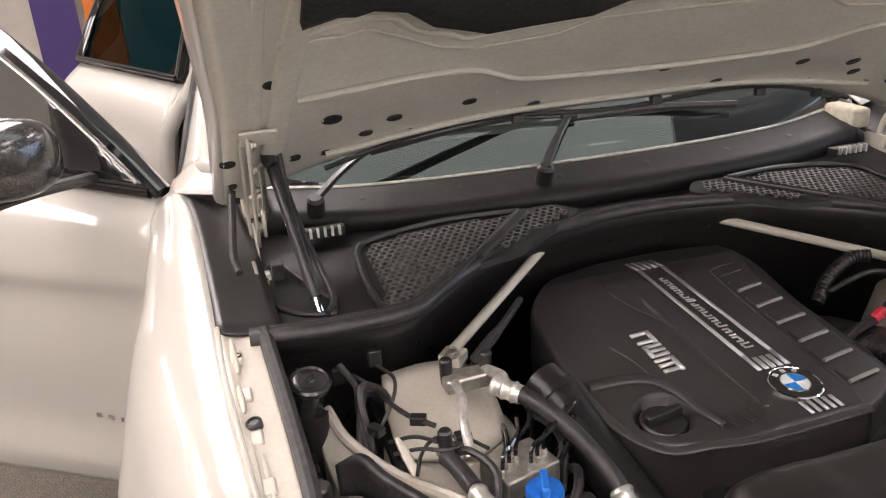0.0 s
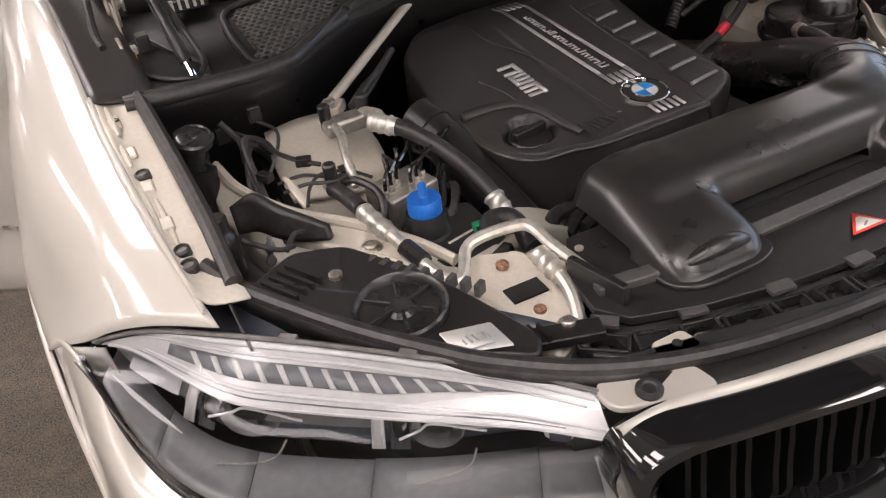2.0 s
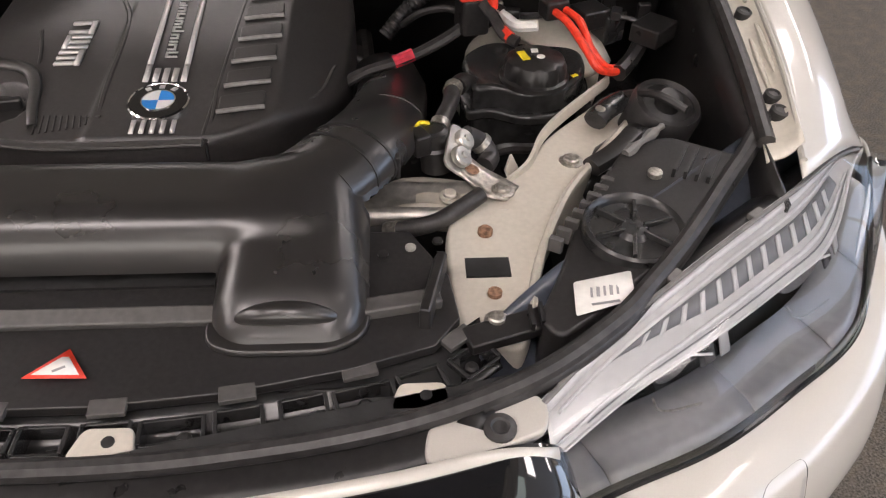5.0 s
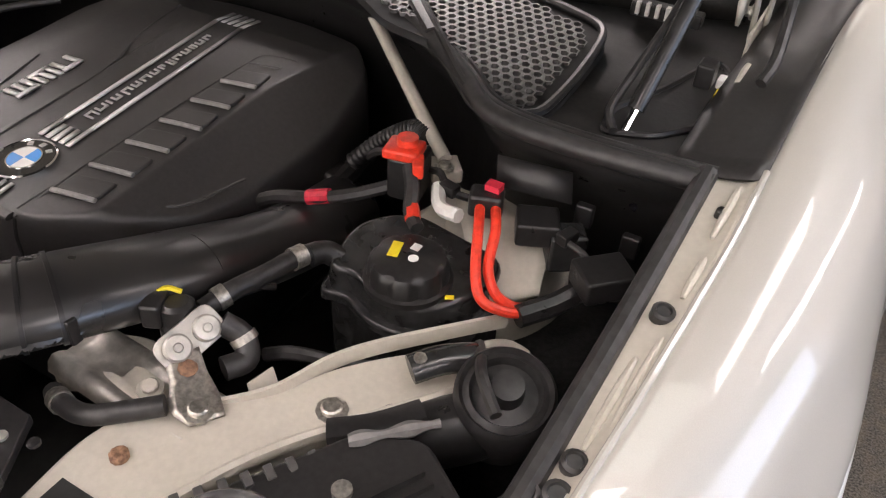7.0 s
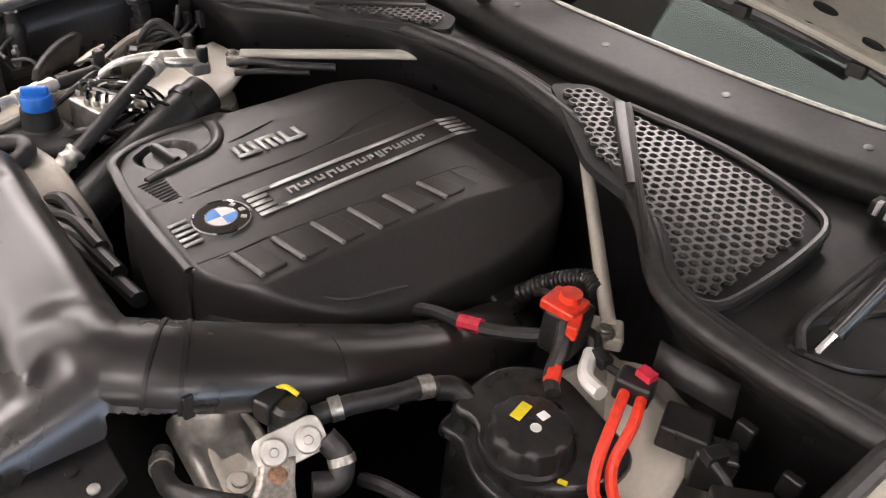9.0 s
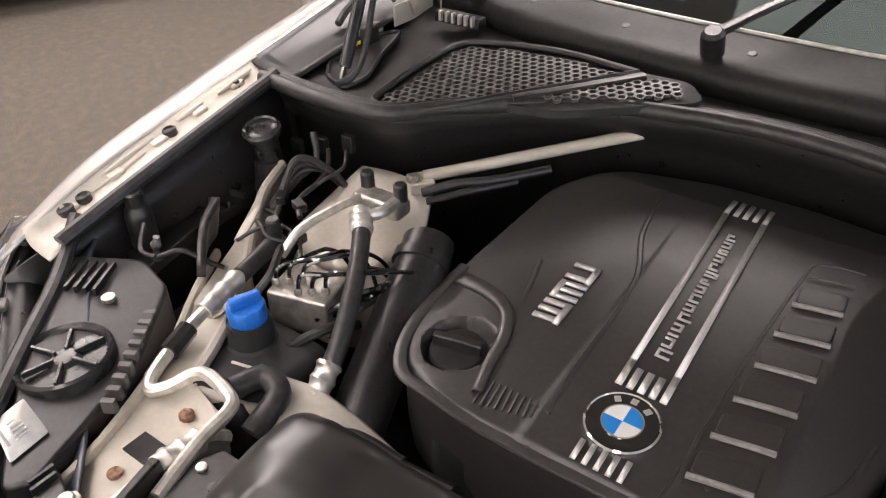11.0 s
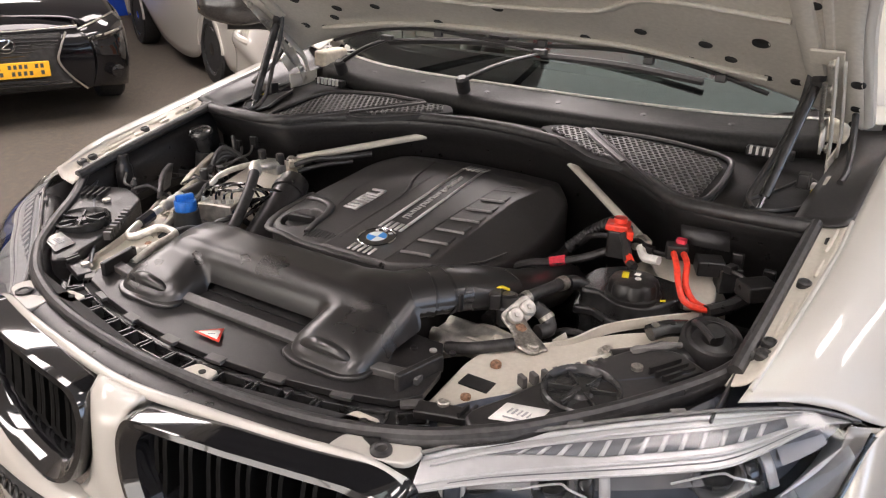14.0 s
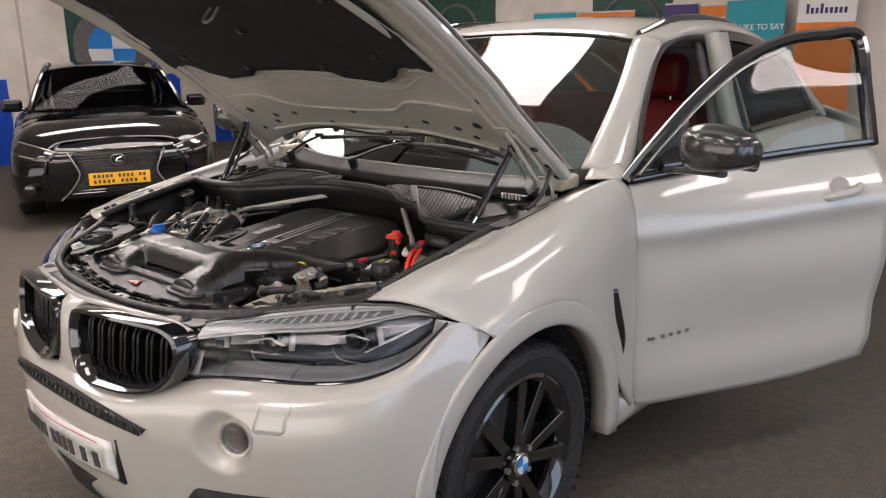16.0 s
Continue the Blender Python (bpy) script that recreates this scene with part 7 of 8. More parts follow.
    def rail_top(x, y):
        if x < 0:
            out = max(0.0, -0.485 - 0.66 * (y - 0.55) - x) if y > 0.46 else 0.0
            if y > 0.6:
                return 0.9 + 0.26 * max(0.0, y - 0.72) - 0.6 * out
            return 0.884 + 0.012 * math.sin((y - 0.3) * 7) - 0.6 * out
        return 0.884 + 0.012 * math.sin((y - 0.3) * 7) - 0.05 * max(0, abs(x) - 0.50)
    wr = part("upper_rail", slab([(p.x, p.y) for p in rounded([(x * s, y, 0) for x, y in rail_o], 0.02)], rail_top, 0.06), METAL_WHITE, suv, "cream white steel upper rail, dusty and stained", bevel=0.006, segments=3)
    if s > 0:
        part("rail_lip", tube([(0.435, 0.525, 0.889), (0.485, 0.578, 0.894), (0.512, 0.638, 0.898), (0.54, 0.678, 0.9), (0.598, 0.745, 0.9), (0.636, 0.792, 0.896)], 0.0045, 6, 50, flat=2.4), METAL_WHITE, wr, "thin upright lip")
    else:
        part("rail_lip", tube([(-0.462, 0.495, 0.894), (-0.488, 0.552, 0.898), (-0.542, 0.642, 0.9), (-0.618, 0.73, 0.905), (-0.672, 0.807, 0.925), (-0.691, 0.874, 0.943)], 0.0075, 8, 50, flat=1.3), METAL_WHITE, wr, "rolled rail edge")
    part("rail_slot", box(0.416 * s, 0.392, rail_top(0.416, 0.392), 0.05, 0.03, 0.003), DARK, wr, "rectangular opening")
    part("rail_flange", tube(side([(0.455, 0.30, 0.888), (0.464, 0.36, 0.893), (0.488, 0.43, 0.897), (0.528, 0.515, 0.9), (0.588, 0.60, 0.9), (0.645, 0.685, 0.893)], s), 0.006, 8, 40, flat=1.5), METAL_WHITE, wr, "turned-up rail edge")
    for k in range(9):
        part("housing_tooth", box(((0.49 if s > 0 else 0.478) + 0.0115 * k) * s, 0.395 + 0.0155 * k, 0.921, 0.016, 0.008, 0.018, Matrix.Rotation(radians(-30 * s), 4, "Z")), RIDGE, lb, bevel=0.001)
    part("rust_bolt", disc((0.418 * s, 0.447, rail_top(0.418, 0.447)), (0, 0, 1), [(0.009, 0), (0.009, 0.006), (0.006, 0.009), (0, 0.01)], 10), RUST, wr, "rusted bolt head")
    part("rust_bolt", disc((0.42 * s, 0.352, rail_top(0.418, 0.352)), (0, 0, 1), [(0.008, 0), (0.008, 0.005), (0, 0.006)], 10), RUST, wr, "rusted bolt head")
    bolt((0.546 * s, 0.592, rail_top(0.546, 0.592)), (0, 0, 1), 0.011, wr, STEEL)
    if s > 0:
        part("rail_bush", tube(side([(0.565, 0.56, 0.905), (0.6, 0.585, 0.91), (0.632, 0.62, 0.915)], s), 0.016, 8, 10, flat=0.7), PLASTIC, suv, "black rubber buffer")
    # strut tower
    ty, tr0 = (0.84, 0.095) if s < 0 else (0.92, 0.10)
    part("strut_tower", disc(((0.51 if s < 0 else 0.545) * s, ty, 0.885 if s < 0 else 0.89), (0.05 * s, -0.1, 1), [(tr0 + 0.02, -0.12), (tr0 + 0.012, -0.03), (tr0 - 0.01, -0.004), (0.06, 0.002), (0.052, 0.01), (0, 0.011)], 36), METAL_WHITE, suv, "cream white strut tower, dusty")
    part("tower_plate", skin([[(0.43, ty - 0.05, 0.885), (0.50, ty - 0.085, 0.89), (0.60, ty - 0.05, 0.89)], [(0.42, ty + 0.05, 0.905), (0.51, ty + 0.04, 0.91), (0.60, ty + 0.04, 0.91)], [(0.45, 0.955, 0.935), (0.52, 0.96, 0.94), (0.59, 0.955, 0.935)]] if s < 0 else [[(0.57, 0.835, 0.9), (0.61, 0.812, 0.9), (0.652, 0.842, 0.905)], [(0.53, 0.885, 0.915), (0.58, 0.88, 0.92), (0.64, 0.885, 0.92)], [(0.48, 0.945, 0.93), (0.55, 0.935, 0.935), (0.62, 0.92, 0.93)]], 10, 10, s), METAL_WHITE, suv, "", solid=0.01)
    # cross bar to the cowl
    bar = part("strut_bar", tube(side([(0.463, 0.955, 0.955), (0.19, 1.19, 1.012), (0.13, 1.24, 1.02)], s), 0.0095, 12, 12), METAL_WHITE, suv, "pale steel strut brace")
    part("bar_foot", box(0.466 * s, 0.95, 0.945, 0.04, 0.04, 0.02, Matrix.Rotation(radians(40 * s), 4, "Z")), METAL_WHITE, bar, bevel=0.004)
    bolt((0.47 * s, 0.94, 0.955), (0, 0, 1), 0.009, bar, STEEL)
    # upper corner fittings near the fender
    if s < 0:
        part("aim_screw", disc((0.733 * s, 0.63, 0.968), (0, 0, 1), [(0.02, -0.06), (0.02, -0.01), (0.018, 0.0), (0.0145, 0.004), (0.014, 0.008), (0.014, 0.026), (0.011, 0.029), (0, 0.029)], 18), PLASTIC, suv, "black buffer with an adjusting knob")
    if s < 0:
        part("aim_bracket", skin([[(0.70, 0.735, 0.945), (0.67, 0.72, 0.962), (0.648, 0.68, 0.955), (0.62, 0.648, 0.945), (0.593, 0.622, 0.932)], [(0.70, 0.72, 0.905), (0.672, 0.705, 0.908), (0.65, 0.668, 0.908), (0.622, 0.64, 0.908), (0.592, 0.616, 0.914)]], 6, 24, s), RUBBER, suv, "black rubber flap beside the rail", solid=0.012, offset=0)
        part("wing_panel", slab([(x * s, y) for x, y in ((0.75, 0.6), (0.69, 0.6), (0.715, 0.7), (0.722, 0.86), (0.755, 0.86))], lambda x, y: 0.90, 0.02), PLASTIC, suv, "black inner wing panel with ledges", bevel=0.003)
        for k in range(3):
            part("panel_ledge", box(0.735 * s, 0.74 + 0.034 * k, 0.904, 0.03, 0.006, 0.012, Matrix.Rotation(radians(8), 4, "Z")), GREYPLASTIC, suv, "raised ledge")
    part("aim_motor", tube(side([(0.60, 0.545, 0.935), (0.63, 0.57, 0.94), (0.66, 0.60, 0.94)] if s > 0 else [(0.682, 0.612, 0.91), (0.68, 0.612, 0.93), (0.675, 0.614, 0.95)], s), lambda f: 0.006 + 0.002 * math.sin(12 * f), 8, 24), WORNGREY, suv, "grey lamp adjuster")
    if s > 0:
        part("duct_elbow", tube(side([(0.56, 0.6, 0.84), (0.62, 0.62, 0.87), (0.67, 0.66, 0.88), (0.7, 0.72, 0.87)], s), 0.035, 14, 14), PLASTIC, suv, "black corrugated elbow")
for s in (1, -1):
    rows = []
    for k in range(11):
        x = 0.45 - 0.025 * k
        y, z = 0.572 - 0.28 * x * x, 0.885 - 1.1 * max(0.0, 0.34 - x) ** 1.3
        rows.append([(x * s, y + dy, z + dz) for dy, dz in ((-0.034, -0.03), (-0.034, 0.0), (-0.028, 0.006), (-0.02, 0.0), (0.018, 0.0), (0.026, 0.006), (0.032, 0.0), (0.032, -0.03))])
    part("cross_beam", sheet(rows), METAL_WHITE, suv, "pale steel cross beam with rolled edges", solid=0.002, offset=0)

# passenger side of the picture: fluids, hoses, lines
wc = part("washer_filler", disc((-0.712, 0.858, 1.008), (0.1, -0.25, 1), [(0.02, -0.10), (0.022, -0.016), (0.031, -0.009), (0.032, 0.0), (0.028, 0.003), (0.025, 0.001), (0.021, 0.003), (0.008, 0.003), (0.006, 0.0055), (0.0, 0.0055)], 28), SEMI, suv, "black washer filler with its cap")
part("filler_neck", tube([(-0.712, 0.862, 0.95), (-0.715, 0.85, 0.86), (-0.71, 0.83, 0.75)], 0.022, 14, 12), PLASTIC, wc)
tank = part("coolant_filler", disc((-0.461, 0.585, 0.905), (0, 0, 1), [(0.04, -0.09), (0.04, -0.02), (0.03, -0.012), (0.028, 0.02), (0, 0.02)], 28), DARK, suv, "dark filler neck with a bright blue cap")
part("blue_cap", disc((-0.461, 0.585, 0.925), (0, 0, 1), [(0.0235, -0.004), (0.0245, 0.0), (0.0245, 0.02), (0.023, 0.023), (0, 0.024)], 32), BLUE, tank, "bright blue screw cap")
part("cap_wing", box(-0.461, 0.585, 0.954, 0.012, 0.042, 0.016, Matrix.Rotation(radians(-20), 4, "Z")), BLUE, tank, bevel=0.004)
part("filler_body", box(-0.43, 0.56, 0.84, 0.12, 0.15, 0.1), DARK, tank, bevel=0.015)
part("green_fitting", box(-0.40, 0.545, 0.893, 0.014, 0.014, 0.018), TURQ, tank)


def ribbed(f, r, n):
    return r * (1.0 + 0.18 * max(0.0, math.sin(f * n * 2 * math.pi)))


hose = part("air_conditioning_hose", tube([(-0.448, 0.79, 0.975), (-0.414, 0.752, 0.97), (-0.375, 0.69, 0.945), (-0.345, 0.62, 0.905), (-0.338, 0.57, 0.87)], 0.0128, 14, 40), RUBBER, suv, "black hose with ribbed aluminium ends")
part("crimp", tube([(-0.451, 0.795, 0.976), (-0.42, 0.76, 0.971)], lambda f: ribbed(f, 0.0145, 3), 14, 20), PIPE, hose, "ribbed aluminium crimp")
part("crimp", tube([(-0.343, 0.605, 0.897), (-0.337, 0.56, 0.865)], lambda f: ribbed(f, 0.0145, 3), 14, 20), PIPE, hose, "ribbed aluminium crimp")
part("hose_pipe", tube([(-0.337, 0.56, 0.866), (-0.333, 0.53, 0.845), (-0.34, 0.49, 0.83)], 0.01, 10, 12), PIPE, hose)
blk = part("valve_block", box(-0.468, 0.858, 0.955, 0.085, 0.036, 0.026, Matrix.Rotation(radians(2), 4, "Z")), ALU, suv, "cast aluminium refrigerant block with capped ports", bevel=0.006)
for x, y, z in ((-0.502, 0.869, 0.967), (-0.437, 0.866, 0.968), (-0.55, 0.72, 0.945)):
    part("port_cap", disc((x, y, z), (0, 0, 1), [(0.009, -0.02), (0.0105, 0.0), (0.0105, 0.022), (0.008, 0.025), (0, 0.025)], 14), PLASTIC, blk, "black port cap")
part("port_pipe", tube([(-0.495, 0.855, 0.96), (-0.50, 0.80, 0.965), (-0.515, 0.74, 0.955), (-0.52, 0.70, 0.93)], 0.007, 10, 20), PIPE, blk)
part("port_pipe", tube([(-0.44, 0.86, 0.965), (-0.43, 0.81, 0.975), (-0.45, 0.79, 0.975)], 0.009, 10, 14), PIPE, blk)
tp = part("refrigerant_pipe", tube([(-0.555, 0.73, 0.93), (-0.545, 0.69, 0.93), (-0.535, 0.63, 0.926), (-0.516, 0.53, 0.916), (-0.498, 0.462, 0.903), (-0.482, 0.447, 0.9), (-0.466, 0.462, 0.903), (-0.45, 0.486, 0.912), (-0.43, 0.492, 0.918), (-0.385, 0.482, 0.925), (-0.362, 0.47, 0.925), (-0.356, 0.42, 0.92), (-0.342, 0.352, 0.91)], 0.0085, 10, 110), PIPE, suv, "bent aluminium refrigerant pipe")
part("pipe_hose", tube([(-0.552, 0.715, 0.93), (-0.545, 0.69, 0.93), (-0.536, 0.64, 0.927)], 0.0125, 12, 14), RUBBER, tp, "rubber sleeve")
part("crimp", tube([(-0.536, 0.635, 0.927), (-0.523, 0.565, 0.92)], lambda f: ribbed(f, 0.0125, 3), 12, 18), PIPE, tp)
part("grip", tube([(-0.517, 0.535, 0.916), (-0.507, 0.495, 0.91)], 0.013, 8, 2), PLASTIC, tp, "black clip")
tp2 = part("refrigerant_pipe", tube([(-0.37, 0.46, 0.88), (-0.37, 0.43, 0.905), (-0.374, 0.39, 0.91), (-0.378, 0.345, 0.9), (-0.39, 0.31, 0.885)], 0.009, 10, 30), PIPE, suv, "short aluminium pipe with a ribbed end")
part("crimp", tube([(-0.37, 0.43, 0.906), (-0.375, 0.375, 0.908)], lambda f: ribbed(f, 0.0135, 3), 12, 20), PIPE, tp2)
part("rubber_elbow", tube([(-0.40, 0.50, 0.905), (-0.385, 0.535, 0.905), (-0.355, 0.53, 0.90), (-0.35, 0.48, 0.88)], 0.015, 12, 20), RUBBER, suv, "black rubber elbow hose")
# hydraulic block with bent black lines
for k in range(9):
    part("texture_rib", tube([on_cover(-0.15 + 0.008 * k, 0.63 + 0.002 * k, 0.0005), on_cover(-0.155 + 0.008 * k, 0.668, 0.0005)], 0.0016, 5, 3), COVER, cover)
hb = part("hydraulic_block", box(-0.455, 0.685, 0.89, 0.09, 0.07, 0.06, Matrix.Rotation(radians(15), 4, "Z")), ALU, suv, "aluminium brake control block with bent black lines", bevel=0.004)
for k in range(6):
    x = -0.49 + 0.014 * k
    y = 0.66 + 0.011 * (k % 3)
    part("brake_line", tube([(x, y, 0.92), (x + 0.004, y + 0.006, 0.945 + 0.004 * (k % 2)), (x + 0.02 + 0.006 * k, y + 0.03, 0.95 + 0.003 * (k % 3)), (x + 0.03 + 0.012 * k, y + 0.075, 0.945), (x + 0.04 + 0.013 * k, y + 0.10, 0.91), (x + 0.05 + 0.01 * k, y + 0.11, 0.85)], 0.0032, 6, 40), GLOSS, hb, "bent black brake line")
    part("line_nut", disc((x, y, 0.918), (0, 0, 1), [(0.0055, 0), (0.0055, 0.01), (0.004, 0.012), (0, 0.012)], 6), STEEL, hb)
for k in range(3):
    part("brake_line", tube([(-0.42 + 0.012 * k, 0.66 + 0.02 * k, 0.89), (-0.375 + 0.01 * k, 0.69 + 0.02 * k, 0.93), (-0.355 + 0.006 * k, 0.72 + 0.02 * k, 0.93), (-0.36, 0.75 + 0.015 * k, 0.85)], 0.004, 6, 26), GLOSS, hb)
for k in range(2):
    part("tower_wire", tube([(-0.62, 0.74 + 0.03 * k, 0.935), (-0.585, 0.725 + 0.03 * k, 0.945), (-0.555, 0.71 + 0.02 * k, 0.945), (-0.52, 0.72, 0.94)], 0.0028, 6, 20), RUBBER, suv, "thin black wire")
for k in range(3):
    part("loom", tube([(-0.66 + 0.01 * k, 0.8, 0.9), (-0.64, 0.86, 0.95 + 0.012 * k), (-0.62 + 0.01 * k, 0.9, 0.94), (-0.58, 0.92, 0.88)], 0.006, 8, 24), RUBBER, suv, "black wiring loom")
part("cold_pipe", tube([(-0.36, 0.83, 0.94), (-0.345, 0.79, 0.925), (-0.33, 0.72, 0.89), (-0.305, 0.62, 0.84), (-0.285, 0.54, 0.79)], 0.037, 20, 30), PLASTIC, suv, "thick black charge pipe")
part("pipe_collar", tube([(-0.352, 0.805, 0.932), (-0.348, 0.792, 0.926)], 0.0405, 20, 2), PLASTIC, suv)
part("back_pipe", tube([(-0.44, 0.92, 0.95), (-0.40, 0.95, 0.965), (-0.36, 0.99, 0.965), (-0.3, 1.06, 0.97)], 0.007, 10, 20), RUBBER, suv, "black vacuum pipe")
part("back_pipe", tube([(-0.44, 0.93, 0.93), (-0.39, 0.97, 0.945), (-0.34, 1.03, 0.95)], 0.006, 10, 20), RUBBER, suv, "thin black pipe")
part("hanger_plate", skin([[(-0.605, 0.69, 0.93), (-0.595, 0.695, 0.93)], [(-0.612, 0.72, 0.945), (-0.6, 0.725, 0.945)], [(-0.615, 0.75, 0.955), (-0.609, 0.75, 0.955)]], 10, 4), METAL_WHITE, suv, "cream steel hanger tab", solid=0.005)
for k in range(4):
    part("bay_hose", tube([(-0.30 + 0.03 * k, 0.52, 0.84), (-0.27 + 0.05 * k, 0.55, 0.86 - 0.01 * k), (-0.2 + 0.07 * k, 0.56, 0.85)], 0.012, 10, 16), RUBBER, suv, "black hose in front of the engine")

# other side: expansion tank, jump terminal, cables
TANK = [(0.428, 0.742, 0), (0.458, 0.752, 0), (0.5, 0.732, 0), (0.56, 0.738, 0), (0.602, 0.785, 0), (0.606, 0.86, 0), (0.46, 0.885, 0), (0.412, 0.83, 0)]
ex = part("expansion_tank", slab([(p.x, p.y) for p in rounded(TANK, 0.035, 6)], lambda x, y: 0.92 - 0.16 * max(0, 0.78 - y), 0.16), SEMI, suv, "glossy black coolant expansion tank", bevel=0.02, segments=5)
skirt = [(0.513 + (p.x - 0.513) * 1.1, 0.808 + (p.y - 0.808) * 1.13, 0) for p in rounded(TANK, 0.035, 6)]
part("tank_skirt", slab([(p[0], p[1]) for p in skirt], lambda x, y: 0.884 - 0.1 * max(0, 0.78 - y), 0.018), SEMI, ex, "welded skirt of the tank", bevel=0.006, segments=3)
bm = bmesh.new()
prof = [(0.051, -0.004), (0.051, 0.003), (0.047, 0.005), (0.046, 0.02), (0.042, 0.028), (0.036, 0.0305), (0.0, 0.031)]
loops = []
for r, h in prof:
    loops.append([bm.verts.new((0.52 + r * (1 - (0.07 if 0.004 < h < 0.03 else 0) * max(0, math.cos(8 * a)) ** 2) * math.cos(a), 0.774 + r * (1 - (0.07 if 0.004 < h < 0.03 else 0) * max(0, math.cos(8 * a)) ** 2) * math.sin(a), 0.918 + h)) for a in [2 * math.pi * k / 64 for k in range(64)]])
for a, b in zip(loops, loops[1:]):
    for k in range(64):
        bm.faces.new((a[k], a[(k + 1) % 64], b[(k + 1) % 64], b[k]))
bmesh.ops.remove_doubles(bm, verts=bm.verts, dist=1e-6)
tc = part("tank_cap", bm, PLASTIC, ex, "fluted black tank cap with yellow marks")
part("tank_neck", tube([(0.43, 0.77, 0.905), (0.415, 0.762, 0.915), (0.405, 0.745, 0.917)], 0.014, 14, 8), PLASTIC, ex, "hose neck")
part("yellow_label", box(0.502, 0.775, 0.9497, 0.012, 0.026, 0.001, Matrix.Rotation(radians(15), 4, "Z")), YELLOW, tc, "yellow label")
part("white_mark", box(0.52, 0.79, 0.9497, 0.01, 0.011, 0.001), PAPER, tc)
part("white_mark", disc((0.527, 0.772, 0.949), (0, 0, 1), [(0.006, 0), (0.006, 0.001), (0.004, 0.001)], 12), PAPER, tc)
for x, y in ((0.552, 0.782), (0.578, 0.765)):
    part("yellow_arrow", box(x, y, 0.9225 if x > 0.57 else 0.947, 0.01, 0.006, 0.001, Matrix.Rotation(0.5, 4, "Z")), YELLOW, tc)
th = part("tank_hose", tube([(0.41, 0.755, 0.917), (0.398, 0.735, 0.92), (0.392, 0.69, 0.925), (0.378, 0.645, 0.925), (0.368, 0.61, 0.92)], 0.0115, 12, 30), RUBBER, suv, "black tank hose with clamps")
part("clamp", tube([(0.4, 0.74, 0.9195), (0.396, 0.724, 0.921)], 0.0138, 12, 2), STEEL, th)
part("clamp", tube([(0.376, 0.639, 0.9245), (0.372, 0.627, 0.9225)], 0.0138, 12, 2), STEEL, th)


def plate_at(centre, u, n, outline, thick):
    """A flat plate facing n, its outline in metres along u and across it."""
    n, u = Vector(n).normalized(), Vector(u).normalized()
    w = n.cross(u).normalized()
    u = w.cross(n)
    bm = bmesh.new()
    a = [bm.verts.new(Vector(centre) + u * p[0] + w * p[1]) for p in outline]
    b = [bm.verts.new(Vector(centre) + u * p[0] + w * p[1] - n * thick) for p in outline]
    bm.faces.new(a)
    bm.faces.new(list(reversed(b)))
    for k in range(len(a)):
        bm.faces.new((a[k], b[k], b[(k + 1) % len(a)], a[(k + 1) % len(a)]))
    bmesh.ops.recalc_face_normals(bm, faces=bm.faces)
    return bm


vn, vu = (0.62, -0.3, 0.72), (0.15, 0.99, 0.2)
vb = part("solenoid_valve", plate_at((0.396, 0.567, 0.93), vu, vn, [(p.x, p.y) for p in rounded([(-0.036, -0.018, 0), (0.036, -0.018, 0), (0.036, 0.02, 0), (-0.036, 0.02, 0)], 0.013)], 0.005), ALU, suv, "aluminium valve plate with two round bosses and a black solenoid", bevel=0.0015)
for c in ((0.394, 0.55, 0.93), (0.4, 0.584, 0.932)):
    part("valve_disc", disc(c, vn, [(0.014, 0.0), (0.014, 0.007), (0.012, 0.009), (0.005, 0.0095), (0.004, 0.012), (0, 0.012)], 24), ALU, vb, "round aluminium boss")
part("valve_body", disc((0.366, 0.582, 0.925), (-0.1, 0.1, 1), [(0.021, -0.03), (0.021, 0.0), (0.018, 0.004), (0.018, 0.022), (0.013, 0.026), (0, 0.026)], 24), PLASTIC, vb, "black solenoid")
part("valve_plug", box(0.345, 0.572, 0.94, 0.022, 0.03, 0.03, Matrix.Rotation(radians(25), 4, "Z")), PLASTIC, vb, "black plug", bevel=0.004)
part("valve_tag", tube([(0.338, 0.575, 0.948), (0.345, 0.59, 0.955), (0.358, 0.598, 0.95)], 0.003, 6, 10), YELLOW, vb, "thin yellow clip")
part("valve_tab", skin([[(0.383, 0.54, 0.922), (0.404, 0.568, 0.922)], [(0.405, 0.524, 0.911), (0.425, 0.555, 0.911)], [(0.425, 0.503, 0.905), (0.447, 0.545, 0.903)], [(0.45, 0.502, 0.9), (0.468, 0.53, 0.899)]], 14, 6), STEEL, vb, "stained steel tab", solid=0.003, offset=0)
part("rust_patch", disc((0.41, 0.545, 0.9165), (0.3, -0.1, 0.9), [(0.01, 0), (0.006, 0.0012), (0, 0.0014)], 9), RUST, vb, "small rust stain")
bolt((0.446, 0.518, 0.903), (0.15, 0, 1), 0.01, vb, STEEL)
bolt((0.381, 0.519, 0.894), (0.1, 0, 1), 0.009, vb, METAL_WHITE)
part("rubber_stub", tube([(0.285, 0.478, 0.87), (0.315, 0.466, 0.885), (0.36, 0.462, 0.9), (0.395, 0.485, 0.905), (0.418, 0.505, 0.907)], 0.0105, 12, 26), RUBBER, suv, "black rubber hose with a clamp")
part("stub_clamp", tube([(0.303, 0.4705, 0.8795), (0.318, 0.4655, 0.886)], 0.0125, 12, 2), STEEL, suv, "spring clamp")
part("valve_elbow", tube([(0.405, 0.60, 0.93), (0.425, 0.607, 0.915), (0.438, 0.595, 0.9), (0.428, 0.572, 0.9)], 0.013, 12, 20), RUBBER, suv, "black elbow hose")
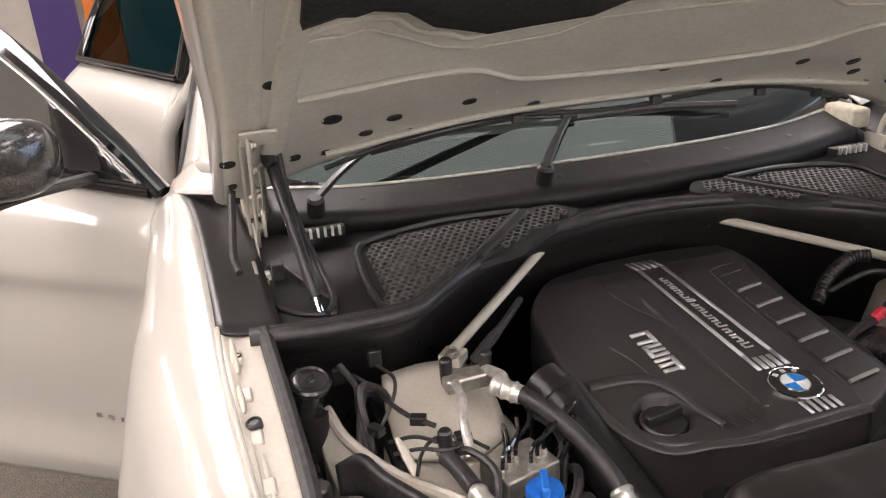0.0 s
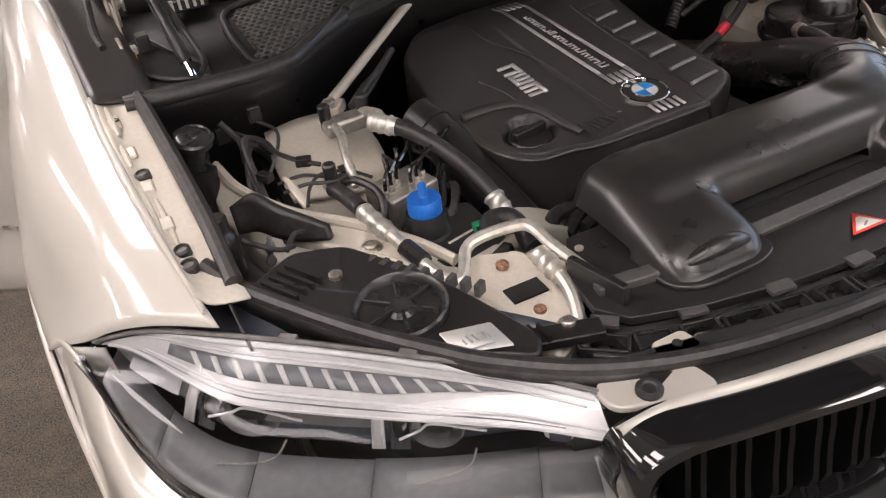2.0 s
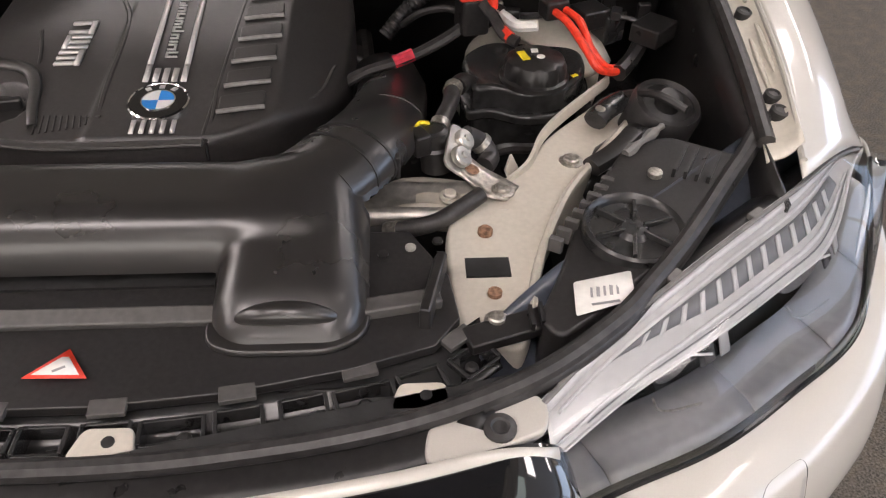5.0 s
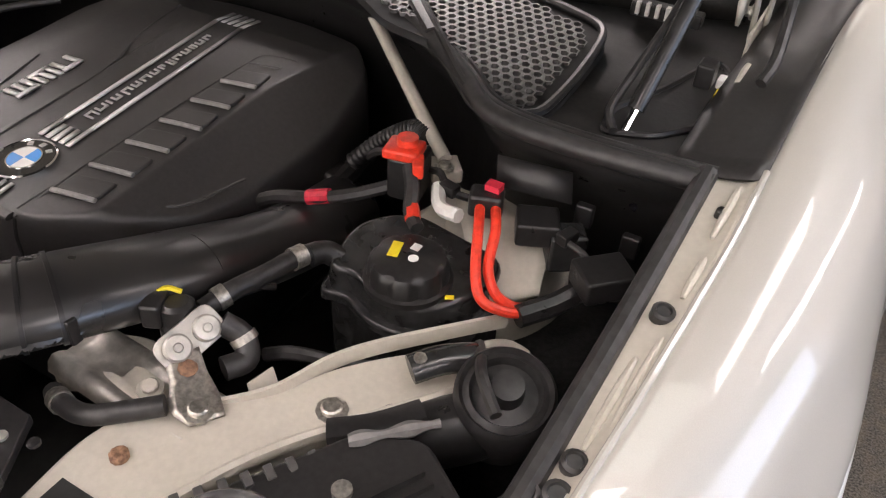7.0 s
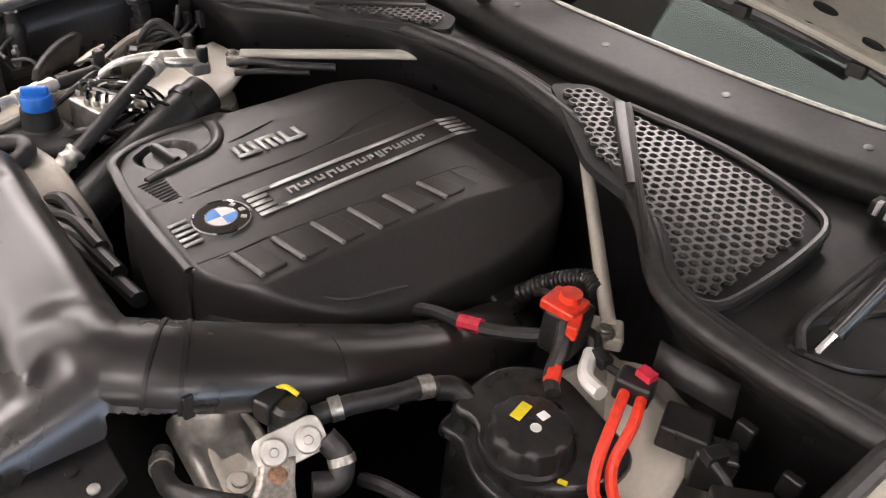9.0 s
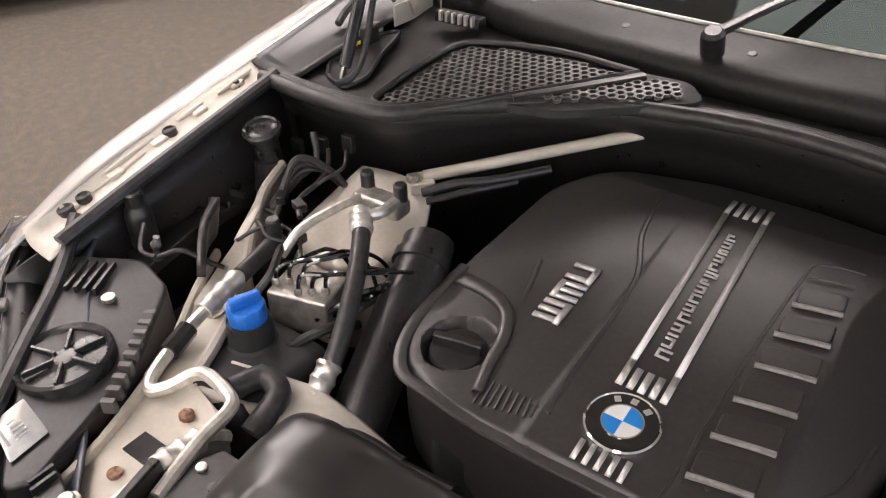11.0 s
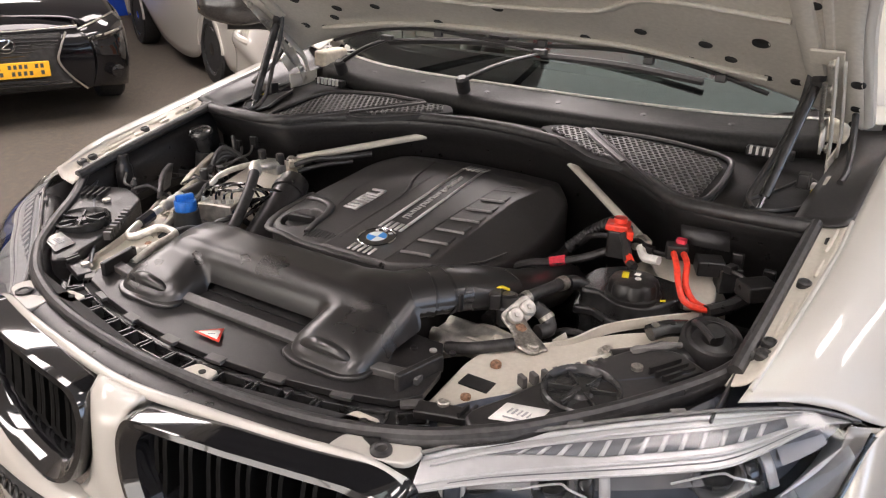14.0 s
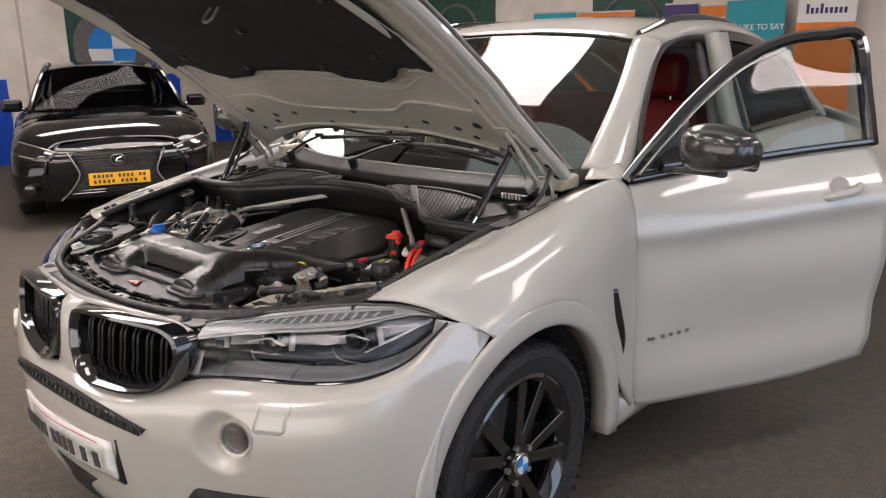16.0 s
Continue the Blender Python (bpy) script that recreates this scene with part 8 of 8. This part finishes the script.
part("elbow_clamp", tube([(0.424, 0.607, 0.916), (0.43, 0.606, 0.91)], 0.0148, 12, 2), STEEL, suv, "spring clamp")
# pressed silver cross-channel under the valve
rows = []
for k in range(13):
    f = k / 12
    c = Vector((0.262, 0.53, 0.884)).lerp(Vector((0.452, 0.518, 0.889)), f)
    rows.append([c + Vector((0.25 * w * 0.2, w, h)) for w, h in ((-0.037, -0.012), (-0.034, 0.0), (-0.028, 0.005), (-0.021, 0.003), (-0.013, -0.003), (0.013, -0.003), (0.021, 0.003), (0.028, 0.005), (0.034, 0.0), (0.037, -0.012))])
channel = part("cross_channel", sheet(rows), ALU, suv, "pressed silver cross-channel", solid=0.002, offset=0)
part("channel_hole", disc((0.405, 0.512, 0.884), (0, 0, 1), [(0.013, -0.001), (0.013, 0.0025), (0.009, 0.0035), (0.008, 0.001), (0, 0.001)], 20), STEEL, channel, "steel washer in the channel")
part("hook_plate", plate_at((0.468, 0.582, 0.885), (0.3, 0.95, 0), (0.8, -0.4, 0.5), [(-0.016, -0.018), (0.016, -0.018), (0.018, 0.016), (-0.012, 0.012)], 0.004), METAL_WHITE, suv, "small pale bracket", bevel=0.001)
# wing side: arm, bellows, connectors
part("buffer_arm", tube([(0.59, 0.665, 0.908), (0.612, 0.69, 0.912), (0.64, 0.715, 0.91)], 0.017, 12, 10, flat=0.8), SEMI, suv, "black rounded buffer arm")
part("arm_screw", disc((0.597, 0.672, 0.921), (0.1, 0, 1), [(0.007, 0), (0.007, 0.003), (0.003, 0.004), (0, 0.003)], 10), STEEL, suv, "small screw")
part("bellows", disc((0.69, 0.675, 0.925), (0.15, -0.25, 1), [(0.05, -0.06), (0.05, 0.0), (0.046, 0.006), (0.042, 0.0), (0.036, 0.004), (0.032, -0.004), (0.018, 0.0), (0.016, 0.018), (0, 0.02)], 32), RUBBER, suv, "black rubber bellows with rings")
part("fuse_block", box(0.62, 0.893, 0.955, 0.05, 0.045, 0.03, Matrix.Rotation(radians(25), 4, "Z")), PLASTIC, suv, "black terminal block", bevel=0.004)
part("fuse_block", box(0.655, 0.9, 0.935, 0.045, 0.035, 0.05, Matrix.Rotation(radians(35), 4, "Z")), SEMI, suv, "black terminal block", bevel=0.005)
jt = part("jump_terminal", box(0.438, 0.908, 0.955, 0.045, 0.05, 0.06, Matrix.Rotation(radians(12), 4, "Z")), PLASTIC, suv, "black jump-start terminal with a red cap", bevel=0.006)
part("red_cap", box(0.435, 0.9, 0.99, 0.046, 0.04, 0.014, Matrix.Rotation(radians(12), 4, "Z")), RED, jt, "bright red cap", bevel=0.004)
part("red_cap_knob", disc((0.437, 0.905, 0.996), (0, 0, 1), [(0.014, 0), (0.013, 0.01), (0, 0.011)], 16), RED, jt)
part("cap_tongue", box(0.462, 0.888, 0.982, 0.014, 0.03, 0.02, Matrix.Rotation(radians(30), 4, "Z")), RED, jt, bevel=0.003)
part("terminal_lead", tube([(0.452, 0.885, 0.98), (0.468, 0.865, 0.965), (0.482, 0.84, 0.95), (0.50, 0.825, 0.945)], 0.009, 8, 16), RUBBER, jt, "black lead")
part("lead_sleeve", tube([(0.478, 0.848, 0.953), (0.49, 0.832, 0.948)], 0.0095, 8, 3), RED, jt, "red sleeve")
part("braided_cable", tube([(0.425, 0.9, 0.935), (0.38, 0.88, 0.915), (0.33, 0.86, 0.90), (0.27, 0.85, 0.885), (0.22, 0.84, 0.86)], 0.009, 8, 24), RUBBER, suv, "black braided cable with a red band")
part("cable_band", tube([(0.345, 0.866, 0.9055), (0.315, 0.8575, 0.8965)], 0.0105, 10, 3), REDTAPE, suv, "pink red tape band")
part("corrugated_tube", tube([(0.30, 0.98, 0.88), (0.34, 1.0, 0.92), (0.39, 1.0, 0.955), (0.42, 0.985, 0.96)], lambda f: 0.013 * (1 + 0.06 * math.sin(f * 120)), 10, 120), PLASTIC, suv, "black corrugated tube")
for k in range(2):
    part("red_cable", tube([(0.556 + 0.02 * k, 0.87, 0.976), (0.575 + 0.018 * k, 0.83 + 0.006 * k, 0.972), (0.597 + 0.007 * k, 0.785 + 0.016 * k, 0.95), (0.613 + 0.008 * k, 0.772 + 0.017 * k, 0.93), (0.638, 0.783 + 0.012 * k, 0.917), (0.66, 0.80 + 0.004 * k, 0.913)], 0.006, 10, 40), RED, suv, "bright red power cable")
part("fuse_link", box(0.56, 0.878, 0.975, 0.04, 0.03, 0.03, Matrix.Rotation(radians(20), 4, "Z")), PLASTIC, suv, "black cable clamp with a red tab", bevel=0.005)
part("link_tab", box(0.565, 0.885, 0.992, 0.018, 0.014, 0.012), REDTAPE, suv, "red tab")
part("white_lead", tube([(0.485, 0.90, 0.955), (0.505, 0.87, 0.95), (0.535, 0.86, 0.955)], 0.009, 8, 14), PAPER, suv, "white taped lead")
part("connector", tube([(0.65, 0.788, 0.912), (0.68, 0.83, 0.915), (0.71, 0.88, 0.93)], 0.013, 8, 8), PLASTIC, suv, "black cable connector")
part("connector_box", box(0.715, 0.86, 0.945, 0.06, 0.05, 0.03, Matrix.Rotation(radians(45), 4, "Z")), PLASTIC, suv, "black connector box", bevel=0.004)
part("data_plate", skin([[(0.55, 0.922, 1.012), (0.636, 0.942, 1.008)], [(0.558, 0.908, 0.98), (0.645, 0.93, 0.975)]], 3, 4), GREYPLASTIC, suv, "grey rectangular cover on the bulkhead", solid=0.006)

# loose wiring on both sides of the bay
for pts, r in (
    ([(-0.64, 0.93, 0.96), (-0.615, 0.9, 0.95), (-0.6, 0.86, 0.945), (-0.58, 0.8, 0.95), (-0.55, 0.77, 0.945)], 0.004),
    ([(-0.66, 0.92, 0.99), (-0.64, 0.9, 0.955), (-0.645, 0.86, 0.935), (-0.63, 0.8, 0.93)], 0.0055),
    ([(-0.60, 0.93, 0.97), (-0.58, 0.9, 0.96), (-0.59, 0.86, 0.95), (-0.62, 0.83, 0.92)], 0.003),
    ([(-0.60, 0.69, 0.93), (-0.585, 0.72, 0.94), (-0.56, 0.74, 0.945), (-0.52, 0.735, 0.94), (-0.49, 0.71, 0.93)], 0.0028),
    ([(-0.51, 0.62, 0.9), (-0.5, 0.66, 0.93), (-0.52, 0.7, 0.94), (-0.535, 0.72, 0.93)], 0.006),
    ([(-0.40, 0.66, 0.87), (-0.38, 0.7, 0.9), (-0.37, 0.76, 0.9), (-0.385, 0.82, 0.9), (-0.36, 0.88, 0.9)], 0.005),
    ([(-0.42, 0.6, 0.88), (-0.395, 0.625, 0.9), (-0.38, 0.66, 0.9), (-0.385, 0.7, 0.87)], 0.007),
    ([(-0.66, 0.6, 0.93), (-0.64, 0.625, 0.935), (-0.62, 0.64, 0.92), (-0.6, 0.66, 0.9)], 0.004),
    ([(-0.71, 0.62, 0.955), (-0.69, 0.6, 0.95), (-0.67, 0.585, 0.945), (-0.65, 0.59, 0.94)], 0.0035),
    ([(0.33, 0.98, 0.9), (0.36, 0.96, 0.93), (0.4, 0.955, 0.94), (0.43, 0.93, 0.94)], 0.006),
    ([(0.45, 0.93, 0.95), (0.475, 0.92, 0.96), (0.5, 0.9, 0.955), (0.53, 0.905, 0.95), (0.57, 0.9, 0.955)], 0.005),
    ([(0.64, 0.91, 0.95), (0.66, 0.88, 0.96), (0.69, 0.87, 0.955), (0.71, 0.84, 0.94)], 0.004),
    ([(0.63, 0.74, 0.9), (0.65, 0.7, 0.93), (0.67, 0.66, 0.95), (0.7, 0.63, 0.945)], 0.006),
    ([(0.34, 0.6, 0.89), (0.33, 0.63, 0.9), (0.345, 0.68, 0.89), (0.37, 0.72, 0.87)], 0.005),
    ([(0.43, 0.63, 0.87), (0.46, 0.64, 0.88), (0.5, 0.67, 0.86), (0.53, 0.7, 0.84)], 0.008),
):
    part("wire", tube(pts, r, 8, 30), RUBBER, suv, "thin black wire")
for x, y, z in ((-0.57, 0.79, 0.948), (-0.63, 0.81, 0.932), (0.5, 0.9, 0.957), (0.66, 0.885, 0.962), (-0.52, 0.735, 0.942)):
    part("wire_plug", box(x, y, z, 0.016, 0.024, 0.014, Matrix.Rotation(x * 9, 4, "Z")), PLASTIC, suv, "small black plug", bevel=0.002)

# ---------------------------------------------------------------- the other cars


def saloon(name, label, nose, heading, paint, dark):
    """A parked saloon, nose at the origin, running back along -x."""
    t = thing(name, label, "car")
    m = Matrix.Translation(nose) @ Matrix.Rotation(radians(heading), 4, "Z")

    def put(rows):
        return [[tuple(m @ Vector(p)) for p in r] for r in rows]

    def full(half):
        return [(x, -y, z) for x, y, z in half] + [(x, y, z) for x, y, z in reversed(half)]

    lower = [
        [(0.0, 0.55, 0.28), (0.02, 0.6, 0.45), (0.01, 0.58, 0.62), (-0.06, 0.5, 0.76), (-0.1, 0.25, 0.79)],
        [(-0.2, 0.82, 0.24), (-0.16, 0.85, 0.45), (-0.2, 0.83, 0.66), (-0.26, 0.7, 0.82), (-0.28, 0.3, 0.87)],
        [(-0.55, 0.89, 0.22), (-0.55, 0.91, 0.5), (-0.55, 0.89, 0.76), (-0.6, 0.74, 0.9), (-0.6, 0.35, 0.94)],
        [(-1.0, 0.9, 0.66), (-1.0, 0.92, 0.70), (-1.0, 0.9, 0.82), (-1.0, 0.76, 0.92), (-1.0, 0.36, 0.955)],
        [(-1.4, 0.9, 0.2), (-1.4, 0.92, 0.5), (-1.4, 0.9, 0.86), (-1.4, 0.78, 0.97), (-1.4, 0.4, 1.0)],
        [(-2.6, 0.9, 0.2), (-2.6, 0.92, 0.5), (-2.6, 0.9, 0.88), (-2.6, 0.8, 0.98), (-2.6, 0.4, 1.0)],
        [(-3.8, 0.9, 0.62), (-3.8, 0.92, 0.7), (-3.8, 0.9, 0.9), (-3.8, 0.78, 1.0), (-3.8, 0.4, 1.03)],
        [(-4.6, 0.84, 0.25), (-4.6, 0.87, 0.5), (-4.6, 0.85, 0.9), (-4.6, 0.72, 1.02), (-4.6, 0.35, 1.04)],
        [(-4.85, 0.7, 0.3), (-4.87, 0.74, 0.5), (-4.85, 0.72, 0.85), (-4.78, 0.6, 1.0), (-4.76, 0.3, 1.02)],
    ]
    part("body", skin(put([full(r) for r in lower]), 70, 40), paint, t, "", solid=0.004, offset=0)
    part("nose", skin(put([[(0.005, -0.55, 0.28), (0.02, 0, 0.28), (0.005, 0.55, 0.28)], [(0.03, -0.58, 0.45), (0.05, 0, 0.45), (0.03, 0.58, 0.45)], [(0.01, -0.56, 0.64), (0.03, 0, 0.66), (0.01, 0.56, 0.64)], [(-0.06, -0.48, 0.745), (-0.045, 0, 0.77), (-0.06, 0.48, 0.745)], [(-0.25, -0.42, 0.825), (-0.25, 0, 0.85), (-0.25, 0.42, 0.825)]]), 12, 16), paint, t)
    green = [
        [(-1.38, 0.74, 0.96), (-1.36, 0.4, 1.0), (-1.35, 0.0, 1.01)],
        [(-1.8, 0.68, 1.18), (-1.78, 0.38, 1.22), (-1.77, 0.0, 1.235)],
        [(-2.2, 0.6, 1.36), (-2.18, 0.34, 1.405), (-2.17, 0.0, 1.415)],
    ]
    part("windscreen", skin(put([[(x, -y, z) for x, y, z in r[:-1]] + [r[-1]] + [(x, y, z) for x, y, z in reversed(r[:-1])] for r in green]), 10, 20), SMOKEGLASS if dark else WINDSCREEN, t, "dark windscreen")
    part("roof", skin(put([full([(-2.18, 0.6, 1.37), (-2.17, 0.3, 1.418)]), full([(-2.8, 0.6, 1.41), (-2.8, 0.3, 1.455)]), full([(-3.4, 0.58, 1.38), (-3.4, 0.3, 1.425)])]), 14, 14), paint, t, "", solid=0.02)
    part("rear_screen", skin(put([full([(-3.4, 0.58, 1.375), (-3.4, 0.3, 1.42)]), full([(-4.2, 0.64, 1.03), (-4.2, 0.3, 1.06)])]), 6, 10), DARKGLASS, t)
    for s in (1, -1):
        part("side_window", skin(put([[(-1.45, 0.77 * s, 0.97), (-1.8, 0.70 * s, 1.17), (-2.2, 0.625 * s, 1.35)], [(-2.6, 0.79 * s, 0.98), (-2.7, 0.72 * s, 1.2), (-2.8, 0.62 * s, 1.4)], [(-4.0, 0.77 * s, 1.01), (-3.7, 0.68 * s, 1.2), (-3.4, 0.6 * s, 1.37)]]), 12, 8), DARKGLASS, t)
        part("pillar", tube([tuple(m @ Vector(p)) for p in ((-1.36, 0.755 * s, 0.97), (-1.8, 0.69 * s, 1.185), (-2.2, 0.61 * s, 1.37), (-2.8, 0.605 * s, 1.42), (-3.4, 0.59 * s, 1.385), (-4.1, 0.72 * s, 1.02))], 0.028, 8, 40), paint, t)
        lampm = part("headlamp", skin(put([[(-0.03, 0.5 * s, 0.70), (-0.1, 0.64 * s, 0.75), (-0.3, 0.8 * s, 0.79)], [(0.0, 0.52 * s, 0.66), (-0.05, 0.68 * s, 0.68), (-0.27, 0.86 * s, 0.73)], [(0.005, 0.56 * s, 0.61), (-0.06, 0.72 * s, 0.63), (-0.22, 0.85 * s, 0.66)]]), 8, 12), GLOSS, t, "slim dark headlamp", solid=0.02, offset=0)
        for k in range(3):
            part("lamp_bar", tube([tuple(m @ Vector(p)) for p in ((0.005, (0.56 + 0.06 * k) * s, 0.64 + 0.01 * k), (-0.09, (0.68 + 0.06 * k) * s, 0.66 + 0.012 * k))], 0.008, 6, 3), STEEL, lampm, "bright bar in the lamp")
        part("lamp_brow", tube([tuple(m @ Vector(p)) for p in ((-0.02, 0.5 * s, 0.705), (-0.075, 0.64 * s, 0.752), (-0.28, 0.81 * s, 0.79))], 0.007, 6, 12), STEEL, lampm, "thin bright brow")
        part("mirror", box(0, 0, 0, 0.14, 0.2, 0.13, m @ Matrix.Translation((-1.68, 0.93 * s, 1.03))), paint, t, "", bevel=0.04, segments=4)
        part("mirror_arm", tube([tuple(m @ Vector(p)) for p in ((-1.72, 0.76 * s, 0.98), (-1.69, 0.88 * s, 1.0))], 0.022, 8, 3), GLOSS, t)
        part("fog_lamp", disc(m @ Vector((-0.03, 0.74 * s, 0.38)), m.to_3x3() @ Vector((1, 0.3 * s, 0)), [(0.05, -0.02), (0.05, 0.02), (0.03, 0.026), (0, 0.026)], 16), GLOSS, t)
        for x in (-0.98, -3.8):
            w = part("wheel", disc(m @ Vector((x, 0.91 * s, 0.325)), m.to_3x3() @ Vector((0, s, 0)), [(0.21, -0.2), (0.25, -0.21), (0.315, -0.2), (0.325, -0.18), (0.325, -0.02), (0.31, 0.0), (0.24, 0.004), (0.225, -0.01)], 40), TYRE, t, "black tyre")
            part("rim", disc(m @ Vector((x, 0.91 * s, 0.325)), m.to_3x3() @ Vector((0, s, 0)), [(0.228, -0.02), (0.215, -0.005), (0.2, -0.02), (0.08, -0.03), (0.06, -0.01), (0, -0.008)], 30), GLOSS if not dark else ALU, w, "alloy rim")
            part("arch", tube([tuple(m @ Vector((x + 0.36 * math.cos(a), 0.915 * s, 0.325 + 0.36 * math.sin(a)))) for a in [math.pi * i / 10 for i in range(11)]], 0.015, 6, 24), paint, t)
    # grille with bars, plate
    part("grille", skin(put([[(0.03, -0.38, 0.68), (0.05, 0, 0.69), (0.03, 0.38, 0.68)], [(0.055, -0.34, 0.5), (0.075, 0, 0.5), (0.055, 0.34, 0.5)], [(0.04, -0.46, 0.3), (0.06, 0, 0.3), (0.04, 0.46, 0.3)]], ), 8, 10), DARK, t, "dark mesh grille", solid=0.01, offset=0)
    edge = [(0.045, 0.41, 0.70), (0.07, 0.36, 0.6), (0.075, 0.33, 0.5), (0.07, 0.4, 0.38), (0.05, 0.5, 0.28)]
    for s in (1, -1):
        part("grille_frame", tube([tuple(m @ Vector((x, y * s, z))) for x, y, z in edge], 0.008, 8, 30), STEEL, t, "dark chrome grille frame")
    part("bonnet_edge", tube([tuple(m @ Vector(p)) for p in ((-0.02, -0.5, 0.735), (0.02, -0.25, 0.725), (0.035, 0, 0.72), (0.02, 0.25, 0.725), (-0.02, 0.5, 0.735))], 0.006, 8, 24), STEEL, t, "thin chrome bar above the grille")
    for k in range(16):
        z = 0.69 - 0.024 * k
        part("grille_bar", tube([tuple(m @ Vector(p)) for p in ((0.045, -0.37 + 0.01 * min(k, 7) - 0.018 * max(0, k - 9), z), (0.074, 0, z + 0.006), (0.045, 0.37 - 0.01 * min(k, 7) + 0.018 * max(0, k - 9), z))], 0.006, 6, 12), GLOSS if k > 5 else SEMI, t)
    e = part("emblem", tube([tuple(m @ Vector((0.085, 0.062 * math.cos(a), 0.625 + 0.045 * math.sin(a)))) for a in [2 * math.pi * i / 16 for i in range(17)]], 0.007, 6, 40), CHROME, t, "oval chrome emblem")
    part("emblem_stroke", tube([tuple(m @ Vector(p)) for p in ((0.087, 0.03, 0.65), (0.087, -0.02, 0.61), (0.087, 0.03, 0.605))], 0.006, 6, 10), CHROME, e)
    pl = part("number_plate", box(0, 0, 0, 0.012, 0.52, 0.111, m @ Matrix.Translation((0.09, 0, 0.455))), YELLOWPLATE if dark else PAPER, t, "dealer plate with dark bars", bevel=0.004)
    for r, n in ((0.48, 13), (0.432, 12)):
        for k in range(n):
            if k in (5, 10):
                continue
            part("plate_bar", box(0, 0, 0, 0.002, 0.022, 0.03, m @ Matrix.Translation((0.097, -0.21 + 0.42 * k / (n - 1), r))), INK, pl)
    return t


YELLOWPLATE = material("yellow_plate", (0.8, 0.42, 0.02), 0.4, vary=0.03, scale=60)
BLACKPAINT = material("black_car_paint", (0.005, 0.005, 0.006), 0.08, coat=0.55, vary=0.05, scale=400, spec=0.25)
saloon("saloon_car", "black saloon with a yellow dealer plate parked by the wall", (-4.79, 2.59, 0), -25, BLACKPAINT, True)
saloon("saloon_car", "white saloon parked beside the black one", (-3.7, 5.05, 0), -24, PAINT, False)
